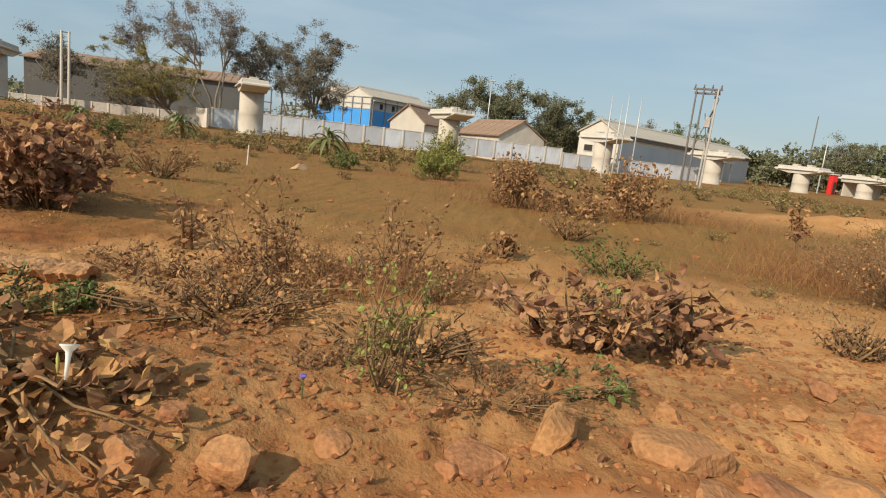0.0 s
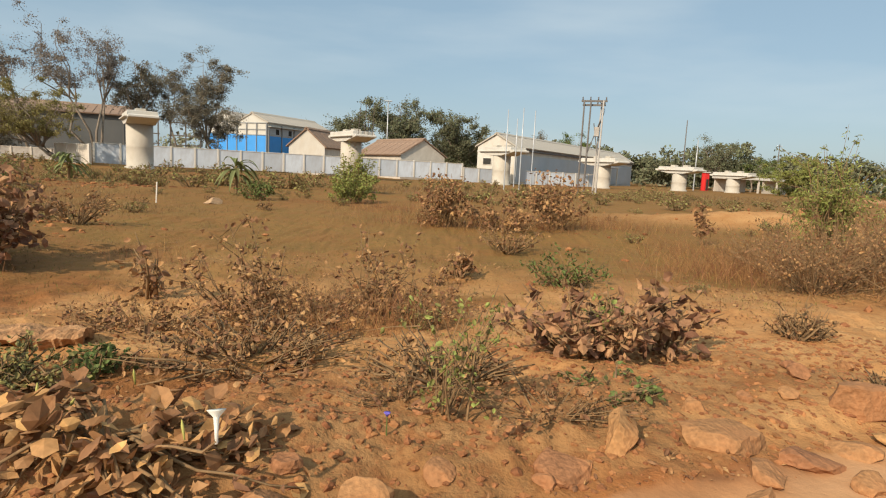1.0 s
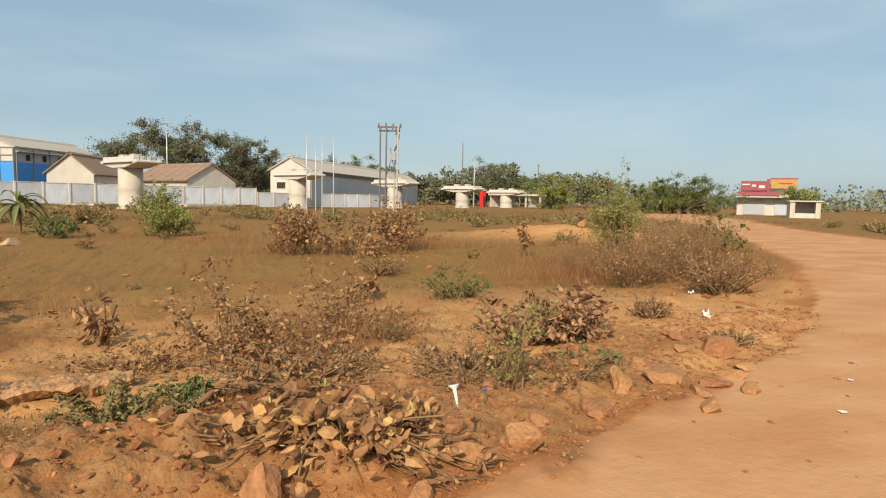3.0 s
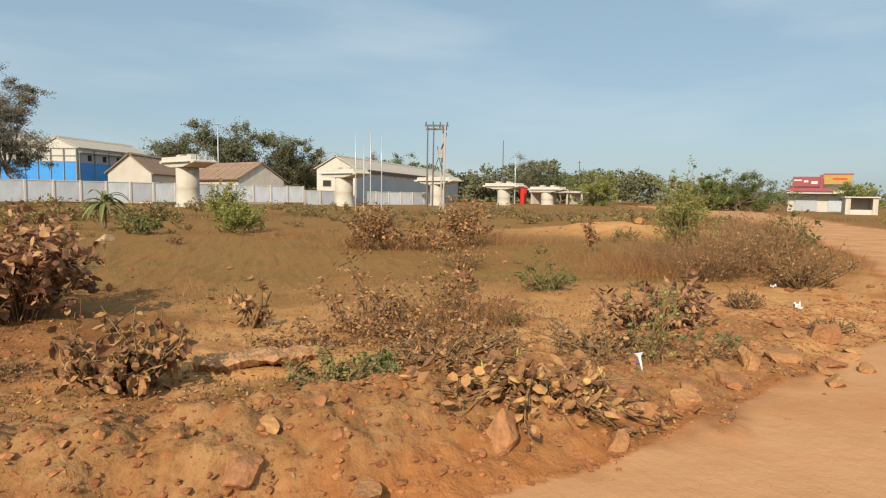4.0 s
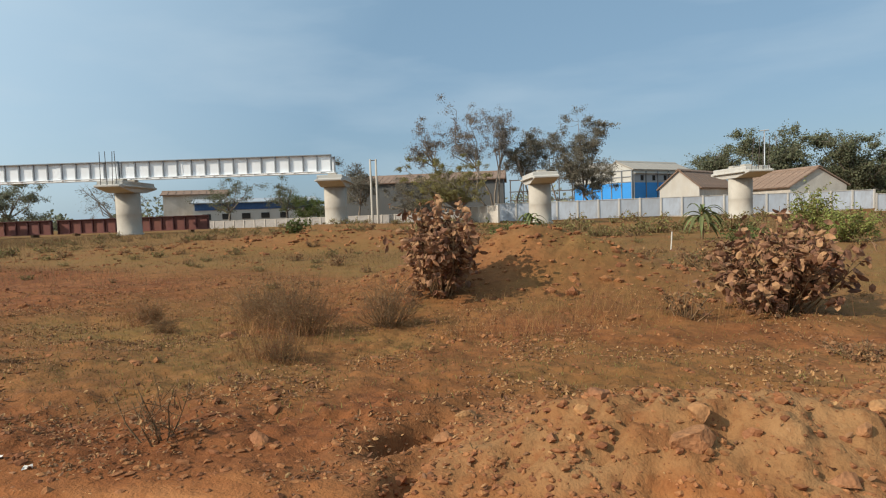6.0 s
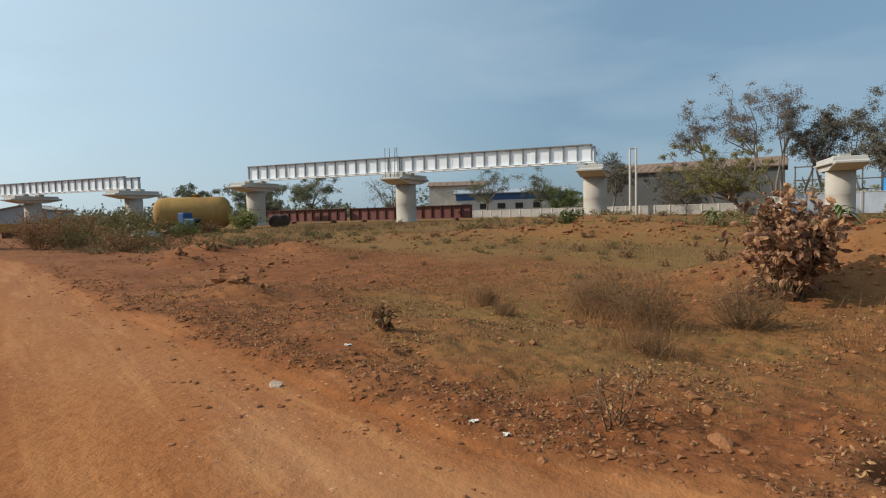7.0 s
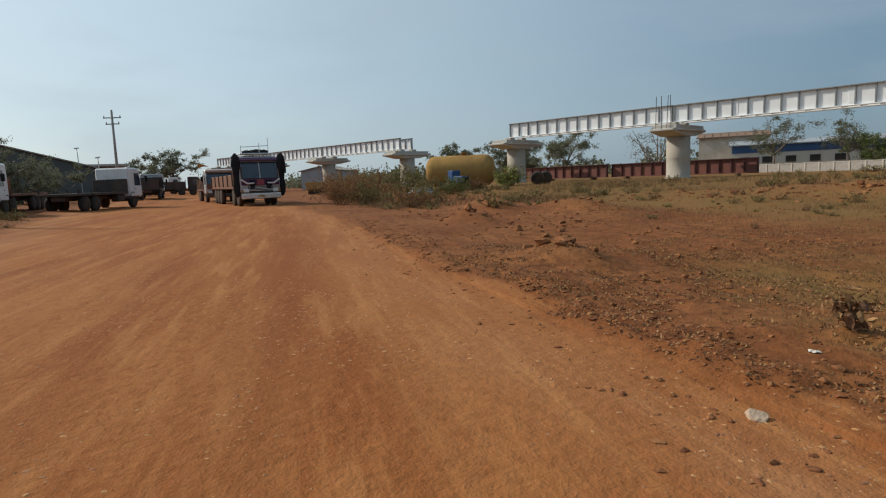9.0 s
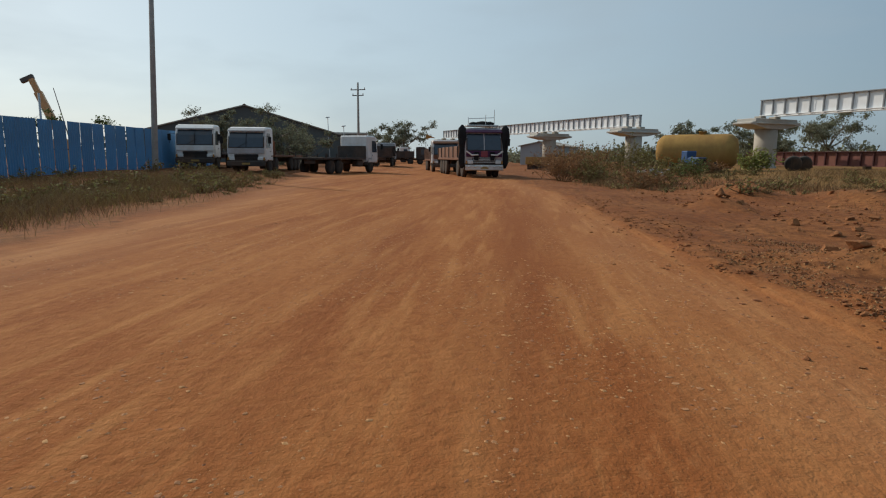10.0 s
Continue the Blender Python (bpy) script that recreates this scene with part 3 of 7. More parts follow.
def hill(x, y, cx, cy, rx, ry, turn=0.0):
    c, s = math.cos(radians(turn)), math.sin(radians(turn))
    u, v = (x - cx) * c + (y - cy) * s, -(x - cx) * s + (y - cy) * c
    return np.exp(-(u / rx) ** 2 - (v / ry) ** 2)


def terrain(x, y):
    """Height and masks (road, pale verge, turf, bank) of the ground at x, y."""
    x, y = np.asarray(x, float), np.asarray(y, float)
    inr = inside(x, y, ROADPOLY)
    dn, ds = polydist(x, y, NORTH), polydist(x, y, SOUTH)
    s = np.where(inr, -np.minimum(dn, ds), np.minimum(dn, ds))
    wob = (fbm(x * 0.8, y * 0.8, 11) - 0.5) * 0.9 + (fbm(x * 3, y * 3, 12) - 0.5) * 0.35
    sw = s + wob
    road = 1 - step(-0.25, 0.35, sw)
    north = (dn < ds) & ~inr
    sn = np.where(north, dn, -1.0)
    far = np.hypot(x + 6, y - 4)
    z = 0.5 * step(20, 45, -x) * step(6, 25, np.abs(y))
    
    near = step(120, 40, far)
    z = z - 0.06 * step(1.5, 4.0, sn) * near
    z = z + (fbm(x * 0.35, y * 0.35, 1) - 0.5) * 0.18 * (1 - road) * near
    z = z - 0.08 * step(2.0, 4.5, sn) * near * step(-20, -14, x)
    z = z + (fbm(x * 1.6, y * 1.6, 2) - 0.5) * 0.12 * (1 - road) * near
    z = z + (fbm(x * 6, y * 6, 3) - 0.5) * 0.055 * (1 - road) * near
    z = z + (fbm(x * 0.9, y * 2.5, 4) - 0.5) * 0.012 * road
    # loose bank pushed up along the road's edge
    tall = 0.29 * step(-10.0, -8.6, x) * (1 - 0.62 * step(-4.6, -2.6, x)) * (1 - step(0.2, 2.2, x))
    crest = step(-0.05, 0.75, sn + (fbm(x * 2, y * 2, 5) - 0.5) * 0.3) * (1 - step(0.85, 1.9, sn + (fbm(x, y, 6) - 0.5) * 0.8))
    gully = 0.78 + 0.36 * fbm(x * 3.2, y * 1.1, 7) + 0.16 * (fbm(x * 9, y * 5, 8) - 0.5)
    ridge = 1 - np.abs(2 * fbm(x * 2.6 + 5, y * 1.5, 15) - 1) * 2.2
    crack = step(0.86, 1.0, 1 - np.abs(2 * fbm(x * 3.4, y * 2.2, 16) - 1))
    bankz = (tall * crest * gully + (0.022 * np.clip(ridge, -1, 1) + 0.10 * (fbm(x * 7, y * 7, 17) - 0.5) - 0.045 * crack) * np.clip(tall * 3, 0, 1) * np.clip(crest * 1.5, 0, 1)) * north
    z = z + bankz
    # crumbled lumps and pits over the loose earth, and a finer broken crust over the near field
    face = north * np.clip(tall * 3, 0, 1) * np.clip(step(-0.15, 0.35, sn) * (1 - step(1.3, 2.2, sn)), 0, 1)
    lumpy = 1 - np.abs(2 * fbm(x * 4.2 + wob, y * 4.2, 31) - 1) * 2
    pits = step(0.60, 0.80, fbm(x * 8.5, y * 8.5 - 3 * wob, 32))
    runnel = step(0.62, 0.9, 1 - np.abs(2 * vnoise(x * 5.5 + 1.2 * fbm(x * 3, y * 3, 34), y * 1.3, 33) - 1) * 1.6)
    z = z + face * (0.030 * lumpy - 0.045 * pits - 0.022 * runnel + 0.075 * (fbm(x * 11, y * 11, 35, 3) - 0.5) + 0.03 * step(0.55, 0.72, fbm(x * 6.5, y * 6.5, 39)))
    z = z + (1 - road) * (1 - face) * step(30, 14, far) * (0.035 * (fbm(x * 9, y * 9, 36, 3) - 0.5) + 0.03 * (step(0.55, 0.7, fbm(x * 3.1, y * 3.1, 37)) - 0.3) * step(0.45, 0.6, fbm(x * 0.5, y * 0.5, 38)))
    bank = np.clip(np.where(north, step(-0.2, 0.2, sn) * (1 - step(1.2, 2.3, sn + wob * 1.5)) * step(-10.6, -8.9, x) * (1 - step(3.5, 6.0, x)), 0), 0, 1)
    # rubble bank further along the verge
    strip = np.where(north, np.exp(-((sn - 0.9) / 0.9) ** 2), 0) * (1 - step(-10.5, -9.0, x)) * step(-60, -30, x)
    z = z + strip * 0.10 * fbm(x * 1.5, y * 1.5, 9)
    # heaps
    heap = 1.15 * hill(x, y, -12.3, 13.5, 2.6, 1.5, 12) + 0.75 * hill(x, y, -25.5, 24.0, 8.0, 1.8, 32) + 0.55 * hill(x, y, 9.0, 24.5, 4.0, 1.6, -25)
    heap = heap + 0.38 * hill(x, y, -29.6, 6.3, 0.9, 0.6, 10) + 0.42 * hill(x, y, -35.6, 9.0, 1.6, 0.8, 20) + 0.40 * hill(x, y, -32.5, 11.6, 2.2, 0.8, 0) + 0.3 * hill(x, y, -19.5, 4.9, 0.8, 0.5, 0)
    heap = heap + 0.5 * hill(x, y, -38, 41, 9, 2.5, 30) + 0.4 * hill(x, y, -18, 47, 7, 2, 25)
    z = z + heap * (0.8 + 0.45 * fbm(x * 1.3, y * 1.3, 10))
    bank = np.maximum(bank, np.clip(heap * 1.1, 0, 0.4) * (0.35 + 0.65 * step(0.35, 0.6, fbm(x * 0.8, y * 0.8, 19))))
    z = z - 0.09 * hill(x, y, -5.2, 8.20, 0.55, 0.13, 6)
    # a narrow washed-out rut beside the bank
    z = z - 0.22 * hill(x, y, -9.95, 5.35, 0.10, 0.34, -8) - 0.14 * hill(x, y, -9.65, 4.75, 0.08, 0.38, 12)
    turf = fbm(x * 0.28, y * 0.42, 21) * 0.8 + fbm(x * 1.7, y * 1.7, 22) * 0.45 - 0.16 + 0.22 * np.exp(-((x + 11) / 6) ** 2 - ((y - 7.5) / 1.8) ** 2) + 0.2 * np.exp(-((y - 17) / 5) ** 2)
    turf = turf + 0.42 * step(11.5, 17, y) + np.where(~north & ~inr, 0.35, 0)
    turf = turf - np.where(north, 0.42 * np.exp(-((sn - 0.4) / 0.9) ** 2), 0) * step(-8.5, -10.5, x)
    turf = turf * (1 - 0.6 * step(-16, -21, x) * step(16, 10, y))
    turf = np.clip(turf * (1 - road) * (1 - bank), 0, 1)
    pale = np.clip(step(0.9, -0.2, np.abs(s + 0.75 + wob)) * 0.75 + 0.5 * step(1.0, 0.0, np.abs(ds - 0.6)) * inr, 0, 1) * (1 - 0.8 * step(-9, -15, x))
    pale = np.maximum(pale, np.where(inr, 0.85 * step(-9.5, -4.0, x), 0))
    pale = np.maximum(pale, np.where(inr, 0.28 * np.exp(-((ds - 0.8) / 0.9) ** 2) + 0.22 * np.exp(-((dn - 0.7) / 0.8) ** 2), 0) * step(-10, -16, x) * (0.45 + 0.55 * fbm(x * 0.6, y * 0.9, 41)))
    return z, road, pale, turf, bank


def hz(x, y):
    return float(terrain(np.array([x]), np.array([y]))[0][0])


def hzs(x, y):
    return terrain(x, y)[0]


def axis_steps(lo, hi, fine, mid_lo, mid_hi, grow):
    a = list(np.arange(mid_lo, mid_hi, fine))
    d, v = fine, a[-1]
    while v < hi:
        d *= grow
        v += d
        a.append(v)
    d, v = fine, a[0]
    low = []
    while v > lo:
        d *= grow
        v -= d
        low.append(v)
    return np.array(low[::-1] + a)


gx = axis_steps(-2600, 2600, 0.040, -13.5, 2.0, 1.055)
gy = axis_steps(-2600, 2600, 0.034, 3.2, 9.0, 1.055)
GX, GY = np.meshgrid(gx, gy)
gz, groad, gpale, gturf, gbank = terrain(GX.ravel(), GY.ravel())
gsand = step(15, 10, GY.ravel()) * step(-8.5, -5.0, GX.ravel()) * step(0.42, 0.62, fbm(GX.ravel() * 0.45, GY.ravel() * 0.8, 61) + 0.12 * np.exp(-((GY.ravel() - 10) / 4) ** 2) + 0.13 * step(-3.5, 0.5, GX.ravel())) * 0.8
gsand = np.maximum(gsand, 0.85 * np.clip(1.3 * hill(GX.ravel(), GY.ravel(), 9.0, 24.3, 4.6, 1.8, -25), 0, 1))
gsand *= 1 - gbank * step(-2.2, -4.2, GX.ravel())
nx, ny = len(gx), len(gy)
ii = (np.arange(ny - 1)[:, None] * nx + np.arange(nx - 1)[None]).ravel()
ground_me = bpy.data.meshes.new("ground")
gv = np.stack([GX.ravel(), GY.ravel(), gz], 1)
gf = np.stack([ii, ii + 1, ii + nx + 1, ii + nx], 1)
ground_me.vertices.add(len(gv))
ground_me.vertices.foreach_set("co", gv.ravel())
ground_me.loops.add(gf.size)
ground_me.loops.foreach_set("vertex_index", gf.ravel().astype(np.int32))
ground_me.polygons.add(len(gf))
ground_me.polygons.foreach_set("loop_start", np.arange(0, gf.size, 4, dtype=np.int32))
ground_me.polygons.foreach_set("loop_total", np.full(len(gf), 4, dtype=np.int32))
ground_me.update(calc_edges=True)
ground_me.polygons.foreach_set("use_smooth", [True] * len(gf))
ground_me.materials.append(M["soil"])
for key, arr in (("road", groad), ("pale", gpale), ("turf", gturf), ("bank", gbank), ("sand", gsand)):
    ground_me.attributes.new(key, "FLOAT", "POINT").data.foreach_set("value", arr.astype(np.float32))
ground = tagged(new("ground", ground_me), "red laterite earth with a dusty dirt road and sparse dry turf", "ground", kind="structure")

# ---------------------------------------------------------------- viaduct: piers and girders
LINE_U = Vector((0.857, 0.515, 0))
LINE_YAW = math.degrees(math.atan2(LINE_U.y, LINE_U.x))
PIER_B, SPAN = Vector((-11.34, 67.46, 0)), 19.72


def pier_at(k):
    return PIER_B + LINE_U * SPAN * k


CAP_ME = {}


def bridge_pier(k, top, group="viaduct piers", rods=False):
    p = pier_at(k)
    z0 = hz(p.x, p.y) - 0.15
    t = thing("bridge_pier", "round concrete pier with a flared cap" + (" and bare rebar" if rods else ""), "bridge pier", (p.x, p.y, z0), LINE_YAW, group)
    h = top - 1.0 - z0
    key = round(h, 1)
    if key not in CAP_ME:
        CAP_ME[key] = lathe("shaft", [(1.22, 0), (1.22, 0.3), (1.08, 0.32), (1.08, h * 0.5), (1.09, h * 0.51), (1.08, h * 0.52), (1.08, h)], M["concrete"], 28)
    part("shaft", CAP_ME[key], t)
    if "cap" not in CAP_ME:
        CAP_ME["cap"] = prism("cap", [(-3.7, 0.42), (-1.3, 0.0), (1.3, 0.0), (3.7, 0.42), (3.7, 0.62), (3.1, 0.66), (3.1, 1.0), (-3.1, 1.0), (-3.1, 0.66), (-3.7, 0.62)], 2.3, M["capstone"], "x", 0.04)
        CAP_ME["ledge"] = boxmesh("ledge", 2.8, 6.0, 0.14, M["capstone"], 0.03)
        CAP_ME["pad"] = boxmesh("pad", 0.8, 0.8, 0.28, M["concrete"], 0.03)
        CAP_ME["rod"] = mesh("rod", *tubes([[((0, 0, 0), 0.03), ((0.02, 0.01, 3.0), 0.03)]], 5), M["rebar"])
    cap = part("cap", CAP_ME["cap"], t, (0, 0, h), label="pale concrete hammerhead cap")
    part("ledge", CAP_ME["ledge"], t, (0, 0, h + 0.44))
    for sy in (-1.1, 1.1):
        part("bearing_pad", CAP_ME["pad"], t, (0, sy, h + 1.0))
    if rods:
        for i, (dx, dy) in enumerate(((-0.7, -3.3), (-0.1, -3.35), (0.35, -3.3), (0.8, -3.4))):
            part("rebar", CAP_ME["rod"], t, (dx, dy, h + 0.6), (random.uniform(-3, 3), random.uniform(-3, 3), 0))
    return t


for k, top, rods in ((-8, 5.3, False), (-7, 5.3, True), (-6, 5.3, False), (-5, 5.3, False), (-4, 5.45, False), (-3, 5.45, True), (-2, 5.3, False), (-1, 4.9, False), (0, 4.75, True), (1, 4.4, False), (1.88, 4.0, False), (2.72, 3.6, False), (3.42, 3.3, False)):
    bridge_pier(k, top, rods=rods)

GIRDER = {}


def girder_set(kind, length, depth, n, web_mat, edge_mat):
    if kind not in GIRDER:
        GIRDER[kind] = dict(
            web=boxmesh("web", length, 0.04, depth, web_mat, 0.005), top=boxmesh("top_flange", length, 0.52, 0.09, edge_mat, 0.01), bottom=boxmesh("bottom_flange", length, 0.52, 0.07, web_mat, 0.01),
            rib=boxmesh("stiffener", 0.11, 0.34, depth - 0.01, edge_mat, 0.004), splice=boxmesh("splice_plate", 0.5, 0.10, depth * 0.8, web_mat, 0.01))
    return GIRDER[kind]


def steel_girder(origin, yaw, length, depth, n, kind, label, web_mat, edge_mat, pitch=0.0, splices=True, group="viaduct girders"):
    g = girder_set(kind, length, depth, n, web_mat, edge_mat)
    t = thing("steel_girder", label, "steel girder", origin, yaw, group)
    t.rotation_euler[1] = radians(pitch)
    part("web", g["web"], t, (0, 0, 0.07))
    part("bottom_flange", g["bottom"], t)
    part("top_flange", g["top"], t, (0, 0, depth + 0.07))
    for i in range(n + 1):
        part("stiffener", g["rib"], t, (-length / 2 + 0.06 + i * (length - 0.12) / n, 0, 0.075))
    if splices:
        for f in (-0.22, 0.22):
            part("splice_plate", g["splice"], t, (length * f, 0, 0.07 + depth * 0.1), label="bolted splice plate")
    return t


# stiffeners of the white girders are grey: their shadow is painted on
for a, b, z in ((-4, -3, 5.75), (-3, -2, 5.72), (-8, -7, 5.6), (-7, -6, 5.6), (-6, -5, 5.6)):
    mid = (pier_at(a) + pier_at(b)) / 2
    nrm = Vector((-LINE_U.y, LINE_U.x, 0))
    for off in (-1.1, 1.1):
        steel_girder((mid.x + nrm.x * off, mid.y + nrm.y * off, z), LINE_YAW, SPAN - 0.12, 1.45, 15, "white", "white painted steel plate girder, stiffeners greyed for their shadow, resting on pier caps", M["girder"], M["flange"])

# maroon girders stored on the ground behind the piers
for i in range(2):
    c = pier_at(-3.45) + Vector((-LINE_U.y, LINE_U.x, 0)) * 6.0 + LINE_U * (i * 16.3 - 10.0)
    steel_girder((c.x, c.y, hz(c.x, c.y) + 0.25), LINE_YAW - 2, 16.0, 1.35, 13, "maroon", "maroon primed steel girder stored on timber blocks on the ground", M["maroon"], M["maroonrib"], splices=False, group="stored girders")
    for f in (-6.0, 0.0, 6.0):
        d = c + LINE_U * f
        thing("timber_block", "weathered timber block under a stored girder", "timber block", (d.x, d.y, hz(d.x, d.y) - 0.05), LINE_YAW, "timber blocks", data=boxmesh("timber_block", 0.3, 1.0, 0.32, M["stem"], 0.02))

# ---------------------------------------------------------------- compound wall behind the viaduct
def panel_wall(name, a, b, panel, h, label, mat, post_mat, zdrop=0.1):
    a, b = Vector((*a, 0)), Vector((*b, 0))
    d = b - a
    n = max(1, round(d.length / panel))
    yaw = math.degrees(math.atan2(d.y, d.x))
    t = thing(name, label, "wall", (a.x, a.y, hz(a.x, a.y) - zdrop), yaw, kind="structure")
    w = d.length / n
    pm, qm = boxmesh("panel", w - 0.16, 0.09, h, mat, 0.01), boxmesh("post", 0.2, 0.24, h + 0.12, post_mat, 0.02)
    cm = boxmesh("coping", w - 0.16, 0.16, 0.08, post_mat, 0.01)
    for i in range(n + 1):
        part("post", qm, t, (i * w, 0, 0))
        if i < n:
            part("panel", pm, t, (i * w + w / 2, 0, 0))
            part("coping", cm, t, (i * w + w / 2, 0, h))
    return t


panel_wall("wall_compound", (-36.0, 64.0), (1.0, 82.6), 2.3, 2.0, "whitewashed precast compound wall with stained panels", M["bluewhite"], M["whitewash"])
panel_wall("wall_compound_far", (1.2, 82.7), (22.0, 93.0), 2.3, 1.9, "whitewashed precast compound wall with stained panels", M["bluewhite"], M["whitewash"])
panel_wall("wall_field", (-37.5, 60.5), (-33.0, 58.0), 1.8, 1.7, "stained whitewashed field wall running towards the trees", M["wallgrey"], M["whitewash"])
panel_wall("wall_rear", (-94.0, 58.0), (-36.3, 64.0), 1.8, 1.05, "low weathered wall with closely set posts", M["polecon"], M["wallgrey"])

# ---------------------------------------------------------------- buildings
def gable(name, label, origin, yaw, width, length, eave, ridge, wall_mat, roof_mat, over=0.35, openings=(), band=None, thick=0.22, group=""):
    """A gabled building: the gable end faces local -y, the ridge runs along +y. openings: (side, along, z, w, h)."""
    t = thing(name, label, "building", (*origin, hz(*origin) - 0.2), yaw, group)
    hw = width / 2
    for side, y in (("front", 0.0), ("back", length)):
        part("gable_wall", prism("gable_wall", [(-hw, 0), (hw, 0), (hw, eave), (0, ridge), (-hw, eave)], thick, wall_mat, "y"), t, (0, y, 0))
    sw = boxmesh("side_wall", thick, length - thick - 0.01, eave, wall_mat, 0.0)
    for x in (-hw + thick / 2, hw - thick / 2):
        part("side_wall", sw, t, (x, length / 2, 0))
    slope = math.hypot(hw, ridge - eave)
    ang = math.degrees(math.atan2(ridge - eave, hw))
    n = max(6, int(length / 1.0))
    rm = boxmesh("roof_sheet", slope + over, length / n - 0.03, 0.07, roof_mat, 0.01, at=(0, 0, 0))
    for s in (-1, 1):
        roof = part("roof", boxmesh("roof", slope + over, length + over * 2, 0.08, roof_mat, 0.0), t, (s * (hw + over * math.cos(radians(ang))) / 2, length / 2, (eave + ridge) / 2 - over * math.sin(radians(ang)) / 2 + 0.03), (0, s * ang, 0))
        for i in range(n):
            part("roof_sheet", rm, roof, (0, -length / 2 - over + (i + 0.5) * (length + 2 * over) / n, 0.084 + 0.012 * (i % 2)))
    part("ridge_cap", prism("ridge_cap", [(-0.35, -0.12), (0, 0.1), (0.35, -0.12), (0.35, -0.04), (0, 0.2), (-0.35, -0.04)], length + over * 2, roof_mat, "y"), t, (0, length / 2, ridge + 0.12))
    for side, along, z, w, h in openings:
        frame_me, pane_me = boxmesh("frame", w + 0.16, 0.12, h + 0.16, wall_mat, 0.02), boxmesh("opening", w, 0.14, h, M["dark"], 0.0)
        if side == "front":
            o = part("window", frame_me, t, (along, -thick / 2 - 0.03, z))
            part("pane", pane_me, o, (0, -0.02, 0.08))
        else:
            sgn = 1 if side == "right" else -1
            o = part("window", frame_me, t, (sgn * (hw + 0.03), along, z), (0, 0, sgn * 90))
            part("pane", pane_me, o, (0, -0.02, 0.08))
    return t


# factory shed of two bays with a bright blue band, its corner towards the field
def shed_bay(label, origin, right_side):
    t = gable("factory_shed", label, origin, -25.0, 5.3, 14.0, 6.7, 7.9, M["sheetwhite"], M["sheetroof"], over=0.25)
    part("blue_band", boxmesh("blue_band", 5.34, 0.06, 3.4, M["sheetblue"], 0.01), t, (0, -0.16, 1.5), label="bright blue cladding band")
    for z in (4.95, 5.7, 6.6):
        part("girt", boxmesh("girt", 5.4, 0.05, 0.09, M["flange"], 0.0), t, (0, -0.2, z))
    for x in (-2.66, -0.9, 0.9, 2.66):
        part("stanchion", boxmesh("stanchion", 0.10, 0.10, 6.6, M["flange"], 0.0), t, (x, -0.26, 0.0))
    if right_side:
        part("blue_band", boxmesh("blue_band", 0.06, 13.8, 3.4, M["sheetblue"], 0.01), t, (2.70, 7.0, 1.5), label="bright blue cladding band")
        part("canopy", boxmesh("canopy", 0.5, 14.0, 0.08, M["sheetwhite"], 0.01), t, (2.95, 7.0, 6.15))
        for i in range(5):
            lv = part("louvre", boxmesh("louvre", 0.05, 2.2, 1.0, M["sheetgrey"], 0.01), t, (2.70, 1.5 + i * 2.75, 5.05), label="grey louvred window")
            part("slot", boxmesh("slot", 0.03, 0.7, 0.75, M["dark"], 0.0), lv, (0.02, 0.5, 0.12))
            part("stanchion", boxmesh("stanchion", 0.12, 0.12, 6.5, M["flange"], 0.0), t, (2.80, 0.1 + i * 2.75, 0.0))
    return t


shed_bay("white clad factory shed with a bright blue lower band", (-28.4, 89.85), True)
shed_bay("white clad shed bay with a blue lower band beside trees", (-33.25, 92.1), False)

gable("old_house", "old whitewashed house with a stained gable and brown tile roof", (-18.75, 80.6), -14.0, 4.9, 12.0, 3.7, 5.75, M["whitewash"], M["tileroof"], openings=(("right", 2.4, 0.4, 1.1, 2.2), ("right", 5.2, 1.2, 1.1, 1.2)))
gable("old_house", "old plastered house with a low gable and brown tile roof", (-4.2, 83.0), 34.0, 6.8, 12.0, 3.3, 5.3, M["wallgrey"], M["tileroof"], openings=(("left", 2.5, 1.1, 0.9, 0.9), ("left", 6.0, 0.3, 1.0, 2.0)))

wh = gable("warehouse", "long pale warehouse with a low sheet roof and grey side wall", (5.7, 86.0), -34.0, 5.8, 54.0, 5.1, 6.7, M["whitewash"], M["sheetroof"], openings=(("front", -1.3, 2.6, 1.2, 0.8), ("front", 1.2, 2.6, 1.2, 0.8)))
# grey of this sheet holds the shade of the long side, painted
part("grey_cladding", boxmesh("grey_cladding", 0.06, 53.6, 3.6, M["sheetgrey"], 0.01), wh, (2.95, 27.0, 0.5), label="grey sheet cladding with the side's shade painted in")
# added dark strip: paints the shadow below the eaves
part("eaves_beam", boxmesh("eaves_beam", 0.3, 54.0, 0.28, M["darkpole"], 0.01), wh, (3.05, 27.0, 4.6), label="dark strip standing in for the shade under the eaves")
part("porch_roof", boxmesh("porch_roof", 1.6, 9.0, 0.22, M["capstone"], 0.02), wh, (3.7, 36.0, 3.5), label="pale flat porch roof")
for y in (32.0, 36.0, 40.0):
    part("porch_post", boxmesh("porch_post", 0.25, 0.25, 3.5, M["whitewash"], 0.01), wh, (4.3, y, 0.0))
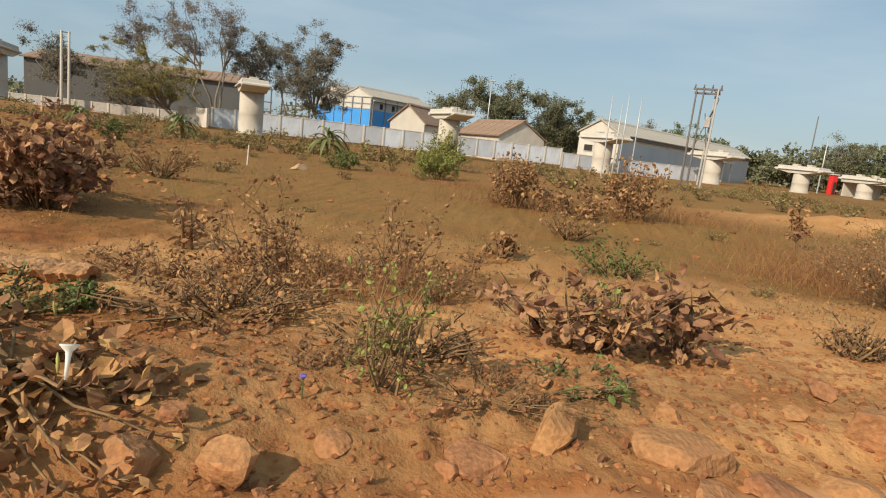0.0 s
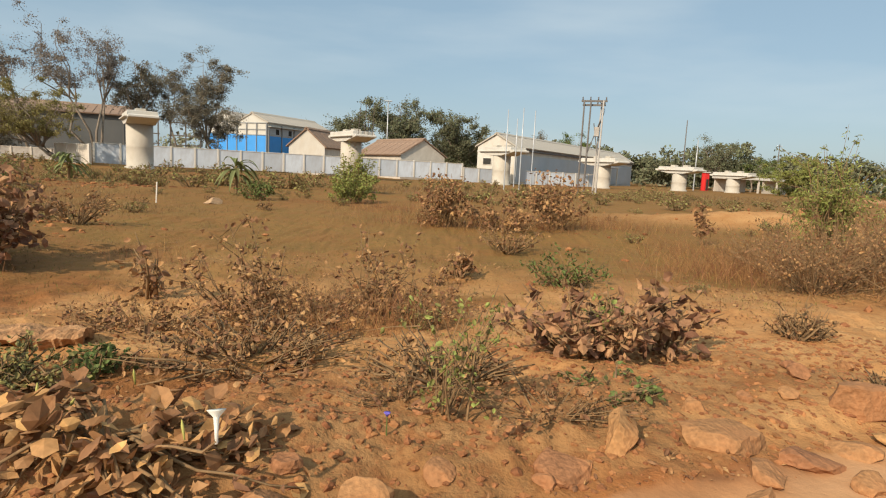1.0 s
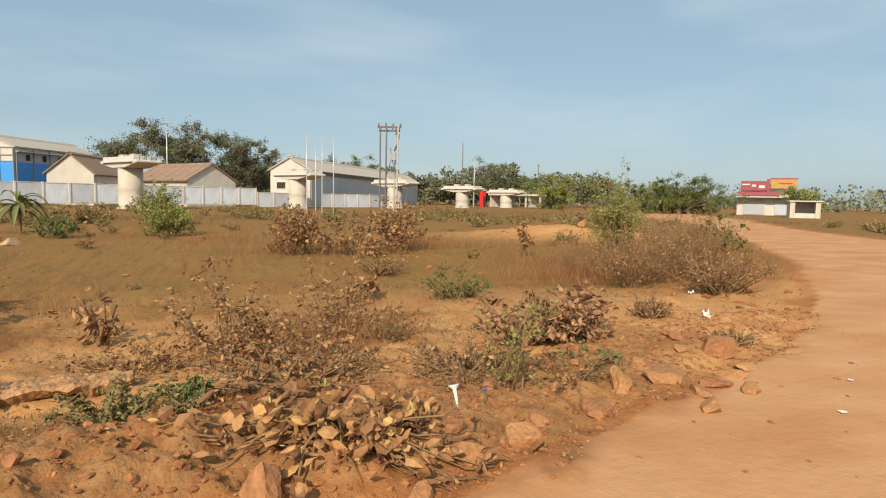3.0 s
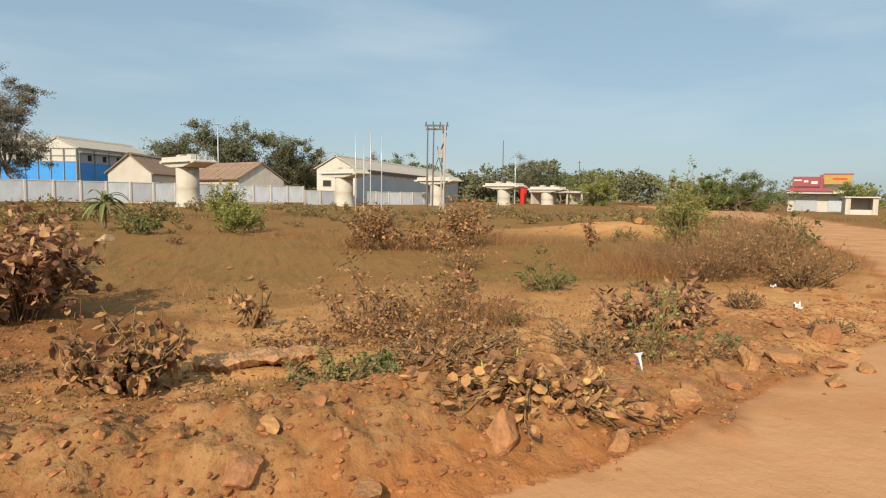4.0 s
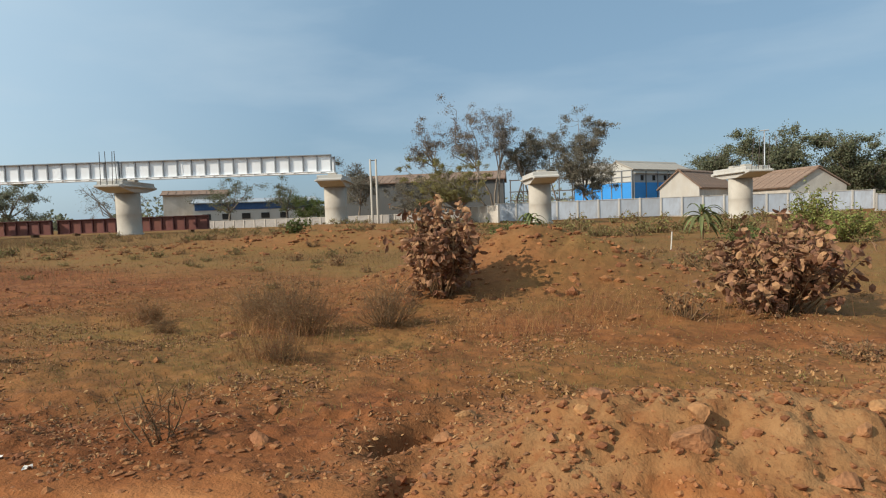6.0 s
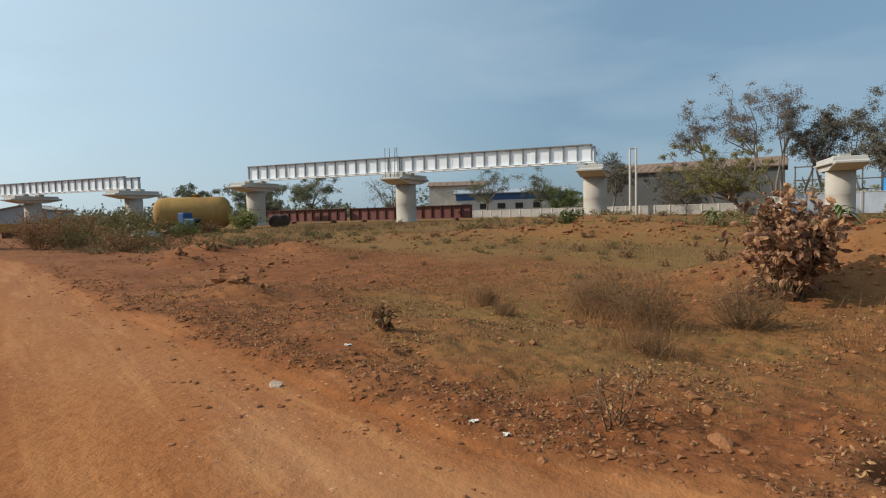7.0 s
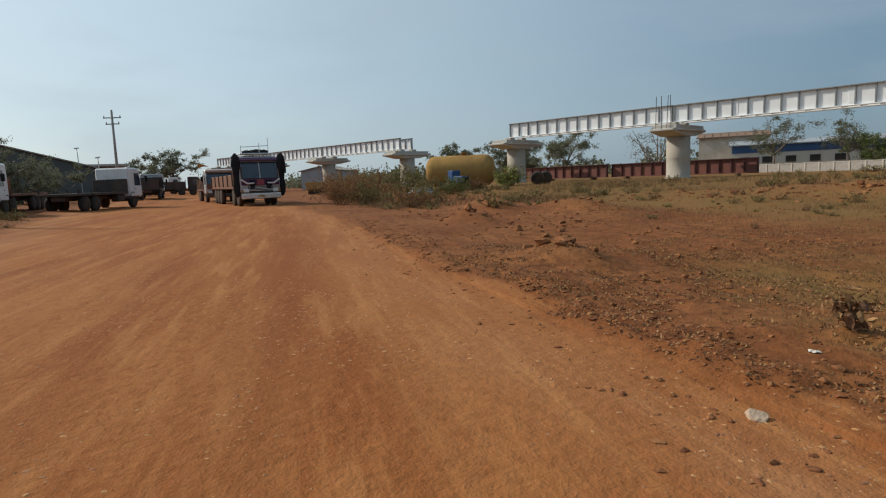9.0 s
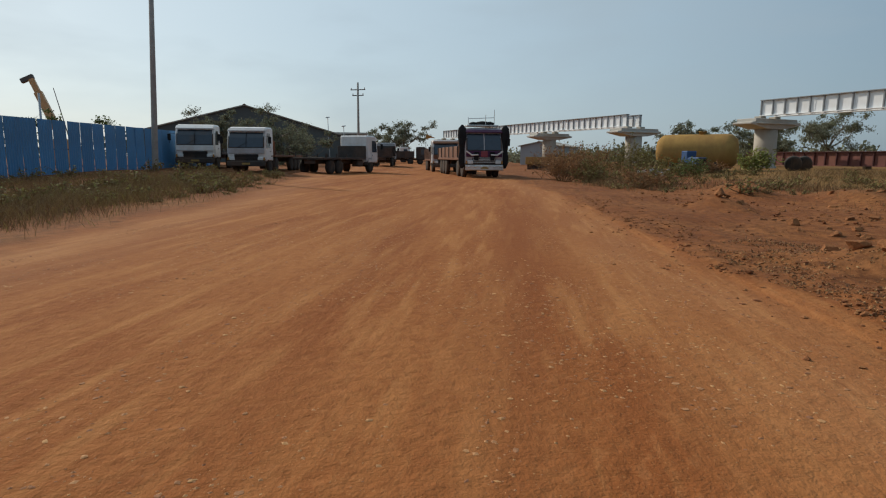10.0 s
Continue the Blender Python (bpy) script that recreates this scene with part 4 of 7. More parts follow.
# red kiosk beside the far pier
kx, ky = 46.3, 112.2
kiosk = thing("red_kiosk", "red painted sheet kiosk with a flat white roof slab", "kiosk", (kx, ky, hz(kx, ky)), 20)
part("body", boxmesh("body", 1.0, 0.9, 3.2, M["redpaint"], 0.03), kiosk)
part("roof", boxmesh("roof", 1.3, 1.2, 0.2, M["capstone"], 0.03), kiosk, (0, 0, 3.2))
part("door", boxmesh("door", 0.5, 0.05, 2.0, M["dark"], 0.0), kiosk, (0.1, -0.47, 0.1))
for bx, by, w in ((52.0, 112.0, 7.5), (60.5, 112.5, 6.0)):
    sh = thing("roadside_shelter", "open shelter with a thick flat white slab roof", "shelter", (bx, by, hz(bx, by)), 15, "shelters")
    part("roof", boxmesh("roof", w, 4.0, 0.5, M["capstone"], 0.05), sh, (0, 0, 2.3))
    part("wall", boxmesh("wall", w - 0.6, 0.2, 2.3, M["wallgrey"], 0.02), sh, (0, 1.6, 0))
    for sx in (-1, 1):
        part("post", boxmesh("post", 0.3, 0.3, 2.3, M["wallgrey"], 0.02), sh, (sx * (w / 2 - 0.4), -1.6, 0))

# shop with red and yellow signboards
sx0, sy0 = 68.4, 64.4
shop = thing("roadside_shop", "small shop with red and yellow signboards over a white front", "shop", (sx0, sy0, hz(sx0, sy0)), -46)
part("body", boxmesh("body", 9.0, 5.0, 2.9, M["whitewash"], 0.03), shop)
part("shutter", boxmesh("shutter", 2.6, 0.08, 2.0, M["sheetgrey"], 0.01), shop, (-2.4, -2.56, 0.1))
part("shutter", boxmesh("shutter", 2.2, 0.08, 2.0, M["bluewhite"], 0.01), shop, (1.2, -2.56, 0.1))
part("canopy", boxmesh("canopy", 9.4, 1.6, 0.16, M["capstone"], 0.02), shop, (0, -3.1, 2.4))
part("upper_storey", boxmesh("upper_storey", 5.6, 3.6, 1.7, M["wallgrey"], 0.03), shop, (-1.0, 0.2, 2.9))
s1 = part("signboard", boxmesh("signboard", 3.1, 0.12, 1.3, M["magenta"], 0.02), shop, (-2.55, -2.7, 3.35), label="red signboard with pale lettering bars")
for i, w in enumerate((0.9, 0.5, 0.7)):
    part("lettering", boxmesh("lettering", w, 0.02, 0.16 + 0.1 * i, M["paper"], 0.0), s1, (-0.95 + i * 0.95, -0.07, 0.75 - 0.2 * i))
part("sign_band", boxmesh("sign_band", 5.2, 0.10, 0.45, M["magenta"], 0.02), shop, (-2.0, -2.78, 2.72), label="red fascia band")
part("sign_column", boxmesh("sign_column", 0.4, 0.3, 2.0, M["magenta"], 0.02), shop, (-0.8, -2.6, 2.9), label="dark red sign column")
s2 = part("signboard", boxmesh("signboard", 3.1, 0.12, 1.25, M["yellowpaint"], 0.02), shop, (1.0, -2.7, 3.65), label="yellow signboard under a red edge strip")
part("edge_strip", boxmesh("edge_strip", 3.3, 0.16, 0.16, M["magenta"], 0.01), s2, (0, 0, 1.25))
part("lettering", boxmesh("lettering", 1.6, 0.02, 0.2, M["redpaint"], 0.0), s2, (0.2, -0.07, 0.6))
part("entrance", boxmesh("entrance", 0.9, 0.06, 2.1, M["dark"], 0.01), shop, (3.2, -2.54, 0.0))
part("tarpaulin", prism("tarpaulin", [(-0.9, 0.5), (0.9, 0.0), (0.9, 0.06), (-0.9, 0.56)], 1.8, M["bluewhite"], "y"), shop, (-4.9, -2.6, 2.6))
hx, hy = 58.8, 52.3
hut = thing("open_hut", "small whitewashed open-fronted hut with a flat roof", "hut", (hx, hy, hz(hx, hy)), -42)
hut.scale = (0.72, 0.72, 0.8)
part("back_wall", boxmesh("back_wall", 4.2, 0.2, 2.3, M["wallgrey"], 0.02), hut, (0, 1.4, 0))
for s in (-1, 1):
    part("side_wall", boxmesh("side_wall", 0.7, 2.9, 2.3, M["wallgrey"], 0.02), hut, (s * 1.75, 0, 0))
part("roof", boxmesh("roof", 4.6, 3.4, 0.18, M["capstone"], 0.03), hut, (0, 0, 2.3))
part("counter", boxmesh("counter", 2.8, 0.3, 0.7, M["whitewash"], 0.02), hut, (0, -1.2, 0))

# grey works buildings beyond the trees and the girders
for name, label, o, yaw, w, l, e, r, wm, rm_ in (
        ("works_shed", "long dull grey works shed behind trees", (-74.3, 84.0), -67.5, 12.0, 28.0, 6.3, 7.7, M["worksgrey"], M["tileroof"]),
        ("works_building", "grey-brown two-storey works building beyond the viaduct", (-97.0, 66.0), -41.6, 6.0, 9.5, 5.7, 6.3, M["wallgrey"], M["tileroof"]),
        ("site_office", "white site office building far along the road", (-138.0, 6.0), 70.0, 8.0, 16.0, 4.0, 4.8, M["sheetgrey"], M["sheetroof"]),
        ("hangar", "large hangar with a dark gable and pale side", (-94.0, -37.0), 119.0, 27.0, 24.0, 4.2, 8.0, M["hangar"], M["sheetroof"])):
    gable(name, label, o, yaw, w, l, e, r, wm, rm_, over=0.5)

low = gable("works_shed", "long low white works shed with a blue upper band", (-91.0, 67.0), -41.6, 6.0, 19.0, 4.1, 4.6, M["sheetwhite"], M["sheetgrey"], over=0.4)
part("blue_band", boxmesh("blue_band", 0.06, 18.8, 1.1, M["bluepaint"], 0.01), low, (3.05, 9.5, 3.0), label="dull blue fascia band")
for i in range(6):
    part("window", boxmesh("window", 0.08, 1.3, 0.9, M["dark"], 0.01), low, (3.04, 1.8 + i * 3.0, 1.5))


# ---------------------------------------------------------------- poles
def pole(name, label, xy, h, r0, r1, mat, arms=(), lean=(0, 0), category="pole", group="", lamp=False):
    t = thing(name, label, category, (*xy, hz(*xy) - 0.1), 0, group)
    t.rotation_euler = (radians(lean[0]), radians(lean[1]), 0)
    part("shaft", mesh("shaft", *tubes([[((0, 0, 0), r0), ((0, 0, h * 0.5), (r0 + r1) / 2), ((0, 0, h), r1)]], 8), mat, True), t)
    for z, w, yaw in arms:
        arm = part("crossarm", boxmesh("crossarm", w, 0.09, 0.09, M["darkpole"], 0.01), t, (0, 0, z), (0, 0, yaw))
        for s in (-0.45, 0.0, 0.45):
            part("insulator", lathe("insulator", [(0.05, 0), (0.07, 0.05), (0.05, 0.1), (0.06, 0.14), (0.02, 0.2)], M["cabwhite"], 6), arm, (s * w, 0, 0.09))
    if lamp:
        part("lamp_head", boxmesh("lamp_head", 1.1, 0.3, 0.14, M["galv"], 0.03), t, (0.0, 0, h))
    return t


for x, y, h in ((3.8, 58.4, 7.2), (5.05, 57.6, 7.3), (6.1, 57.7, 7.1), (4.9, 60.2, 6.6)):
    pole("flag_pole", "tall bare galvanised pole standing in scrub", (x, y), h, 0.06, 0.04, M["galv"], group="bare poles")
pole("street_lamp", "tall street lamp pole beyond the old houses", (-9.75, 92.6), 10.9, 0.1, 0.07, M["galv"], lamp=True, category="street lamp")
pole("steel_pole", "dark bare steel pole above the far trees", (48.4, 127.7), 14.0, 0.14, 0.1, M["darkpole"])
pole("steel_pole", "dark bare steel pole above the far trees", (42.5, 108.0), 8.8, 0.11, 0.08, M["galv"])
pole("power_pole", "power pole with short crossarms above far trees", (71.0, 133.0), 10.5, 0.14, 0.1, M["darkpole"], arms=((10.0, 1.8, 30),), category="power pole")
pole("power_pole", "tall grey concrete power pole beside the blue fence", (-44.6, -19.75), 11.2, 0.18, 0.12, M["polecon"], arms=((10.8, 1.3, 60),), lean=(-2.6, 0.2), category="power pole")
pole("power_pole", "power pole with two crossarms beside the dirt road", (-76.2, -16.0), 9.0, 0.16, 0.1, M["polecon"], arms=((8.2, 1.7, 80), (7.6, 1.3, 80)), category="power pole")
pole("street_lamp", "short lamp post with a round head behind the fence", (-41.5, -24.0), 4.1, 0.06, 0.05, M["galv"], lamp=False, category="street lamp")
for x, y, h in ((-98.0, -26.0, 6.5), (-92.0, -22.0, 5.0)):
    pole("street_lamp", "leaning lamp mast beyond the trees", (x, y), h, 0.07, 0.05, M["galv"], lamp=True, lean=(0, 6), category="street lamp")

# twin-pole structure
tx, ty = -43.97 - 6.6, 52.32 + 8.6
tw = thing("twin_pole", "pair of concrete poles tied by short crossbars", "power pole", (tx, ty, hz(tx, ty) - 0.1), 30)
for s in (-0.34, 0.34):
    part("pole", mesh("pole", *tubes([[((0, 0, 0), 0.16), ((0, 0, 7.9), 0.11)]], 8), M["concrete"], True), tw, (s, 0, 0))
for z in (1.8, 3.0, 4.2, 5.4, 7.7):
    part("crossbar", boxmesh("crossbar", 0.95, 0.1, 0.1, M["darkpole"], 0.01), tw, (0, 0, z))

# transformer structure with four leaning legs
tr = thing("transformer_structure", "old four-legged electric pole structure with cross beams and insulators", "power pole", (10.4, 54.9, hz(10.4, 54.9) - 0.1), -20)
tr.scale = (0.78, 0.9, 1.08)
for i, (x, y, lx, ly) in enumerate(((-0.9, -0.3, 0.0, 0.0), (-0.25, -0.5, 0.05, 0.1), (0.6, 0.4, 0.25, 0.0), (1.0, -0.4, 0.1, 0.1))):
    part("leg", mesh("leg", *tubes([[((x, y, 0), 0.11), ((x + lx, y + ly, 7.3), 0.08)]], 7), M["darkpole"] if i < 2 else M["polecon"], True), tr)
part("brace", mesh("brace", *tubes([[((-0.25, -0.4, 3.2), 0.05), ((0.85, 0.3, 5.9), 0.05)]], 6), M["darkpole"]), tr)
part("brace", mesh("brace", *tubes([[((0.85, -0.3, 3.2), 0.05), ((0.2, 0.1, 5.6), 0.05)]], 6), M["darkpole"]), tr)
for z, w in ((7.2, 2.7), (6.9, 2.4)):
    beam = part("cross_beam", boxmesh("cross_beam", w, 0.14, 0.14, M["darkpole"], 0.01), tr, (0.1, 0, z))
    for s in (-0.45, -0.15, 0.15, 0.45):
        part("insulator", lathe("insulator", [(0.05, 0), (0.09, 0.06), (0.05, 0.12), (0.08, 0.18), (0.03, 0.26)], M["darkpole"], 6), beam, (s * w, 0, 0.14))
part("switch_box", boxmesh("switch_box", 0.5, 0.4, 0.7, M["polecon"], 0.02), tr, (0.6, -0.1, 4.6))
part("jumper", mesh("jumper", *tubes([[((0.7, 0.1, 7.2), 0.03), ((1.25, 0.0, 6.6), 0.03), ((1.0, 0.0, 5.8), 0.03), ((0.7, -0.1, 5.3), 0.03)]], 5), M["black"]), tr)

# ---------------------------------------------------------------- blue fence, crane
FA, FB = Vector((-22.0, -20.2, 0)), Vector((-50.5, -21.8, 0))
fd = FB - FA
fn = 29
fz = hz(-38, -21)
fence = thing("fence_blue", "dark blue corrugated sheet fence with light gaps between sheets", "fence", (FA.x, FA.y, fz - 0.15), math.degrees(math.atan2(fd.y, fd.x)), kind="structure")
fw = fd.length / fn
V, F = [], []
nseg = 12
for i in range(nseg + 1):
    x = -fw / 2 + 0.022 + i * (fw - 0.044) / nseg
    y = 0.022 * (1 if i % 2 else -1)
    for z in (0.0, 2.75):
        for t_ in (0.0, 0.006):
            V.append((x, y + t_, z))
for i in range(nseg):
    a, b = i * 4, i * 4 + 4
    F += [(a, b, b + 2, a + 2), (a + 1, a + 3, b + 3, b + 1), (a + 2, b + 2, b + 3, a + 3), (a, a + 1, b + 1, b)]
sheet = mesh("fence_sheet", V, F, M["fenceblue"])
for i in range(fn):
    part("fence_sheet", sheet, fence, ((i + 0.5) * fw, 0, 0), (random.uniform(-0.5, 0.5), random.uniform(-1.1, 1.1), random.uniform(-1.5, 1.5)))
    if i % 2 == 0:
        part("fence_post", boxmesh("fence_post", 0.08, 0.08, 2.7, M["darkpole"], 0.0), fence, (i * fw, 0.10, 0))
for z in (0.5, 1.35):
    part("fence_rail", boxmesh("fence_rail", fd.length, 0.05, 0.06, M["darkpole"], 0.0), fence, (fd.length / 2, 0.055, z))
FC = Vector((-66.0, -27.0, 0))
panel_wall("fence_blue_far", (FB.x - 0.4, FB.y), (FC.x, FC.y), 1.4, 2.5, "dark blue sheet fence behind the parked lorries", M["fenceblue"], M["fenceblue"])

cr = thing("crane", "orange telescopic crane boom raised behind the fence", "crane", (-58.3, -36.6, hz(-58.3, -36.6)), 118)
cr.scale = (0.8, 0.8, 0.94)
part("base", boxmesh("base", 3.0, 2.4, 2.2, M["crane"], 0.1), cr)
boom = part("boom", boxmesh("boom", 0.7, 0.8, 4.6, M["crane"], 0.05), cr, (0.3, 0, 2.0), (0, -24, 0))
part("inner_boom", boxmesh("inner_boom", 0.5, 0.6, 1.2, M["crane"], 0.04), boom, (0, 0, 4.6))
part("head", boxmesh("head", 1.2, 0.6, 0.4, M["darkpole"], 0.05), boom, (-0.3, 0, 5.7))
part("strut", mesh("strut", *tubes([[((0.9, 0, 2.0), 0.06), ((-0.2, 0, 6.6), 0.04)]], 6), M["darkpole"]), cr)

# ---------------------------------------------------------------- lorries
WHEEL = {
    "tyre": lathe("tyre", [(0.30, -0.14), (0.47, -0.14), (0.52, -0.09), (0.52, 0.09), (0.47, 0.14), (0.30, 0.14)], M["rubber"], 20, True, "y"),
    "rim": lathe("rim", [(0.10, -0.10), (0.30, -0.12), (0.30, 0.12), (0.10, 0.10)], M["chassis"], 16, True, "y"),
}


def wheel(parent, x, y, z=0.52):
    w = part("wheel", WHEEL["rim"], parent, (x, y, z))
    part("tyre", WHEEL["tyre"], w, label="dusty black tyre")
    return w


def lorry(label, xy, yaw, paint, band, length=8.5, bed="flat", bed_mat=None, cargo=None, tassels=False, rack=False, group="parked lorries"):
    """A lorry with its front bumper at the origin, facing +x; cab forward, chassis and bed behind."""
    t = thing("lorry", label, "lorry", (*xy, hz(*xy) - 0.02), yaw, group)
    W2 = 1.2
    side = [(-1.95, 0.75), (-0.05, 0.75), (0.0, 1.45), (-0.14, 2.25), (-0.38, 2.78), (-0.62, 2.9), (-1.95, 2.9)]
    part("cab", prism("cab", side, 2 * W2, paint, "y", 0.10), t)
    part("windscreen_frame", prism("windscreen_frame", [(0.0, 1.52), (-0.14, 2.24), (-0.32, 2.62), (-0.36, 2.60), (-0.2, 2.22), (-0.08, 1.52)], 2 * W2 - 0.16, M["chassis"], "y"), t, label="dark windscreen seal")
    wind = [(0.01, 1.62), (-0.11, 2.22), (-0.26, 2.54), (-0.32, 2.52), (-0.18, 2.22), (-0.07, 1.62)]
    ws = part("windscreen", prism("windscreen", wind, 2 * W2 - 0.3, M["glass"], "y"), t, label="dark windscreen")
    part("wiper", mesh("wiper", *tubes([[((0.04, -0.5, 1.62), 0.012), ((-0.05, 0.1, 1.95), 0.010)]], 4), M["black"]), ws)
    part("windscreen_pillar", prism("windscreen_pillar", [(0.02, 1.61), (-0.10, 2.23), (-0.25, 2.55), (-0.31, 2.52), (-0.18, 2.22), (-0.06, 1.61)], 0.04 if not tassels else 0.06, M["black"] if not tassels else paint, "y"), t)
    for s in (-1, 1):
        part("side_window", prism("side_window", [(-1.15, 1.6), (-0.25, 1.6), (-0.38, 2.2), (-0.55, 2.5), (-1.15, 2.5)], 0.03, M["glass"], "y"), t, (0, s * (W2 + 0.004), 0))
        dr = part("cab_door", prism("cab_door", [(-1.25, 0.85), (-0.2, 0.85), (-0.15, 1.5), (-1.25, 1.5)], 0.025, paint, "y"), t, (0, s * (W2 + 0.004), 0))
        part("handle", boxmesh("handle", 0.16, 0.03, 0.04, M["black"], 0.0), dr, (-1.1, s * 0.02, 1.35))
        mr = part("mirror_arm", mesh("mirror_arm", *tubes([[((-0.2, s * W2, 2.3), 0.015), ((0.05, s * (W2 + 0.28), 2.3), 0.015), ((0.05, s * (W2 + 0.28), 1.7), 0.015)]], 5), M["black"]), t)
        part("mirror", boxmesh("mirror", 0.07, 0.2, 0.42, M["black"], 0.02), mr, (0.06, s * (W2 + 0.3), 1.85))
        hl = part("headlight", boxmesh("headlight", 0.06, 0.34, 0.2, M["lampglass"], 0.03), t, (0.04, s * 0.88, 0.82), label="rectangular headlight")
        part("indicator", boxmesh("indicator", 0.05, 0.1, 0.18, M["ochrecargo"], 0.01), hl, (0.0, s * 0.24, 0.0))
    part("upper_panel", boxmesh("upper_panel", 0.05, 2 * W2 - 0.12, 0.34, band, 0.02), t, (0.01, 0, 1.22))
    gr = part("grille", boxmesh("grille", 0.05, 1.5, 0.34, M["black"], 0.02), t, (0.015, 0, 0.85))
    for i in range(4):
        part("grille_bar", boxmesh("grille_bar", 0.03, 1.46, 0.03, M["chrome" if tassels else "chassis"], 0.0), gr, (0.03, 0, 0.05 + i * 0.08))
    bp = part("bumper", boxmesh("bumper", 0.16, 2 * W2, 0.32, M["chassis"] if not tassels else M["chrome"], 0.04), t, (0.06, 0, 0.44), label="front bumper")
    part("number_plate", boxmesh("number_plate", 0.02, 0.5, 0.12, M["yellowpaint"], 0.0), bp, (0.09, 0, 0.1), label="plain plate with no legible marks")
    part("lower_valance", boxmesh("lower_valance", 0.10, 2 * W2 - 0.04, 0.16, M["chassis"], 0.02), t, (-0.02, 0, 0.74))
    part("sun_visor", prism("sun_visor", [(-0.34, 2.66), (-0.1, 2.6), (-0.1, 2.66), (-0.34, 2.80)], 2 * W2 - 0.1, band, "y"), t)
    part("step", boxmesh("step", 0.5, 0.25, 0.08, M["chassis"], 0.01), t, (-0.6, -W2 + 0.1, 0.5))
    part("chassis", boxmesh("chassis", length - 0.6, 0.9, 0.28, M["chassis"], 0.02), t, (-length / 2 - 0.1, 0, 0.72))
    part("fuel_tank", boxmesh("fuel_tank", 1.0, 0.5, 0.5, M["chassis"], 0.08), t, (-3.0, -0.85, 0.5))
    axles = (-1.3, -length + 1.2, -length + 2.4) if length < 10 else (-1.3, -2.9, -length + 1.2, -length + 2.4, -length + 3.6)
    for x in axles:
        for s in (-1, 1):
            wheel(t, x, s * 1.02)
    for s in (-1, 1):
        part("mudguard", prism("mudguard", [(-0.72, 0.0), (-0.5, 0.5), (0.5, 0.5), (0.72, 0.0), (0.64, 0.0), (0.45, 0.43), (-0.45, 0.43), (-0.64, 0.0)], 0.34, M["chassis"], "y"), t, (-1.3, s * 1.03, 0.62))
    bm_ = bed_mat or M["rust"]
    bl = length - 2.3
    side_h = 0.7 if tassels else 1.0
    deck = part("deck", boxmesh("deck", bl, 2.44, 0.16, bm_, 0.02), t, (-2.25 - bl / 2, 0, 1.02))
    if bed == "flat":
        part("headboard", boxmesh("headboard", 0.1, 2.44, 0.9, bm_, 0.02), deck, (bl / 2 - 0.05, 0, 0.16))
        for i in range(5):
            for s in (-1, 1):
                part("stake", boxmesh("stake", 0.08, 0.06, 0.25, M["chassis"], 0.0), deck, (-bl / 2 + 0.3 + i * (bl - 0.6) / 4, s * 1.2, 0.16))
    else:
        for s in (-1, 1):
            sb = part("side_board", boxmesh("side_board", bl, 0.08, side_h, bm_, 0.02), deck, (0, s * 1.18, 0.16))
            for i in range(6):
                part("rib", boxmesh("rib", 0.1, 0.08, side_h, M["chassis"], 0.0), sb, (-bl / 2 + 0.2 + i * (bl - 0.4) / 5, s * 0.06, 0))
        part("tailboard", boxmesh("tailboard", 0.08, 2.44, side_h, bm_, 0.02), deck, (-bl / 2 + 0.04, 0, 0.16))
        part("headboard", boxmesh("headboard", 0.08, 2.44, side_h + 0.3, bm_, 0.02), deck, (bl / 2 - 0.04, 0, 0.16))
    if rack:
        rk = part("roof_rack", boxmesh("roof_rack", 1.3, 2.0, 0.07, M["chrome"], 0.02), t, (-1.15, 0, 3.0))
        part("bundle", mesh("bundle", *lumps(np.array([[-0.1, -0.5, 0.16], [0.1, 0.1, 0.18], [0.0, 0.6, 0.15]]), np.array([0.35, 0.42, 0.33]), np.random.default_rng(4), 0.5), M["black"], True), rk, label="tied dark tarpaulin bundle")
        for y, h in ((-0.9, 0.5), (0.2, 0.65), (0.75, 0.95)):
            part("rack_post", mesh("rack_post", *tubes([[((0.5, y, 0), 0.02), ((0.5, y, h), 0.02)]], 5), M["chrome"]), rk)
        part("rack_rail", mesh("rack_rail", *tubes([[((0.5, -0.9, 0.42), 0.02), ((0.5, 0.75, 0.5), 0.02)]], 5), M["chrome"]), rk)
    if tassels:
        for s in (-1, 1):
            bmT = bmesh.new()
            prof = [(0.05, 3.05), (0.24, 2.85), (0.30, 2.4), (0.20, 2.0), (0.16, 1.6), (0.24, 1.2), (0.20, 0.8), (0.07, 0.55)]
            rings = []
            for r, z in prof:
                rings.append([bmT.verts.new((-0.2 + 0.5 * r * math.cos(a), s * (W2 + 0.16) + r * math.sin(a), z)) for a in [2 * math.pi * k / 10 for k in range(10)]])
            for a, b in zip(rings, rings[1:]):
                for k in range(10):
                    bmT.faces.new((a[k], a[(k + 1) % 10], b[(k + 1) % 10], b[k]))
            bmT.faces.new(rings[0]), bmT.faces.new(rings[-1][::-1])
            part("cloth_tassel", done(bmT, "cloth_tassel", M["black"], True), t, label="long black cloth tassel")
        part("centre_badge", boxmesh("centre_badge", 0.05, 0.42, 0.36, M["magenta"], 0.03), t, (0.05, 0, 1.2))
        for s in (-1, 1):
            part("black_drape", boxmesh("black_drape", 0.05, 0.34, 0.5, M["black"], 0.05), t, (0.05, s * 0.5, 1.0))
            part("curved_guard", mesh("curved_guard", *tubes([[((0.1, s * 1.15, 1.55), 0.05), ((0.12, s * 0.8, 1.32), 0.05), ((0.12, s * 0.4, 1.34), 0.04)]], 6), M["cabwhite"]), t)
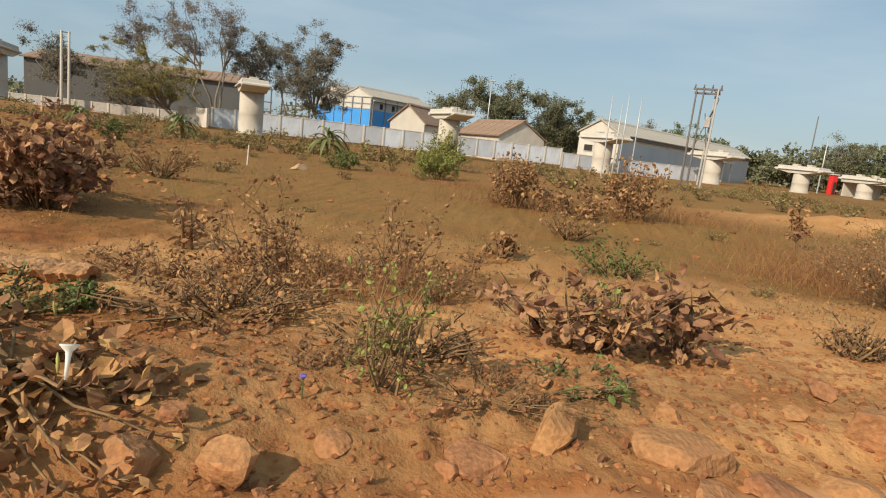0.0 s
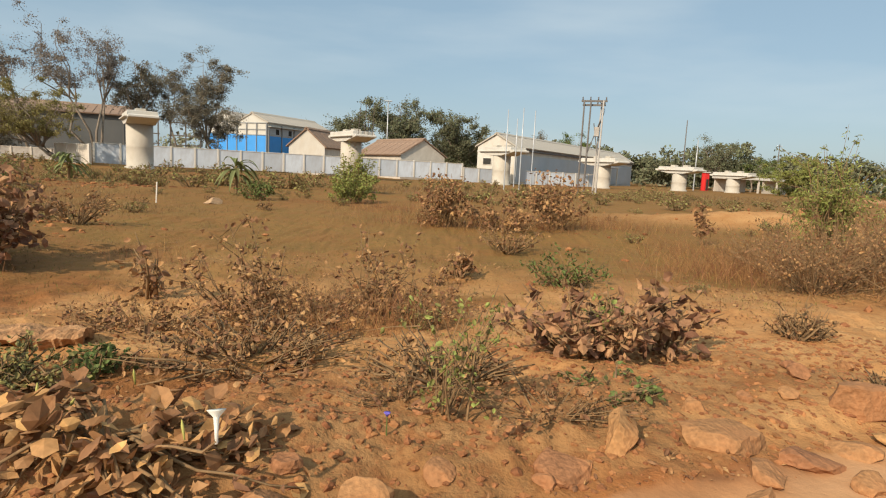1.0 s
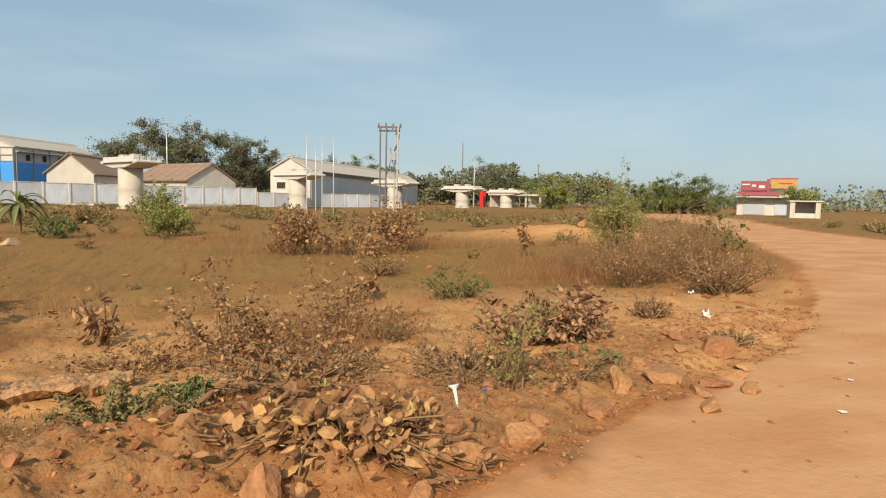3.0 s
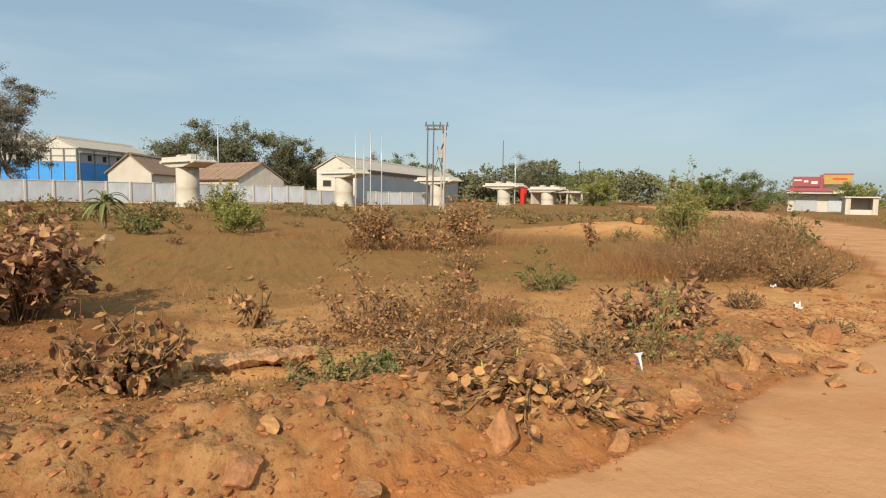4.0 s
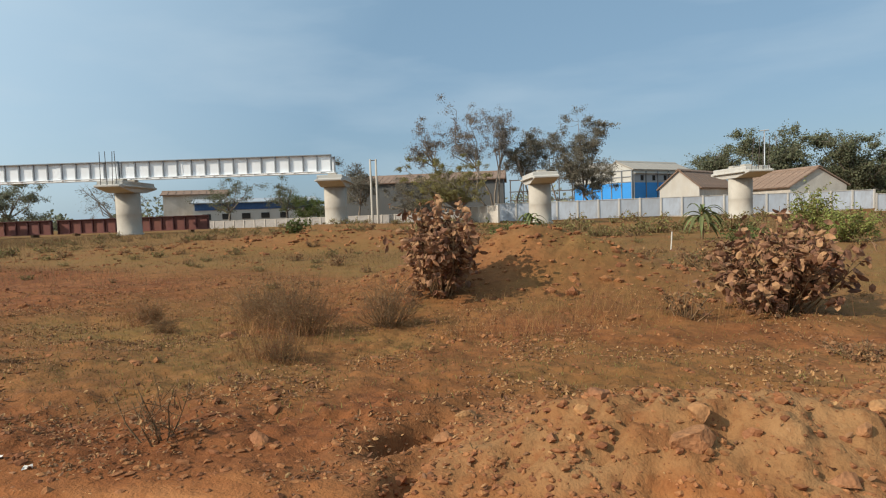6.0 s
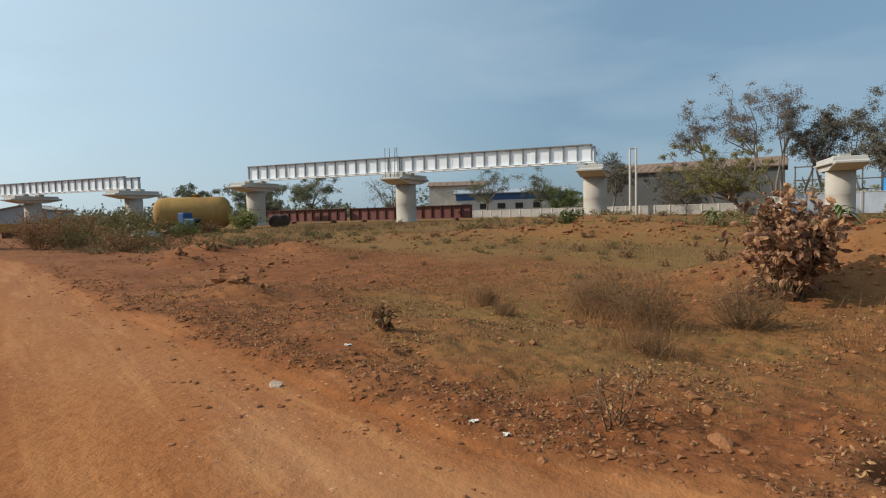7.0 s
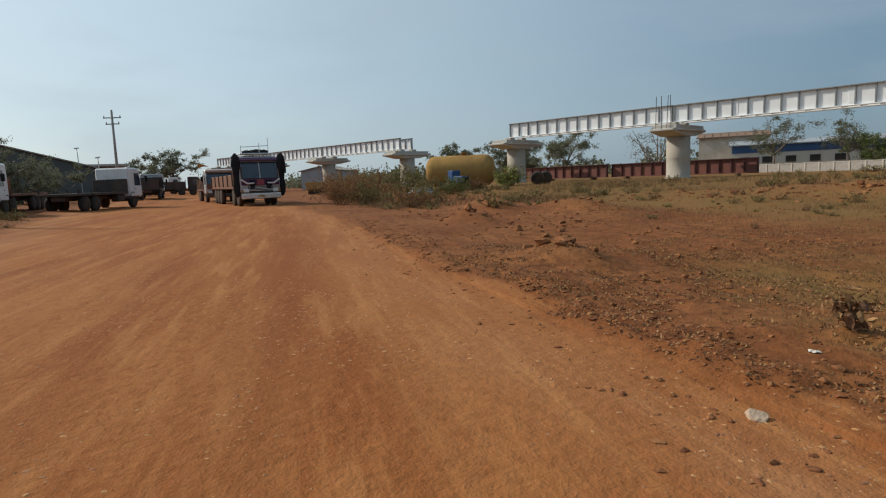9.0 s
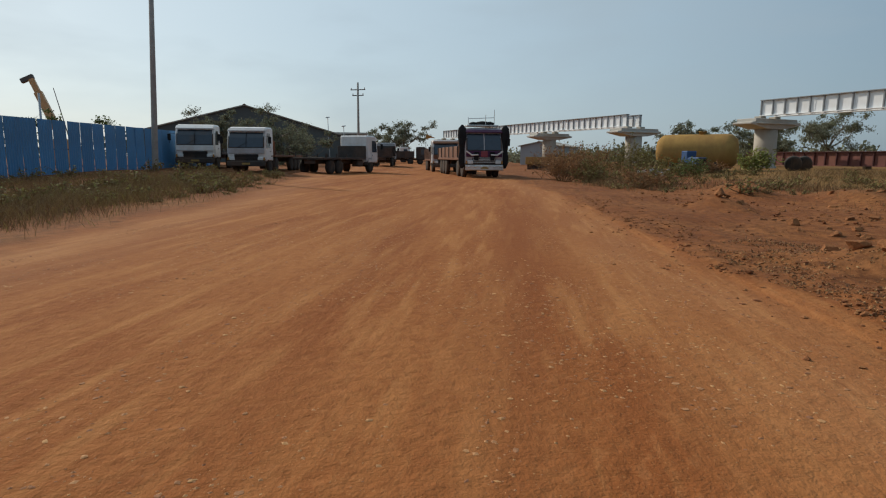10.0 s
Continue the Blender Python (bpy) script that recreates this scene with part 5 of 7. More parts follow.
        for i in range(6):
            part("marker_lamp", lathe("marker_lamp", [(0.06, 0), (0.07, 0.04), (0.03, 0.07)], M["lampglass"], 8, True, "x"), t, (0.14, -1.0 + i * 0.4, 0.66))
    if cargo is not None:
        cg = part("cargo", boxmesh("cargo", bl * 0.8, 2.1, 0.9, cargo, 0.08), t, (-2.4 - bl / 2, 0, 1.18))
    return t


lorry("decorated lorry with black cloth tassels, purple front band and roof rack", (-51.8, -1.25), 15.0, M["cabgrey"], M["purple"], 11.5, "sides", M["rust"], tassels=True, rack=True).scale = (1.1, 1.06, 1.13)
lorry("rust-brown open lorry parked in line behind the decorated one", (-66.5, -5.4), 13.0, M["cabgrey"], M["rust"], 9.0, "sides", M["rust"], rack=False)
lorry("white cab lorry parked beside the blue fence", (-48.8, -19.6), 16.0, M["cabwhite"], M["cabwhite"], 8.0, "flat", M["chassis"])
lorry("white cab lorry with an empty dark flatbed on the verge", (-48.4, -16.0), 8.0, M["cabwhite"], M["cabgrey"], 11.0, "flat", M["rust"])
lorry("white flatbed lorry seen from behind, rusty empty deck", (-60.8, -11.5), 168.0, M["cabwhite"], M["cabwhite"], 8.8, "flat", M["chassis"])
lorry("dark lorry with high side boards far along the road", (-90.0, -15.8), 188.0, M["cabgrey"], M["black"], 8.5, "sides", M["chassis"])
lorry("distant lorry parked across the end of the road", (-112.0, -13.5), 100.0, M["chassis"], M["paper"], 10.0, "sides", M["chassis"])
lorry("distant lorry parked at the bend of the road", (-124.0, -18.5), 95.0, M["cabwhite"], M["rust"], 9.0, "sides", M["maroonrib"])
fl = pole("flag_mast", "thin mast with a small orange flag at the road's end", (-127.0, -16.0), 5.6, 0.05, 0.03, M["darkpole"], category="flag")
part("flag", mesh("flag", [(0, 0, 4.6), (0.0, 1.0, 4.9), (0.1, 1.9, 4.8), (0.05, 0.9, 5.3), (0, 0, 5.6), (0.02, 0, 4.6), (0.02, 1.0, 4.9), (0.12, 1.9, 4.8), (0.07, 0.9, 5.3), (0.02, 0, 5.6)], [(0, 1, 3, 4), (1, 2, 3), (5, 9, 8, 6), (6, 8, 7)], M["ochrecargo"]), fl, label="small orange flag")
sb = thing("site_building", "unfinished concrete frame building beyond the parked lorries", "building", (-103.7, -25.4, hz(-103.7, -25.4) - 0.1), 106)
part("roof", boxmesh("roof", 7.0, 5.0, 0.3, M["capstone"], 0.03), sb, (0, 0, 4.3))
part("floor_slab", boxmesh("floor_slab", 6.6, 4.6, 0.25, M["concrete"], 0.03), sb, (0, 0, 2.3))
part("back_wall", boxmesh("back_wall", 6.2, 0.2, 4.3, M["wallgrey"], 0.02), sb, (0, 2.0, 0))
for x in (-2.9, -1.0, 1.0, 2.9):
    part("column", boxmesh("column", 0.3, 0.3, 4.3, M["concrete"], 0.02), sb, (x, -2.0, 0))

# ---------------------------------------------------------------- tank and scrap by the viaduct
tkx, tky = -68.0, 16.8
tz = hz(tkx, tky)
tank = thing("storage_tank", "large ochre steel tank lying on a cradle among scrap", "storage tank", (tkx, tky, tz), 62)
tank.scale = (0.84, 0.96, 0.96)
part("shell", lathe("shell", [(0.5, -4.0), (1.15, -3.85), (1.5, -3.4), (1.56, -2.9), (1.56, 2.9), (1.5, 3.4), (1.15, 3.85), (0.5, 4.0)], M["tank"], 32, True, "x"), tank, (0, 0, 1.75))
for x in (-2.2, 2.2):
    part("cradle", prism("cradle", [(-1.3, 0), (1.3, 0), (1.2, 1.0), (0.7, 0.5), (-0.7, 0.5), (-1.2, 1.0)], 0.35, M["chassis"], "x"), tank, (x, 0, 0))
part("manhole", lathe("manhole", [(0.35, 0), (0.35, 0.25), (0.42, 0.25), (0.42, 0.32)], M["tank"], 16), tank, (0.5, 0, 3.25))
mx, my = -63.6, 15.4
mach = thing("blue_machine", "blue site machine with a hood and wheels beside the tank", "machine", (mx, my, hz(mx, my)), 20)
mach.scale = (0.75, 0.75, 0.75)
part("hood", boxmesh("hood", 2.0, 1.1, 1.0, M["bluepaint"], 0.12), mach, (0.4, 0, 0.7))
part("cabin", boxmesh("cabin", 1.1, 1.2, 1.7, M["bluepaint"], 0.08), mach, (-1.0, 0, 0.7))
part("radiator", boxmesh("radiator", 0.06, 0.9, 0.8, M["black"], 0.02), mach, (1.42, 0, 0.8))
for x, r in ((-1.0, 1.25), (1.0, 0.85)):
    for s in (-1, 1):
        w = part("wheel", WHEEL["rim"], mach, (x, s * 0.8, 0.52 * r), scale=(r, 1, r))
        part("tyre", WHEEL["tyre"], w)
heap_ = thing("scrap_heap", "two large worn black tyres leaning among scrap", "scrap heap", (-63.0, 22.8, hz(-63.0, 22.8)), 70)
for x, y, ry in ((0.0, 0.0, 0), (0.8, 1.1, 25)):
    tt = part("tyre", WHEEL["tyre"], heap_, (x, y, 0.55), (15, ry, 0), scale=(1.2, 1.5, 1.2))
rs = np.random.default_rng(31)
for i in range(7):
    x, y = -65.5 + rs.uniform(-4, 5), 12.0 + rs.uniform(-1.5, 2.0)
    sc = thing("scrap_plate", "bent rusty scrap plate on the ground", "scrap metal", (x, y, hz(x, y) + 0.1), float(rs.uniform(0, 180)), "scrap plates", data=prism("scrap_plate", [(-0.9, 0), (0.0, 0.25), (0.8, 0.1), (0.8, 0.16), (0.0, 0.33), (-0.9, 0.06)], 0.8, M["rust" if i % 2 else "galv"], "y"))
    sc.rotation_euler[0] = radians(float(rs.uniform(-40, 40)))
wx, wy = -92.0, 4.0
bar = thing("yellow_barrier", "long low yellow barrier beside the site", "barrier", (wx, wy, hz(wx, wy)), 80)
part("rail", boxmesh("rail", 1.0, 16.0, 0.9, M["tank"], 0.05), bar, (0, 0, 0.6))
for i in range(5):
    part("foot", boxmesh("foot", 0.8, 0.3, 0.62, M["chassis"], 0.02), bar, (0, -7 + i * 3.5, 0))
# pipe racks among the trees behind the compound wall
for k in range(2):
    px, py = -39.0 + 4.5 * k, 80.0 + 2 * k
    fr = thing("pipe_rack", "dark open steel pipe rack among trees", "pipe rack", (px, py, hz(px, py)), 12, "pipe frames")
    for x in (-1.8, 0, 1.8):
        part("column", boxmesh("column", 0.14, 0.14, 5.4, M["darkpole"], 0.0), fr, (x, 0, 0))
    for z in (2.4, 3.6, 5.2):
        part("beam", boxmesh("beam", 3.9, 0.12, 0.14, M["darkpole"], 0.0), fr, (0, 0.02, z))

# ---------------------------------------------------------------- trees
def tree(label, xy, h, spread, r0, leaf_mat, seed, n_limbs=9, clumps=60, per=34, leaf=0.34, low=0.35, fork=0.3, squash=0.8, lean=(0, 0), group="", stems=1, clump_r=0.11):
    rng = np.random.default_rng(seed)
    per, leaf, clump_r = int(per * 5.2), leaf * 0.50, clump_r * 0.92
    z0 = hz(*xy) - 0.1
    t = thing("tree", label, "tree", (*xy, z0), 0, group)
    lines, P = [], []
    for s in range(stems):
        off = np.array([rng.uniform(-0.3, 0.3), rng.uniform(-0.3, 0.3), 0]) * (stems > 1)
        drift = np.array([lean[0], lean[1], 0]) + (rng.normal(size=3) * np.array([0.12, 0.12, 0]) * h if stems > 1 else 0)
        top = off + drift * 0.5 + np.array([0, 0, h * fork])
        lines.append([(tuple(off), r0), (tuple(off + (top - off) * 0.5 + rng.normal(size=3) * 0.04 * h * np.array([1, 1, 0])), r0 * 0.8), (tuple(top), r0 * 0.6)])
        tips = []
        for i in range(n_limbs):
            a = 2 * math.pi * (i + rng.uniform(-0.4, 0.4)) / n_limbs
            rr = spread * rng.uniform(0.25, 1.05)
            tips.append(drift + np.array([rr * math.cos(a), rr * math.sin(a), h * rng.uniform(low + 0.06, 0.95)]))
        base = top - np.array([0, 0, h * fork * 0.0])
        sub = []
        for tip in tips:
            m1 = base + (tip - base) * 0.45 + rng.normal(size=3) * 0.04 * h
            m2 = base + (tip - base) * 0.75 + rng.normal(size=3) * 0.035 * h
            lines.append([(tuple(base), r0 * 0.5), (tuple(m1), r0 * 0.32), (tuple(m2), r0 * 0.18), (tuple(tip), r0 * 0.05)])
            for q in range(max(2, clumps // n_limbs)):
                f = rng.uniform(0.45, 1.0)
                p = base + (tip - base) * f
                c = p + rng.normal(size=3) * spread * 0.24 * np.array([1, 1, squash])
                c[2] = min(max(c[2], h * low), h)
                lines.append([(tuple(p), r0 * 0.12), (tuple((p + c) / 2 + rng.normal(size=3) * 0.02 * h), r0 * 0.07), (tuple(c), r0 * 0.03)])
                sub.append(c)
        for c in sub:
            k, R = int(per * rng.uniform(0.4, 1.5)), h * clump_r * rng.uniform(0.9, 2.1) * (1.25 if clump_r > 0.09 else 1.0)
            tw = rng.normal(size=(10, 3))
            tw *= (R * rng.uniform(0.4, 1.0, 10) / np.linalg.norm(tw, axis=1))[:, None] * np.array([1, 1, 0.62])
            for e in tw[:6]:
                lines.append([(tuple(c), r0 * 0.03), (tuple(c + e * 0.9), r0 * 0.015)])
            u = rng.uniform(0.1, 1.0, (k, 1))
            P.append(c + tw[rng.integers(0, 10, k)] * u + rng.normal(size=(k, 3)) * R * 0.10)
    P = np.concatenate(P)
    part("trunk", mesh("trunk", *tubes(lines, 6), M["bark"], True), t, label="grey-brown trunk and limbs")
    part("crown", mesh("crown", *small_leaves(P, leaf, rng), leaf_mat), t, label="crown of many small leaves")
    return t


TREES = [
    # tall sparse trees in front of the factory shed
    ("tall slender leaning tree with a sparse dusty crown", (-42.8, 65.2), 13.3, 2.3, 0.17, "greyleaf", 1, dict(n_limbs=6, clumps=44, per=20, low=0.5, fork=0.5, leaf=0.27, lean=(-2.4, -1.4), clump_r=0.065)),
    ("tall many-stemmed tree with a sparse dusty crown", (-37.6, 67.9), 15.2, 2.5, 0.15, "greyleaf", 2, dict(n_limbs=4, clumps=34, per=22, low=0.52, fork=0.42, leaf=0.27, stems=4, lean=(-1.6, -0.8), clump_r=0.06)),
    ("tall tree with a dark dusty crown", (-36.1, 71.9), 13.9, 2.6, 0.17, "browntree", 3, dict(n_limbs=6, clumps=50, per=30, low=0.4, fork=0.36, leaf=0.29, stems=2, lean=(0.8, 0.4), clump_r=0.07)),
    ("slim forked tree with a thin dusty crown", (-32.6, 73.2), 11.8, 2.0, 0.14, "browntree", 35, dict(n_limbs=5, clumps=34, per=24, low=0.4, fork=0.4, leaf=0.28, clump_r=0.065)),
    ("tall tree with a dense grey-brown crown", (-28.6, 73.5), 13.5, 3.3, 0.20, "browntree", 4, dict(n_limbs=10, clumps=130, per=52, low=0.20, fork=0.22, leaf=0.28, clump_r=0.075)),
    ("spreading olive-green tree with low crooked limbs", (-36.6, 59.6), 7.2, 4.6, 0.17, "oliveleaf", 5, dict(n_limbs=7, clumps=60, per=34, low=0.36, fork=0.2, leaf=0.22, stems=3, lean=(-2.6, -1.5), clump_r=0.08)),
    ("bushy brown-green tree beside the compound wall", (-46.0, 66.0), 6.0, 3.4, 0.16, "browntree", 6, dict(n_limbs=7, clumps=50, per=26, low=0.2, fork=0.2, leaf=0.26, stems=2)),
    ("round brownish tree behind the twin poles", (-62.6, 73.9), 9.6, 4.0, 0.2, "browntree", 7, dict(n_limbs=8, clumps=60, per=34, low=0.3, leaf=0.34)),
    ("dark dense tree behind the pier", (-66.0, 66.0), 6.6, 2.8, 0.18, "greenleaf", 8, dict(n_limbs=7, clumps=50, per=40, low=0.1, leaf=0.28)),
    ("bare spreading tree with thin pale branches", (-85.0, 50.0), 7.4, 5.0, 0.2, "browntree", 9, dict(n_limbs=11, clumps=44, per=8, low=0.3, fork=0.2, leaf=0.3)),
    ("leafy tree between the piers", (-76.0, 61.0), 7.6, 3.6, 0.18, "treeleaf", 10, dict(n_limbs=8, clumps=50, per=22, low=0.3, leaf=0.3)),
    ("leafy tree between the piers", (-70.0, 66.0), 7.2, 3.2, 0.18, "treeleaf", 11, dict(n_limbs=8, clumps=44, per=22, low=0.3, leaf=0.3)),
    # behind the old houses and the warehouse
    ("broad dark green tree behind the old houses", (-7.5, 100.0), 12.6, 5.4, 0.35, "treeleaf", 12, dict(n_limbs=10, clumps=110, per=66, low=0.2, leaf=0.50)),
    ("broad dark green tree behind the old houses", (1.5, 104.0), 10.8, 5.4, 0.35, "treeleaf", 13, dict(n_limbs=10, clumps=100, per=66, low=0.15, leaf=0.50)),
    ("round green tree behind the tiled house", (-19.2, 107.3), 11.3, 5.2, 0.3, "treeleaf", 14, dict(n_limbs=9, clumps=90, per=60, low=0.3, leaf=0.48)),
    ("green tree beside the warehouse", (9.5, 114.0), 8.6, 4.4, 0.25, "greenleaf", 15, dict(n_limbs=8, clumps=70, per=40, low=0.2, leaf=0.42)),
    ("thin bare-topped tree behind the warehouse", (15.0, 118.0), 10.0, 2.6, 0.2, "browntree", 16, dict(n_limbs=6, clumps=30, per=20, low=0.5, leaf=0.36)),
    ("green tree behind the transformer structure", (25.0, 126.0), 9.6, 4.4, 0.25, "greenleaf", 17, dict(n_limbs=8, clumps=60, per=40, low=0.2, leaf=0.44)),
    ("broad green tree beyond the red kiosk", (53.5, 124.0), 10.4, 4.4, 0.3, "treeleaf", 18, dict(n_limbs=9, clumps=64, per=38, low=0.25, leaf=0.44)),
    ("small crooked tree beyond the red kiosk", (61.0, 124.0), 7.0, 3.8, 0.2, "greenleaf", 19, dict(n_limbs=8, clumps=50, per=28, low=0.3, leaf=0.4)),
    ("low yellow-green tree beside the field track", (52.0, 94.0), 5.8, 4.6, 0.2, "brightleaf", 20, dict(n_limbs=9, clumps=90, per=44, low=0.08, leaf=0.34)),
    ("dense round green tree beside the road bend", (55.5, 66.0), 7.2, 4.4, 0.25, "greenleaf", 21, dict(n_limbs=9, clumps=110, per=54, low=0.06, leaf=0.3, fork=0.15)),
    ("dense low green tree beside the road bend", (51.5, 69.5), 4.6, 4.0, 0.22, "greenleaf", 22, dict(n_limbs=9, clumps=100, per=54, low=0.05, leaf=0.3, fork=0.15)),
    ("olive tree beside the shop", (63.5, 55.8), 4.6, 2.8, 0.16, "brightleaf", 23, dict(n_limbs=8, clumps=60, per=40, low=0.15, leaf=0.28)),
    # along the road ahead
    ("dark green tree in front of the hangar", (-72.0, -23.0), 5.6, 4.2, 0.2, "hazeleaf", 24, dict(n_limbs=9, clumps=90, per=44, low=0.08, leaf=0.3)),
    ("green tree in front of the hangar", (-66.5, -27.5), 5.4, 2.6, 0.18, "hazeleaf", 25, dict(n_limbs=8, clumps=60, per=40, low=0.2, leaf=0.28)),
    ("green tree in front of the hangar", (-80.0, -24.5), 4.6, 3.6, 0.18, "hazeleaf", 26, dict(n_limbs=8, clumps=60, per=40, low=0.05, leaf=0.28)),
    ("leafy young tree behind the blue fence", (-50.0, -33.0), 4.2, 1.8, 0.1, "greenleaf", 27, dict(n_limbs=6, clumps=26, per=22, low=0.4, leaf=0.3)),
    ("leafy young tree behind the blue fence", (-56.0, -29.5), 4.0, 1.6, 0.1, "greenleaf", 28, dict(n_limbs=6, clumps=26, per=22, low=0.4, leaf=0.3)),
    ("round tree at the end of the road", (-135.0, -22.0), 8.0, 5.0, 0.25, "hazeleaf", 29, dict(n_limbs=8, clumps=70, per=34, low=0.15, leaf=0.5)),
    ("round tree at the end of the road", (-150.0, -32.0), 7.0, 6.0, 0.25, "hazeleaf", 30, dict(n_limbs=8, clumps=70, per=34, low=0.1, leaf=0.5)),
    ("leafy tree behind the yellow tank", (-98.0, 34.0), 6.4, 4.2, 0.22, "hazeleaf", 32, dict(n_limbs=9, clumps=110, per=34, low=0.15, leaf=0.4)),
    ("leafy tree behind the yellow tank", (-108.0, 27.0), 6.4, 4.4, 0.22, "hazeleaf", 33, dict(n_limbs=9, clumps=110, per=34, low=0.15, leaf=0.4)),
    ("leafy tree beyond the viaduct", (-118.0, 52.0), 9.0, 5.0, 0.25, "hazeleaf", 34, dict(n_limbs=8, clumps=70, per=34, low=0.15, leaf=0.45)),
]
for label, xy, h, sp, r0, lm, seed, kw in TREES:
    tree(label, xy, h, sp, r0, M[lm], seed, group="roadside and compound trees", **kw)

# far belt of woods, uncountable
rng = np.random.default_rng(77)
FW = []
for i in range(520):
    a = rng.uniform(-70, 150)
    d = rng.uniform(150, 330)
    cx, cy = -6 - d * math.sin(radians(a)), 4 + d * math.cos(radians(a))
    if abs(a - 98) < 7:
        continue
    r, hh = rng.uniform(4, 9), rng.uniform(3.5, 8.5) * (0.7 if a > 60 else 1.0)
    n = 150
    q = rng.normal(size=(n, 3))
    q /= np.linalg.norm(q, axis=1)[:, None]
    q *= rng.uniform(0.55, 1.05, (n, 1))
    FW.append(np.array([cx, cy, hh * 0.48]) + q * np.array([r, r, hh * 0.52]))
fv, ff = small_leaves(np.concatenate(FW), 1.15, rng)
BELT = []
for i in range(46):
    a, d = radians(-36 + 36 * (i + rng.uniform(-0.5, 0.5)) / 46), rng.uniform(138, 170)
    r, hh = rng.uniform(3.0, 6.0), rng.uniform(6.0, 10.5)
    cx, cy = -5 - d * math.sin(a), 4 + d * math.cos(a)
    for k in range(9):
        q = rng.normal(size=(90, 3))
        q *= (rng.uniform(0.5, 1.0, 90) / np.linalg.norm(q, axis=1))[:, None]
        BELT.append(np.array([cx, cy, hh * rng.uniform(0.3, 0.85)]) + np.array([rng.normal() * r * 0.55, rng.normal() * r * 0.55, 0]) + q * np.array([1.9, 1.9, 1.5]))
bv, bf = small_leaves(np.concatenate(BELT), 0.75, rng)
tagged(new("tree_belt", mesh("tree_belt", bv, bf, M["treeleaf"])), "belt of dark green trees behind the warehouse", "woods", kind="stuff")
tagged(new("far_woods", mesh("far_woods", fv, ff, M["hazeleaf"])), "belt of distant green trees on the horizon, paled by painted haze", "woods", kind="stuff")

# ---------------------------------------------------------------- shrubs
def shrub(label, xy, h, r, leaf_mat, seed, n_stem=14, n_leaf=420, leaf=0.11, flat=0.5, droop=0.5, stem_r=0.012, twigs=3, bare=0.0, dome=0.35, aspect=0.65, curl=0.45, group="dry field shrubs", name="shrub", ry=None):
    """A shrub of forked stems from one root, with leaves strung along their outer parts."""
    rng = np.random.default_rng(seed)
    t = thing(name, label, "shrub", (*xy, hz(*xy) - 0.03), 0, group)
    lines, P = [], []
    ry = ry or r
    for i in range(n_stem):
        a = rng.uniform(0, 2 * math.pi)
        q = math.sqrt(rng.uniform(0, 1))
        tip = np.array([r * q * math.cos(a), ry * q * math.sin(a), h * (1 - dome * q * q) * rng.uniform(0.55, 1.05)])
        root = np.array([tip[0] * 0.2, tip[1] * 0.2, 0.0]) + rng.normal(size=3) * 0.03 * np.array([1, 1, 0])
        mid = root + (tip - root) * 0.5 + rng.normal(size=3) * 0.06 * h
        lines.append([(tuple(root), stem_r * 1.3), (tuple(mid), stem_r * 0.8), (tuple(tip), stem_r * 0.3)])
        ends = [(mid, tip)]
        for k in range(twigs):
            f = rng.uniform(0.25, 0.9)
            p = root + (tip - root) * f
            e = p + rng.normal(size=3) * h * 0.16 + np.array([0, 0, h * 0.07])
            e[2] = max(e[2], 0.05)
            lines.append([(tuple(p), stem_r * 0.6), (tuple((p + e) / 2 + rng.normal(size=3) * 0.02), stem_r * 0.4), (tuple(e), stem_r * 0.2)])
            ends.append((p, e))
        k = max(1, int(n_leaf / n_stem / len(ends)))
        for a_, b_ in ends:
            f = rng.uniform(0.15, 1.05, (k, 1))
            P.append(a_ + (b_ - a_) * f + rng.normal(size=(k, 3)) * leaf * 0.35)
    P = np.concatenate(P)
    P[:, 2] = np.maximum(P[:, 2], 0.04)
    part("branchwork", mesh("branchwork", *tubes(lines, 5 if stem_r > 0.013 else 3), M["stem"], True), t)
    if bare < 1:
        part("foliage", mesh("foliage", *leaves(P, leaf, rng, aspect, droop, curl, 0.5), leaf_mat), t)
    return t


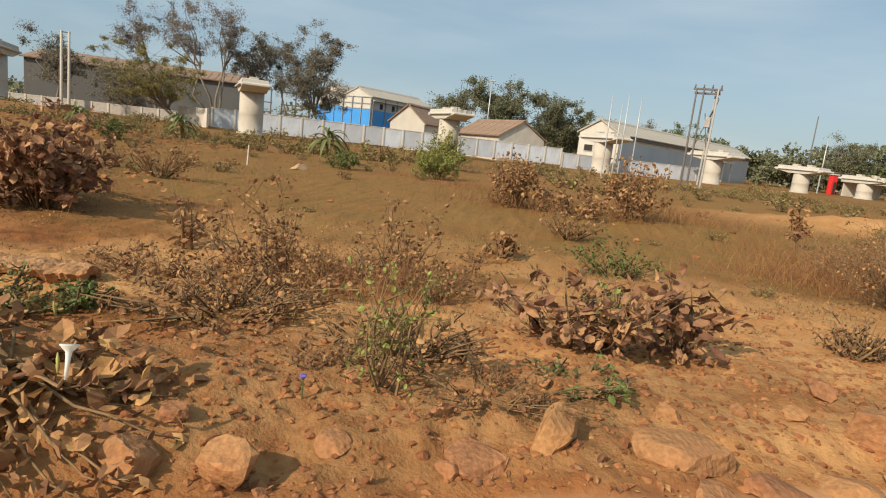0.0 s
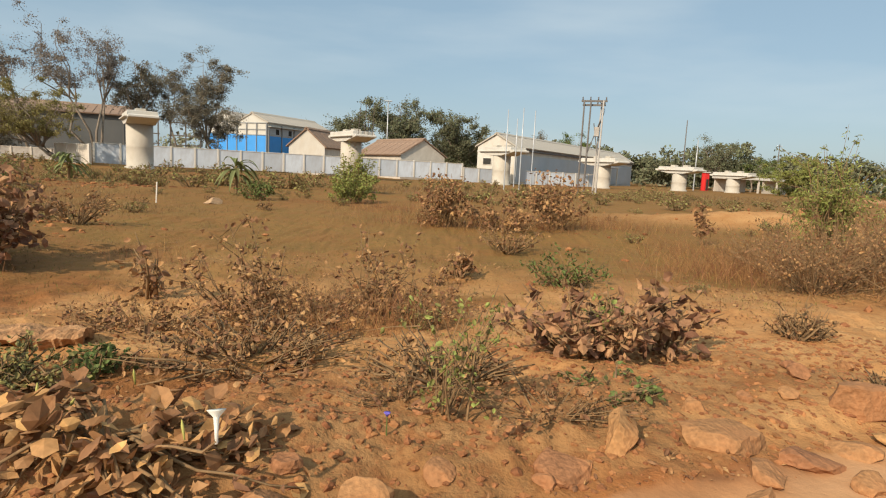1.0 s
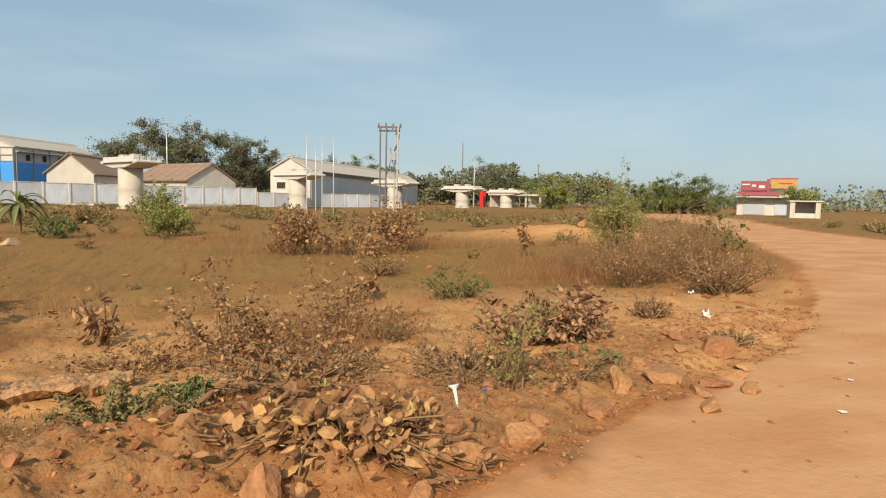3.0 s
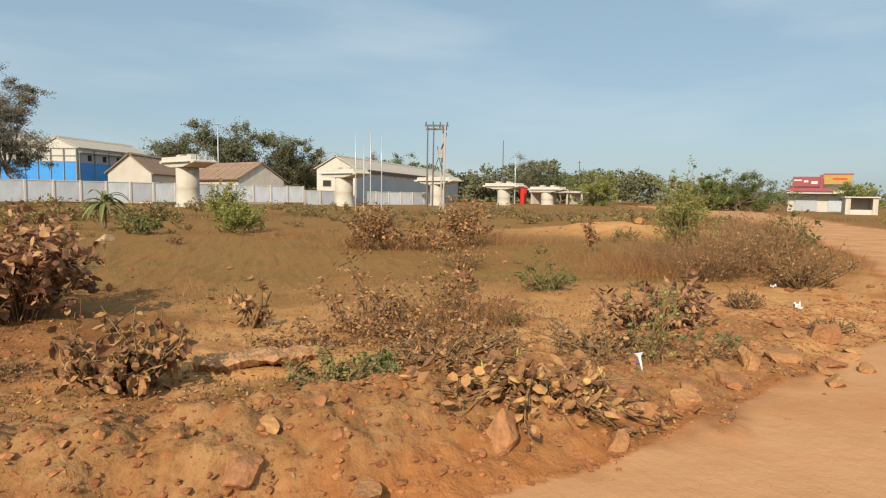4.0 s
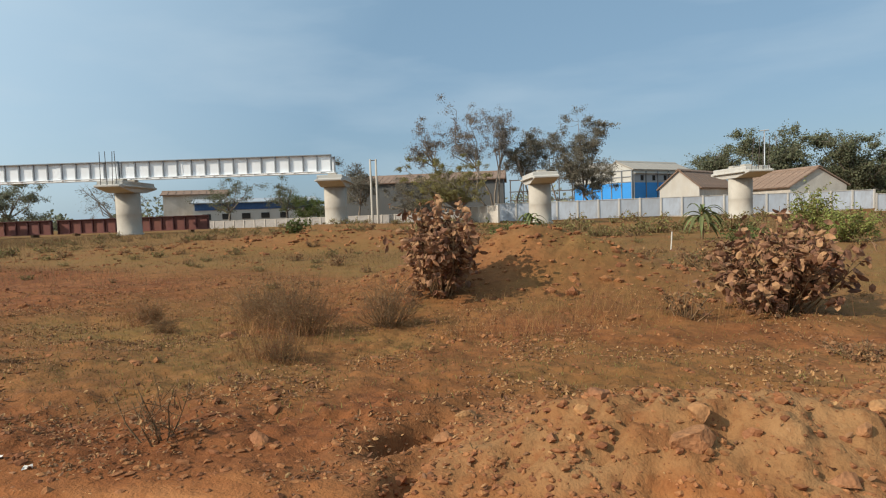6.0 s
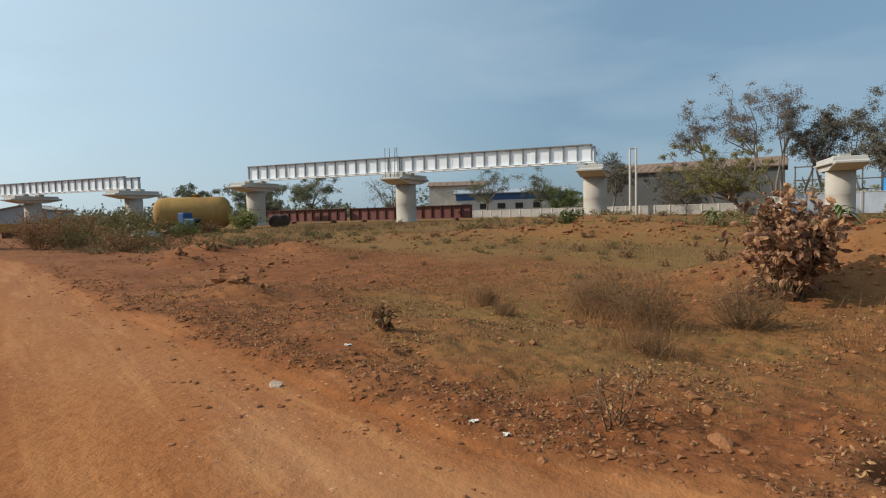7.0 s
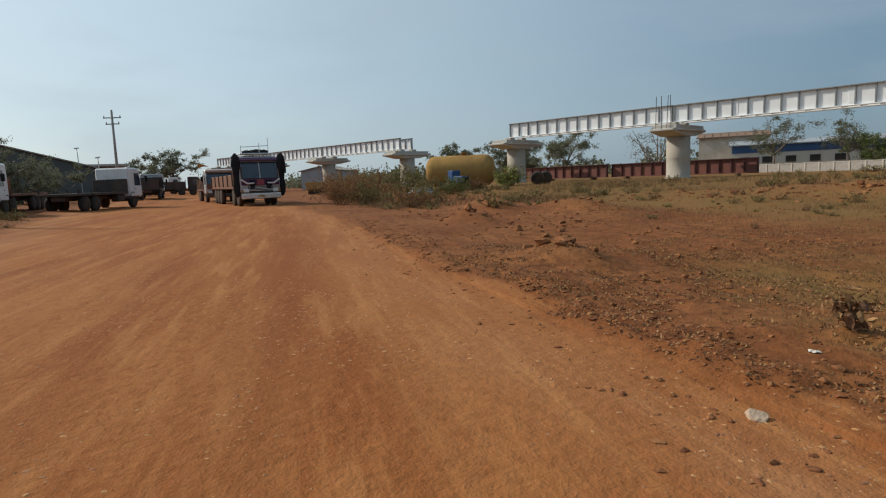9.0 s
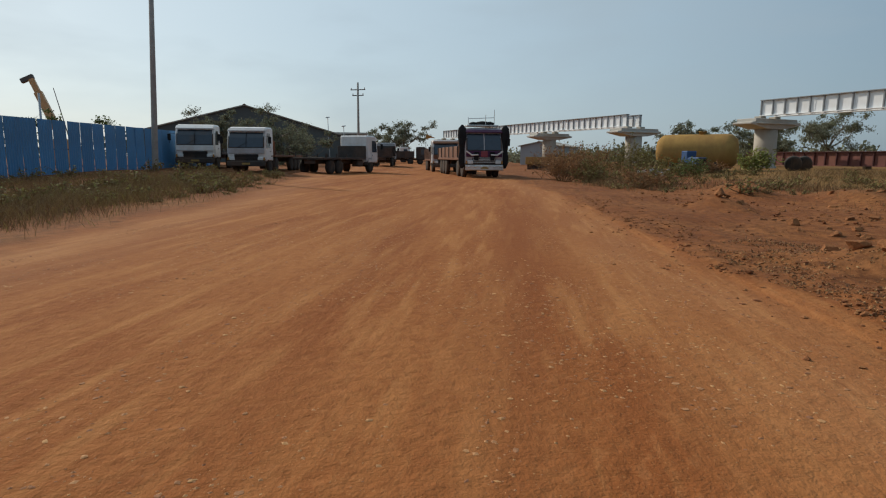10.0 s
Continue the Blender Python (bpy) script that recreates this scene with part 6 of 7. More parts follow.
SHRUBS = [
    # big dry leafy bushes
    ("large bush of dense curled red-brown leaves", (-12.9, 10.9), 1.68, 0.85, "dryleaf", 101, dict(n_stem=34, n_leaf=1900, leaf=0.12, dome=0.35)),
    ("large bush of dry red-brown leaves, open at the side", (-7.9, 11.6), 1.42, 1.05, "dryleaf", 102, dict(n_stem=40, n_leaf=1700, leaf=0.12, dome=0.4)),
    ("dark dry bush with broad drooping leaves beside a slab", (-6.15, 8.05), 0.66, 0.46, "darkleaf", 103, dict(n_stem=30, n_leaf=560, leaf=0.085, droop=0.9)),
    ("thin brown bush with scattered small leaves", (-4.05, 10.0), 0.98, 0.72, "darkleaf", 104, dict(n_stem=17, n_leaf=520, leaf=0.052, twigs=5, stem_r=0.008, dome=0.15)),
    ("thin brown bush with upright twigs and small leaves", (-2.9, 10.5), 0.98, 0.50, "darkleaf", 105, dict(n_stem=13, n_leaf=360, leaf=0.052, twigs=5, stem_r=0.008, dome=0.1)),
    ("spreading dry bush with thick brown leaves", (-1.25, 8.72), 0.55, 0.72, "dryleaf", 106, dict(n_stem=30, n_leaf=560, leaf=0.085, dome=0.2)),
    ("upright end of a dry bush with thick brown leaves", (-0.55, 9.0), 0.85, 0.30, "dryleaf", 107, dict(n_stem=10, n_leaf=210, leaf=0.09)),
    ("small crooked sapling with a few curled leaves", (-5.25, 10.6), 0.62, 0.42, "darkleaf", 108, dict(n_stem=6, n_leaf=80, leaf=0.09, dome=0.0, stem_r=0.016)),
    ("grey-green low bush in the bare field", (-0.6, 12.3), 0.52, 0.62, "greenleaf", 109, dict(n_stem=24, n_leaf=520, leaf=0.055, aspect=0.4)),
    ("small dark brown bush beside a green one", (-2.0, 12.6), 0.50, 0.25, "darkleaf", 110, dict(n_stem=12, n_leaf=160, leaf=0.08)),
    ("tall brown bush among dry grass", (-2.1, 19.4), 1.5, 0.85, "darkleaf", 111, dict(n_stem=30, n_leaf=1100, leaf=0.085)),
    ("tall brown bush among dry grass", (0.75, 20.0), 1.65, 0.90, "darkleaf", 112, dict(n_stem=32, n_leaf=1200, leaf=0.085)),
    ("lower brown bush among dry grass", (-0.7, 19.2), 1.0, 1.3, "darkleaf", 113, dict(n_stem=28, n_leaf=520, leaf=0.10)),
    ("slim brown sapling in the field", (3.8, 18.0), 1.05, 0.25, "darkleaf", 114, dict(n_stem=5, n_leaf=130, leaf=0.10, dome=0.0)),
    ("tall yellow-green feathery shrub in dry scrub", (6.2, 17.2), 2.5, 1.0, "brightleaf", 115, dict(n_stem=44, n_leaf=3600, leaf=0.085, aspect=0.28)),
    ("wide dry brown shrub beside the road bend", (2.7, 12.2), 1.15, 1.35, "darkleaf", 116, dict(n_stem=90, n_leaf=2200, leaf=0.032, twigs=7, stem_r=0.006)),
    ("wide dry brown shrub beside the road bend", (4.9, 13.2), 1.45, 1.15, "darkleaf", 117, dict(n_stem=80, n_leaf=2000, leaf=0.034, twigs=7, stem_r=0.006)),
    ("dry brown shrub with green tips beside the road", (6.2, 13.6), 1.5, 0.6, "greenleaf", 118, dict(n_stem=20, n_leaf=300, leaf=0.09)),
    ("soft green bush at the foot of the pier field", (-5.8, 28.6), 1.45, 1.3, "brightleaf", 121, dict(n_stem=46, n_leaf=3400, leaf=0.075, dome=0.5)),
    ("tall green bush behind the pier field", (-6.6, 36.0), 2.4, 1.2, "brightleaf", 122, dict(n_stem=40, n_leaf=2600, leaf=0.10, dome=0.5)),
    ("low green bush in the middle field", (-9.0, 27.0), 0.9, 0.9, "greenleaf", 123, dict(n_stem=24, n_leaf=900, leaf=0.08)),
    ("sparse yellow-green sapling near the road", (-2.27, 7.35), 0.74, 0.32, "brightleaf", 124, dict(n_stem=8, n_leaf=300, leaf=0.028, twigs=6, dome=0.1, stem_r=0.007)),
    ("low green weeds at the edge of the bank", (-1.35, 7.75), 0.14, 0.34, "greenleaf", 125, dict(n_stem=16, n_leaf=190, leaf=0.04)),
    ("low green weeds beside a broken slab", (-4.7, 7.65), 0.26, 0.50, "oliveleaf", 126, dict(n_stem=34, n_leaf=1300, leaf=0.028)),
    ("low green weeds beside a broken slab", (-4.35, 7.9), 0.22, 0.28, "greenleaf", 127, dict(n_stem=16, n_leaf=320, leaf=0.042)),
    ("green-tipped low bush behind the vine", (-1.05, 8.85), 0.62, 0.30, "brightleaf", 128, dict(n_stem=12, n_leaf=220, leaf=0.04)),
    ("tangled brown undergrowth beside the bank", (-3.6, 8.35), 0.32, 0.85, "darkleaf", 129, dict(n_stem=50, n_leaf=620, leaf=0.045, twigs=5)),
    ("tangled brown undergrowth beside the bank", (-2.3, 8.0), 0.28, 0.62, "darkleaf", 130, dict(n_stem=36, n_leaf=380, leaf=0.045, twigs=5)),
    ("small dry weed on the loose bank", (-6.42, 5.80), 0.20, 0.21, "darkleaf", 131, dict(n_stem=22, n_leaf=260, leaf=0.024, twigs=5, stem_r=0.004)),
    ("small dead twiggy plant at the road edge", (-11.35, 4.55), 0.56, 0.26, "darkleaf", 132, dict(n_stem=8, n_leaf=26, leaf=0.03, twigs=6, stem_r=0.006)),
    ("small dark dead plant at the road edge", (-14.65, 4.95), 0.45, 0.18, "darkleaf", 133, dict(n_stem=8, n_leaf=70, leaf=0.08, droop=0.9)),
    ("dry brown shrub beside the lorries", (-49.0, 3.6), 2.1, 2.2, "darkleaf", 134, dict(n_stem=60, n_leaf=3000, leaf=0.084)),
    ("dry brown shrub beside the lorries", (-53.5, 5.5), 2.5, 2.4, "darkleaf", 135, dict(n_stem=60, n_leaf=3000, leaf=0.091)),
    ("olive shrub before the tank", (-57.5, 9.0), 2.9, 2.0, "oliveleaf", 136, dict(n_stem=50, n_leaf=3400, leaf=0.098)),
    ("olive shrub before the tank", (-60.0, 6.5), 2.6, 2.4, "oliveleaf", 137, dict(n_stem=50, n_leaf=3000, leaf=0.098)),
    ("dry brown shrub before the barrier", (-66.0, 5.0), 2.6, 3.2, "darkleaf", 138, dict(n_stem=60, n_leaf=3000, leaf=0.105)),
    ("dry brown shrub before the barrier", (-74.0, 6.5), 2.6, 3.4, "oliveleaf", 139, dict(n_stem=60, n_leaf=3000, leaf=0.105)),
    ("dark brown shrub beside the dirt road", (-41.0, 6.4), 1.2, 1.5, "darkleaf", 151, dict(n_stem=40, n_leaf=900, leaf=0.09)),
    ("dark brown shrub beside the dirt road", (-45.0, 7.6), 1.5, 1.8, "oliveleaf", 152, dict(n_stem=44, n_leaf=1000, leaf=0.10)),
    ("olive shrub beside the dirt road", (-47.5, 5.2), 1.6, 1.6, "oliveleaf", 153, dict(n_stem=44, n_leaf=1000, leaf=0.10)),
    ("olive shrub beside the dirt road", (-56.0, 13.0), 1.6, 1.8, "greenleaf", 154, dict(n_stem=40, n_leaf=900, leaf=0.12)),
    ("thin brown weed clump in the middle field", (-1.0, 15.5), 0.6, 0.8, "darkleaf", 155, dict(n_stem=30, n_leaf=300, leaf=0.05)),
    ("thin brown weed clump beside the road", (3.4, 10.9), 0.8, 0.9, "darkleaf", 156, dict(n_stem=50, n_leaf=700, leaf=0.04, twigs=6)),
    ("brown and green shrub before the tank", (-61.5, 11.6), 2.2, 1.6, "oliveleaf", 170, dict(n_stem=44, n_leaf=2400, leaf=0.09)),
    ("low brown shrub hiding the tank's cradle", (-62.4, 16.6), 1.1, 1.8, "darkleaf", 171, dict(n_stem=44, n_leaf=1800, leaf=0.08)),
    ("low brown shrub hiding the tank's cradle", (-61.0, 14.2), 1.2, 1.6, "oliveleaf", 172, dict(n_stem=44, n_leaf=1800, leaf=0.08)),
    ("yellow-leaved heap of cut plants beside the tank", (-62.8, 19.9), 2.0, 1.7, "brightleaf", 140, dict(n_stem=40, n_leaf=900, leaf=0.3, aspect=0.25)),
    ("small green bush on the heap of rubble", (-27.5, 23.0), 0.9, 0.7, "greenleaf", 141, dict(n_stem=18, n_leaf=520, leaf=0.1)),
    ("small green bush beyond the mound", (-18.3, 26.0), 1.0, 0.8, "greenleaf", 142, dict(n_stem=18, n_leaf=520, leaf=0.1)),
    ("brown weedy bush on the mound's shoulder", (-9.2, 15.8), 0.85, 0.9, "darkleaf", 143, dict(n_stem=36, n_leaf=520, leaf=0.06)),
    ("dead vine tangle behind the loose bank", (-7.3, 8.9), 0.22, 0.50, "darkleaf", 144, dict(n_stem=36, n_leaf=320, leaf=0.04, twigs=5, stem_r=0.006)),
    ("brown bush with a few leaves near the slab", (-9.0, 10.4), 0.45, 0.4, "darkleaf", 145, dict(n_stem=16, n_leaf=120, leaf=0.06)),
    ("feathery red-brown dry weed in the short turf", (-13.4, 8.1), 0.88, 0.62, "straw", 160, dict(n_stem=90, n_leaf=1500, leaf=0.022, twigs=7, stem_r=0.004, aspect=0.4, dome=0.4)),
    ("feathery red-brown dry weed in the short turf", (-14.5, 8.6), 0.92, 0.70, "straw", 161, dict(n_stem=100, n_leaf=1600, leaf=0.022, twigs=7, stem_r=0.004, aspect=0.4, dome=0.4)),
    ("feathery red-brown dry weed in the short turf", (-12.6, 8.9), 0.80, 0.60, "straw", 162, dict(n_stem=90, n_leaf=1300, leaf=0.022, twigs=7, stem_r=0.004, aspect=0.4, dome=0.4)),
    ("small feathery red-brown dry weed", (-12.5, 6.8), 0.40, 0.34, "straw", 163, dict(n_stem=60, n_leaf=800, leaf=0.02, twigs=6, stem_r=0.003, aspect=0.4, dome=0.5)),
    ("small feathery red-brown dry weed", (-16.2, 7.8), 0.50, 0.30, "straw", 164, dict(n_stem=50, n_leaf=700, leaf=0.02, twigs=6, stem_r=0.003, aspect=0.4, dome=0.4)),
    ("small feathery red-brown dry weed", (-15.4, 7.4), 0.30, 0.30, "straw", 165, dict(n_stem=40, n_leaf=500, leaf=0.02, twigs=6, stem_r=0.003, aspect=0.4, dome=0.5)),
    ("hazy brown dry weed beside the road bend", (4.4, 12.6), 0.95, 1.1, "straw", 166, dict(n_stem=110, n_leaf=1800, leaf=0.03, twigs=7, stem_r=0.004, aspect=0.4, dome=0.4)),
    ("hazy brown dry weed beside the road bend", (5.8, 14.6), 1.15, 1.2, "straw", 167, dict(n_stem=110, n_leaf=1800, leaf=0.035, twigs=7, stem_r=0.004, aspect=0.4, dome=0.4)),
    ("hazy brown dry weed beside the road bend", (3.4, 14.6), 0.85, 1.1, "straw", 168, dict(n_stem=100, n_leaf=1600, leaf=0.03, twigs=7, stem_r=0.004, aspect=0.4, dome=0.4)),
    ("hazy brown dry weed in the middle field", (-3.5, 10.4), 0.45, 0.9, "straw", 169, dict(n_stem=90, n_leaf=1300, leaf=0.022, twigs=6, stem_r=0.003, aspect=0.4, dome=0.4)),
    ("tangled brown undergrowth below the field bushes", (-3.5, 9.45), 0.42, 0.85, "darkleaf", 173, dict(n_stem=38, n_leaf=700, leaf=0.045, twigs=5, stem_r=0.004)),
    ("tangled brown undergrowth below the field bushes", (-2.5, 10.1), 0.40, 0.80, "darkleaf", 174, dict(n_stem=38, n_leaf=560, leaf=0.045, twigs=5, stem_r=0.004)),
    ("tangled brown undergrowth below the field bushes", (-4.7, 9.3), 0.36, 0.80, "darkleaf", 175, dict(n_stem=38, n_leaf=520, leaf=0.045, twigs=5, stem_r=0.004)),
    ("brown and green low weeds on the bank", (-1.75, 7.35), 0.18, 0.55, "darkleaf", 176, dict(n_stem=26, n_leaf=300, leaf=0.03, twigs=5, stem_r=0.004)),
    ("brown and green low weeds on the bank", (-2.5, 7.45), 0.16, 0.45, "darkleaf", 177, dict(n_stem=22, n_leaf=220, leaf=0.03, twigs=5, stem_r=0.004)),
    ("low dry thorn bush at the roadside", (0.9, 9.6), 0.36, 0.34, "darkleaf", 146, dict(n_stem=30, n_leaf=200, leaf=0.035, twigs=5)),
    ("low dry thorn bush at the roadside", (0.6, 8.1), 0.20, 0.30, "darkleaf", 147, dict(n_stem=26, n_leaf=160, leaf=0.03, twigs=5)),
]
for label, xy, h, r, lm, seed, kw in SHRUBS:
    shrub(label, xy, h, r, M[lm], seed, **kw)

def palm_plant(xy, h, seed):
    """A short stem with long folded leaves arching out all round."""
    rng = np.random.default_rng(seed)
    t = thing("palm_plant", "young palm-like plant with long drooping green leaves", "palm", (*xy, hz(*xy) - 0.05), 0, "palm plants")
    part("stem", mesh("stem", *tubes([[((0, 0, 0), 0.07), ((0.03, 0.0, h * 0.35), 0.06), ((0.0, 0.04, h * 0.62), 0.035)]], 7), M["stem"], True), t)
    for i in range(30):
        a, L = 2.4 * i, h * rng.uniform(0.45, 0.72)
        rise, z0 = rng.uniform(0.15, 1.0), h * rng.uniform(0.32, 0.62)
        V, F = [], []
        for k in range(7):
            f = k / 6
            r, z = L * (f - 0.12 * f * f) * (1.05 - 0.45 * rise), z0 + L * (rise * f - 0.85 * f * f)
            w = 0.085 * math.sin(math.pi * (0.12 + 0.88 * f)) + 0.004
            c, d = math.cos(a), math.sin(a)
            V += [(r * c - w * d, r * d + w * c, max(z + 0.03, 0.06)), (r * c, r * d, max(z, 0.05)), (r * c + w * d, r * d - w * c, max(z + 0.03, 0.06))]
            if k:
                F += [(3 * k - 3, 3 * k - 2, 3 * k + 1, 3 * k), (3 * k - 2, 3 * k - 1, 3 * k + 2, 3 * k + 1)]
        part("leaf", mesh("leaf", V, F, M["palmleaf"]), t)
    return t


for px_, py_, ph, seed in ((-10.9, 30.2, 2.2, 119), (-20.0, 33.5, 2.0, 120), (-26.5, 34.0, 1.8, 121)):
    palm_plant((px_, py_), ph, seed)

# more field scrub, in drifts
rng = np.random.default_rng(9)
lowbush = [shrub("low brown field weed with thin stems", (-16.0 + i, 60.0), 0.45, 0.4, M["darkleaf" if i % 2 else "oliveleaf"], 200 + i, n_stem=12, n_leaf=130, leaf=0.06, twigs=3, group="field weeds", name="field_weed") for i in range(4)]
for b in lowbush:
    b.location = (-16.0, 52.0 + b.location.x * 0.2, hz(-16, 52) - 0.02)
spots = []
while len(spots) < 300:
    x, y = (rng.uniform(-45, 14), rng.uniform(9, 50)) if len(spots) < 150 else (rng.uniform(-50, -9), rng.uniform(14, 40))
    if terrain(np.array([x]), np.array([y]))[1][0] > 0.02:
        continue
    spots.append((x, y))
for k in range(70):
    spots.append((rng.normal(-29, 6), -8.6 - abs(rng.normal(0, 4.5))))
spots = [q for q in spots if terrain(np.array([q[0]]), np.array([q[1]]))[1][0] < 0.02]
weed_leaf, weed_stem = ([], []), ([], [])


def joined_weed(src, x, y, sx, sz, turn):
    """Adds one weed's stems and leaves, placed and scaled, to the joined scrub."""
    c, d = math.cos(turn), math.sin(turn)
    for child in src.children:
        V0, F0 = WEED_ARRAYS[child.name]
        V1 = np.stack([(V0[:, 0] * c - V0[:, 1] * d) * sx + x, (V0[:, 0] * d + V0[:, 1] * c) * sx + y, V0[:, 2] * sz + hz(x, y) - 0.04], 1)
        acc = weed_leaf if child.name.startswith("foliage") else weed_stem
        acc[1].append(F0 + WEED_COUNT[id(acc)])
        WEED_COUNT[id(acc)] += len(V1)
        acc[0].append(V1)


WEED_ARRAYS = {}
WEED_COUNT = {id(weed_leaf): 0, id(weed_stem): 0}
for b in lowbush:
    for child in b.children:
        tri = [(p.vertices[0], p.vertices[k], p.vertices[k + 1]) for p in child.data.polygons for k in range(1, len(p.vertices) - 1)]
        WEED_ARRAYS[child.name] = (np.array([v.co[:] for v in child.data.vertices]), np.array(tri))
for i, (x, y) in enumerate(spots):
    s = rng.uniform(0.4, 1.15) * (0.7 if y < 0 else 0.6 if y < 16 else 1.0 + 0.02 * (y - 16))
    src = lowbush[i % 4]
    tall_by, turn = rng.uniform(0.7, 1.2), rng.uniform(0, 360)
    if 0 < y < 26:
        c = copy_thing(src, pose(x, y, hz(x, y) - 0.03, 0, 0, turn))
        c.scale = (s, s, s * tall_by)
    else:
        joined_weed(src, x, y, s, s * tall_by, radians(turn))
# taller scrub before the piers and walls, along the bend's far side, on the fence's verge and by the road ahead
for i in range(300):
    if i < 110:
        x, y = rng.uniform(-44, 24), rng.uniform(32, 62)
    elif i < 150:
        f = rng.uniform(0, 1)
        x, y = 19 + 14 * f + rng.uniform(0.5, 5.0), 11 + 22 * f - rng.uniform(-0.5, 2.0)
    elif i < 240:
        x, y = rng.uniform(-48, -20), rng.uniform(-19.5, -9.5)
    else:
        x, y = rng.uniform(-66, -34), rng.uniform(4.5, 18.0)
    if terrain(np.array([x]), np.array([y]))[1][0] > 0.02:
        continue
    s = rng.uniform(1.1, 2.8) if i < 110 else rng.uniform(1.0, 2.2) if i < 150 else rng.uniform(0.9, 1.8)
    joined_weed(lowbush[i % 4], x, y, s * 1.2, s * rng.uniform(0.6, 1.1), rng.uniform(0, 6.28))
tagged(new("field_scrub", mesh("field_scrub", np.concatenate(weed_leaf[0]), np.concatenate(weed_leaf[1]), M["oliveleaf"])), "small brown and olive leaves of far field scrub", "scrub", kind="stuff")
tagged(new("scrub_twigs", mesh("scrub_twigs", np.concatenate(weed_stem[0]), np.concatenate(weed_stem[1]), M["stem"])), "thin dry twigs of far field scrub", "scrub", kind="stuff")

# ---------------------------------------------------------------- flowering vine on the bank
rng = np.random.default_rng(55)
vine = thing("flowering_vine", "wilted vine with broad brown leaves sprawling over the bank", "vine", (-3.5, 6.62, hz(-3.5, 6.62)), 0)
lines, P = [], []
for i in range(34):
    a = rng.uniform(0, 2 * math.pi)
    L = rng.uniform(0.3, 0.82)
    pts = []
    for k in range(7):
        f = k / 6
        x, y = L * f * math.cos(a + 0.5 * f) * 1.1 - 0.05, L * f * math.sin(a + 0.5 * f) * 0.66
        z = hz(-3.5 + x, 6.62 + y) - hz(-3.5, 6.62) + 0.02 + 0.11 * math.sin(math.pi * min(1, f * 1.1)) * rng.uniform(0.2, 1.2) * (1 - 0.4 * f)
        pts.append(((x, y, z), 0.010 * (1 - 0.7 * f)))
    lines.append(pts)
    for k in range(2, 7):
        P += [np.array(pts[k][0]) + rng.normal(size=3) * 0.03 for _ in range(3)]
P = np.array(P)
P[:, 2] += 0.02
part("branchwork", mesh("branchwork", *tubes(lines, 5), M["stem"], True), vine)
broad = rng.uniform(0, 1, len(P)) < 0.45
part("foliage", mesh("foliage", *leaves(P[broad], 0.082, rng, 0.80, 0.10, 0.4, 0.25), M["vineleaf"]), vine, label="broad wilted brown leaves")
part("foliage", mesh("foliage", *leaves(P[~broad], 0.066, rng, 0.40, 0.2, 0.8, 0.5), M["darkleaf"]), vine, label="narrow curled dark brown leaves")


FLOWER_Z = 0.475 - hz(-3.5, 6.62)


def trumpet(parent, at, tilt, turn, open_=True):
    if open_:
        prof = [(0.005, 0.0), (0.007, 0.05), (0.010, 0.085), (0.019, 0.103), (0.031, 0.110), (0.029, 0.107), (0.009, 0.085), (0.003, 0.02)]
        return part("flower", lathe("flower", prof, M["petal"], 10), parent, at, (tilt, 0, turn), "white trumpet flower")
    return part("bud", lathe("bud", [(0.003, 0), (0.005, 0.03), (0.006, 0.05), (0.002, 0.072)], M["bud"], 8), parent, at, (tilt, 0, turn), "yellow-green flower bud")


trumpet(vine, (0.45, -0.26, FLOWER_Z - 0.10), -18, 20)
part("flower_stalk", mesh("flower_stalk", *tubes([[((0.10, -0.02, 0.04), 0.007), ((0.25, -0.13, 0.10), 0.006), ((0.39, -0.22, FLOWER_Z - 0.15), 0.006), ((0.45, -0.26, FLOWER_Z - 0.09), 0.005)]], 5), M["stem"]), vine)
for at, tilt, turn in (((-0.10, 0.32, 0.14), 10, 0), ((-0.22, 0.05, 0.13), 35, 70), ((0.28, -0.10, 0.11), -25, 40), ((-0.4, 0.15, 0.12), 20, 200)):
    trumpet(vine, at, tilt, turn, False)
vf = thing("violet_flower", "tiny violet wild flower in weeds", "flower", (-2.55, 7.1, hz(-2.55, 7.1)), 0)
part("blossom", lathe("blossom", [(0.003, 0.0), (0.012, 0.014), (0.017, 0.02), (0.008, 0.016)], M["violet"], 8), vf, (0, 0, 0.09))
part("stalk", mesh("stalk", *tubes([[((0, 0, 0), 0.004), ((0, 0, 0.1), 0.003)]], 5), M["greenleaf"]), vf)

# ---------------------------------------------------------------- grasses
def patch(name, label, spots_, H, W, mat, seed, lean=0.35):
    """Spots are (x, y, rx, ry, count)."""
    rng = np.random.default_rng(seed)
    P = []
    for x, y, rx, ry, n in spots_:
        q = rng.normal(size=(n, 2)) * 0.55
        px, py = x + q[:, 0] * rx, y + q[:, 1] * ry
        P.append(np.stack([px, py, hzs(px, py) - 0.02], 1))
    P = np.concatenate(P)
    ok = terrain(P[:, 0], P[:, 1])[1] < 0.35
    V, F = blades(P[ok], H, W, rng, lean)
    return tagged(new(name, mesh(name, V, F, mat)), label, "grass", kind="stuff")


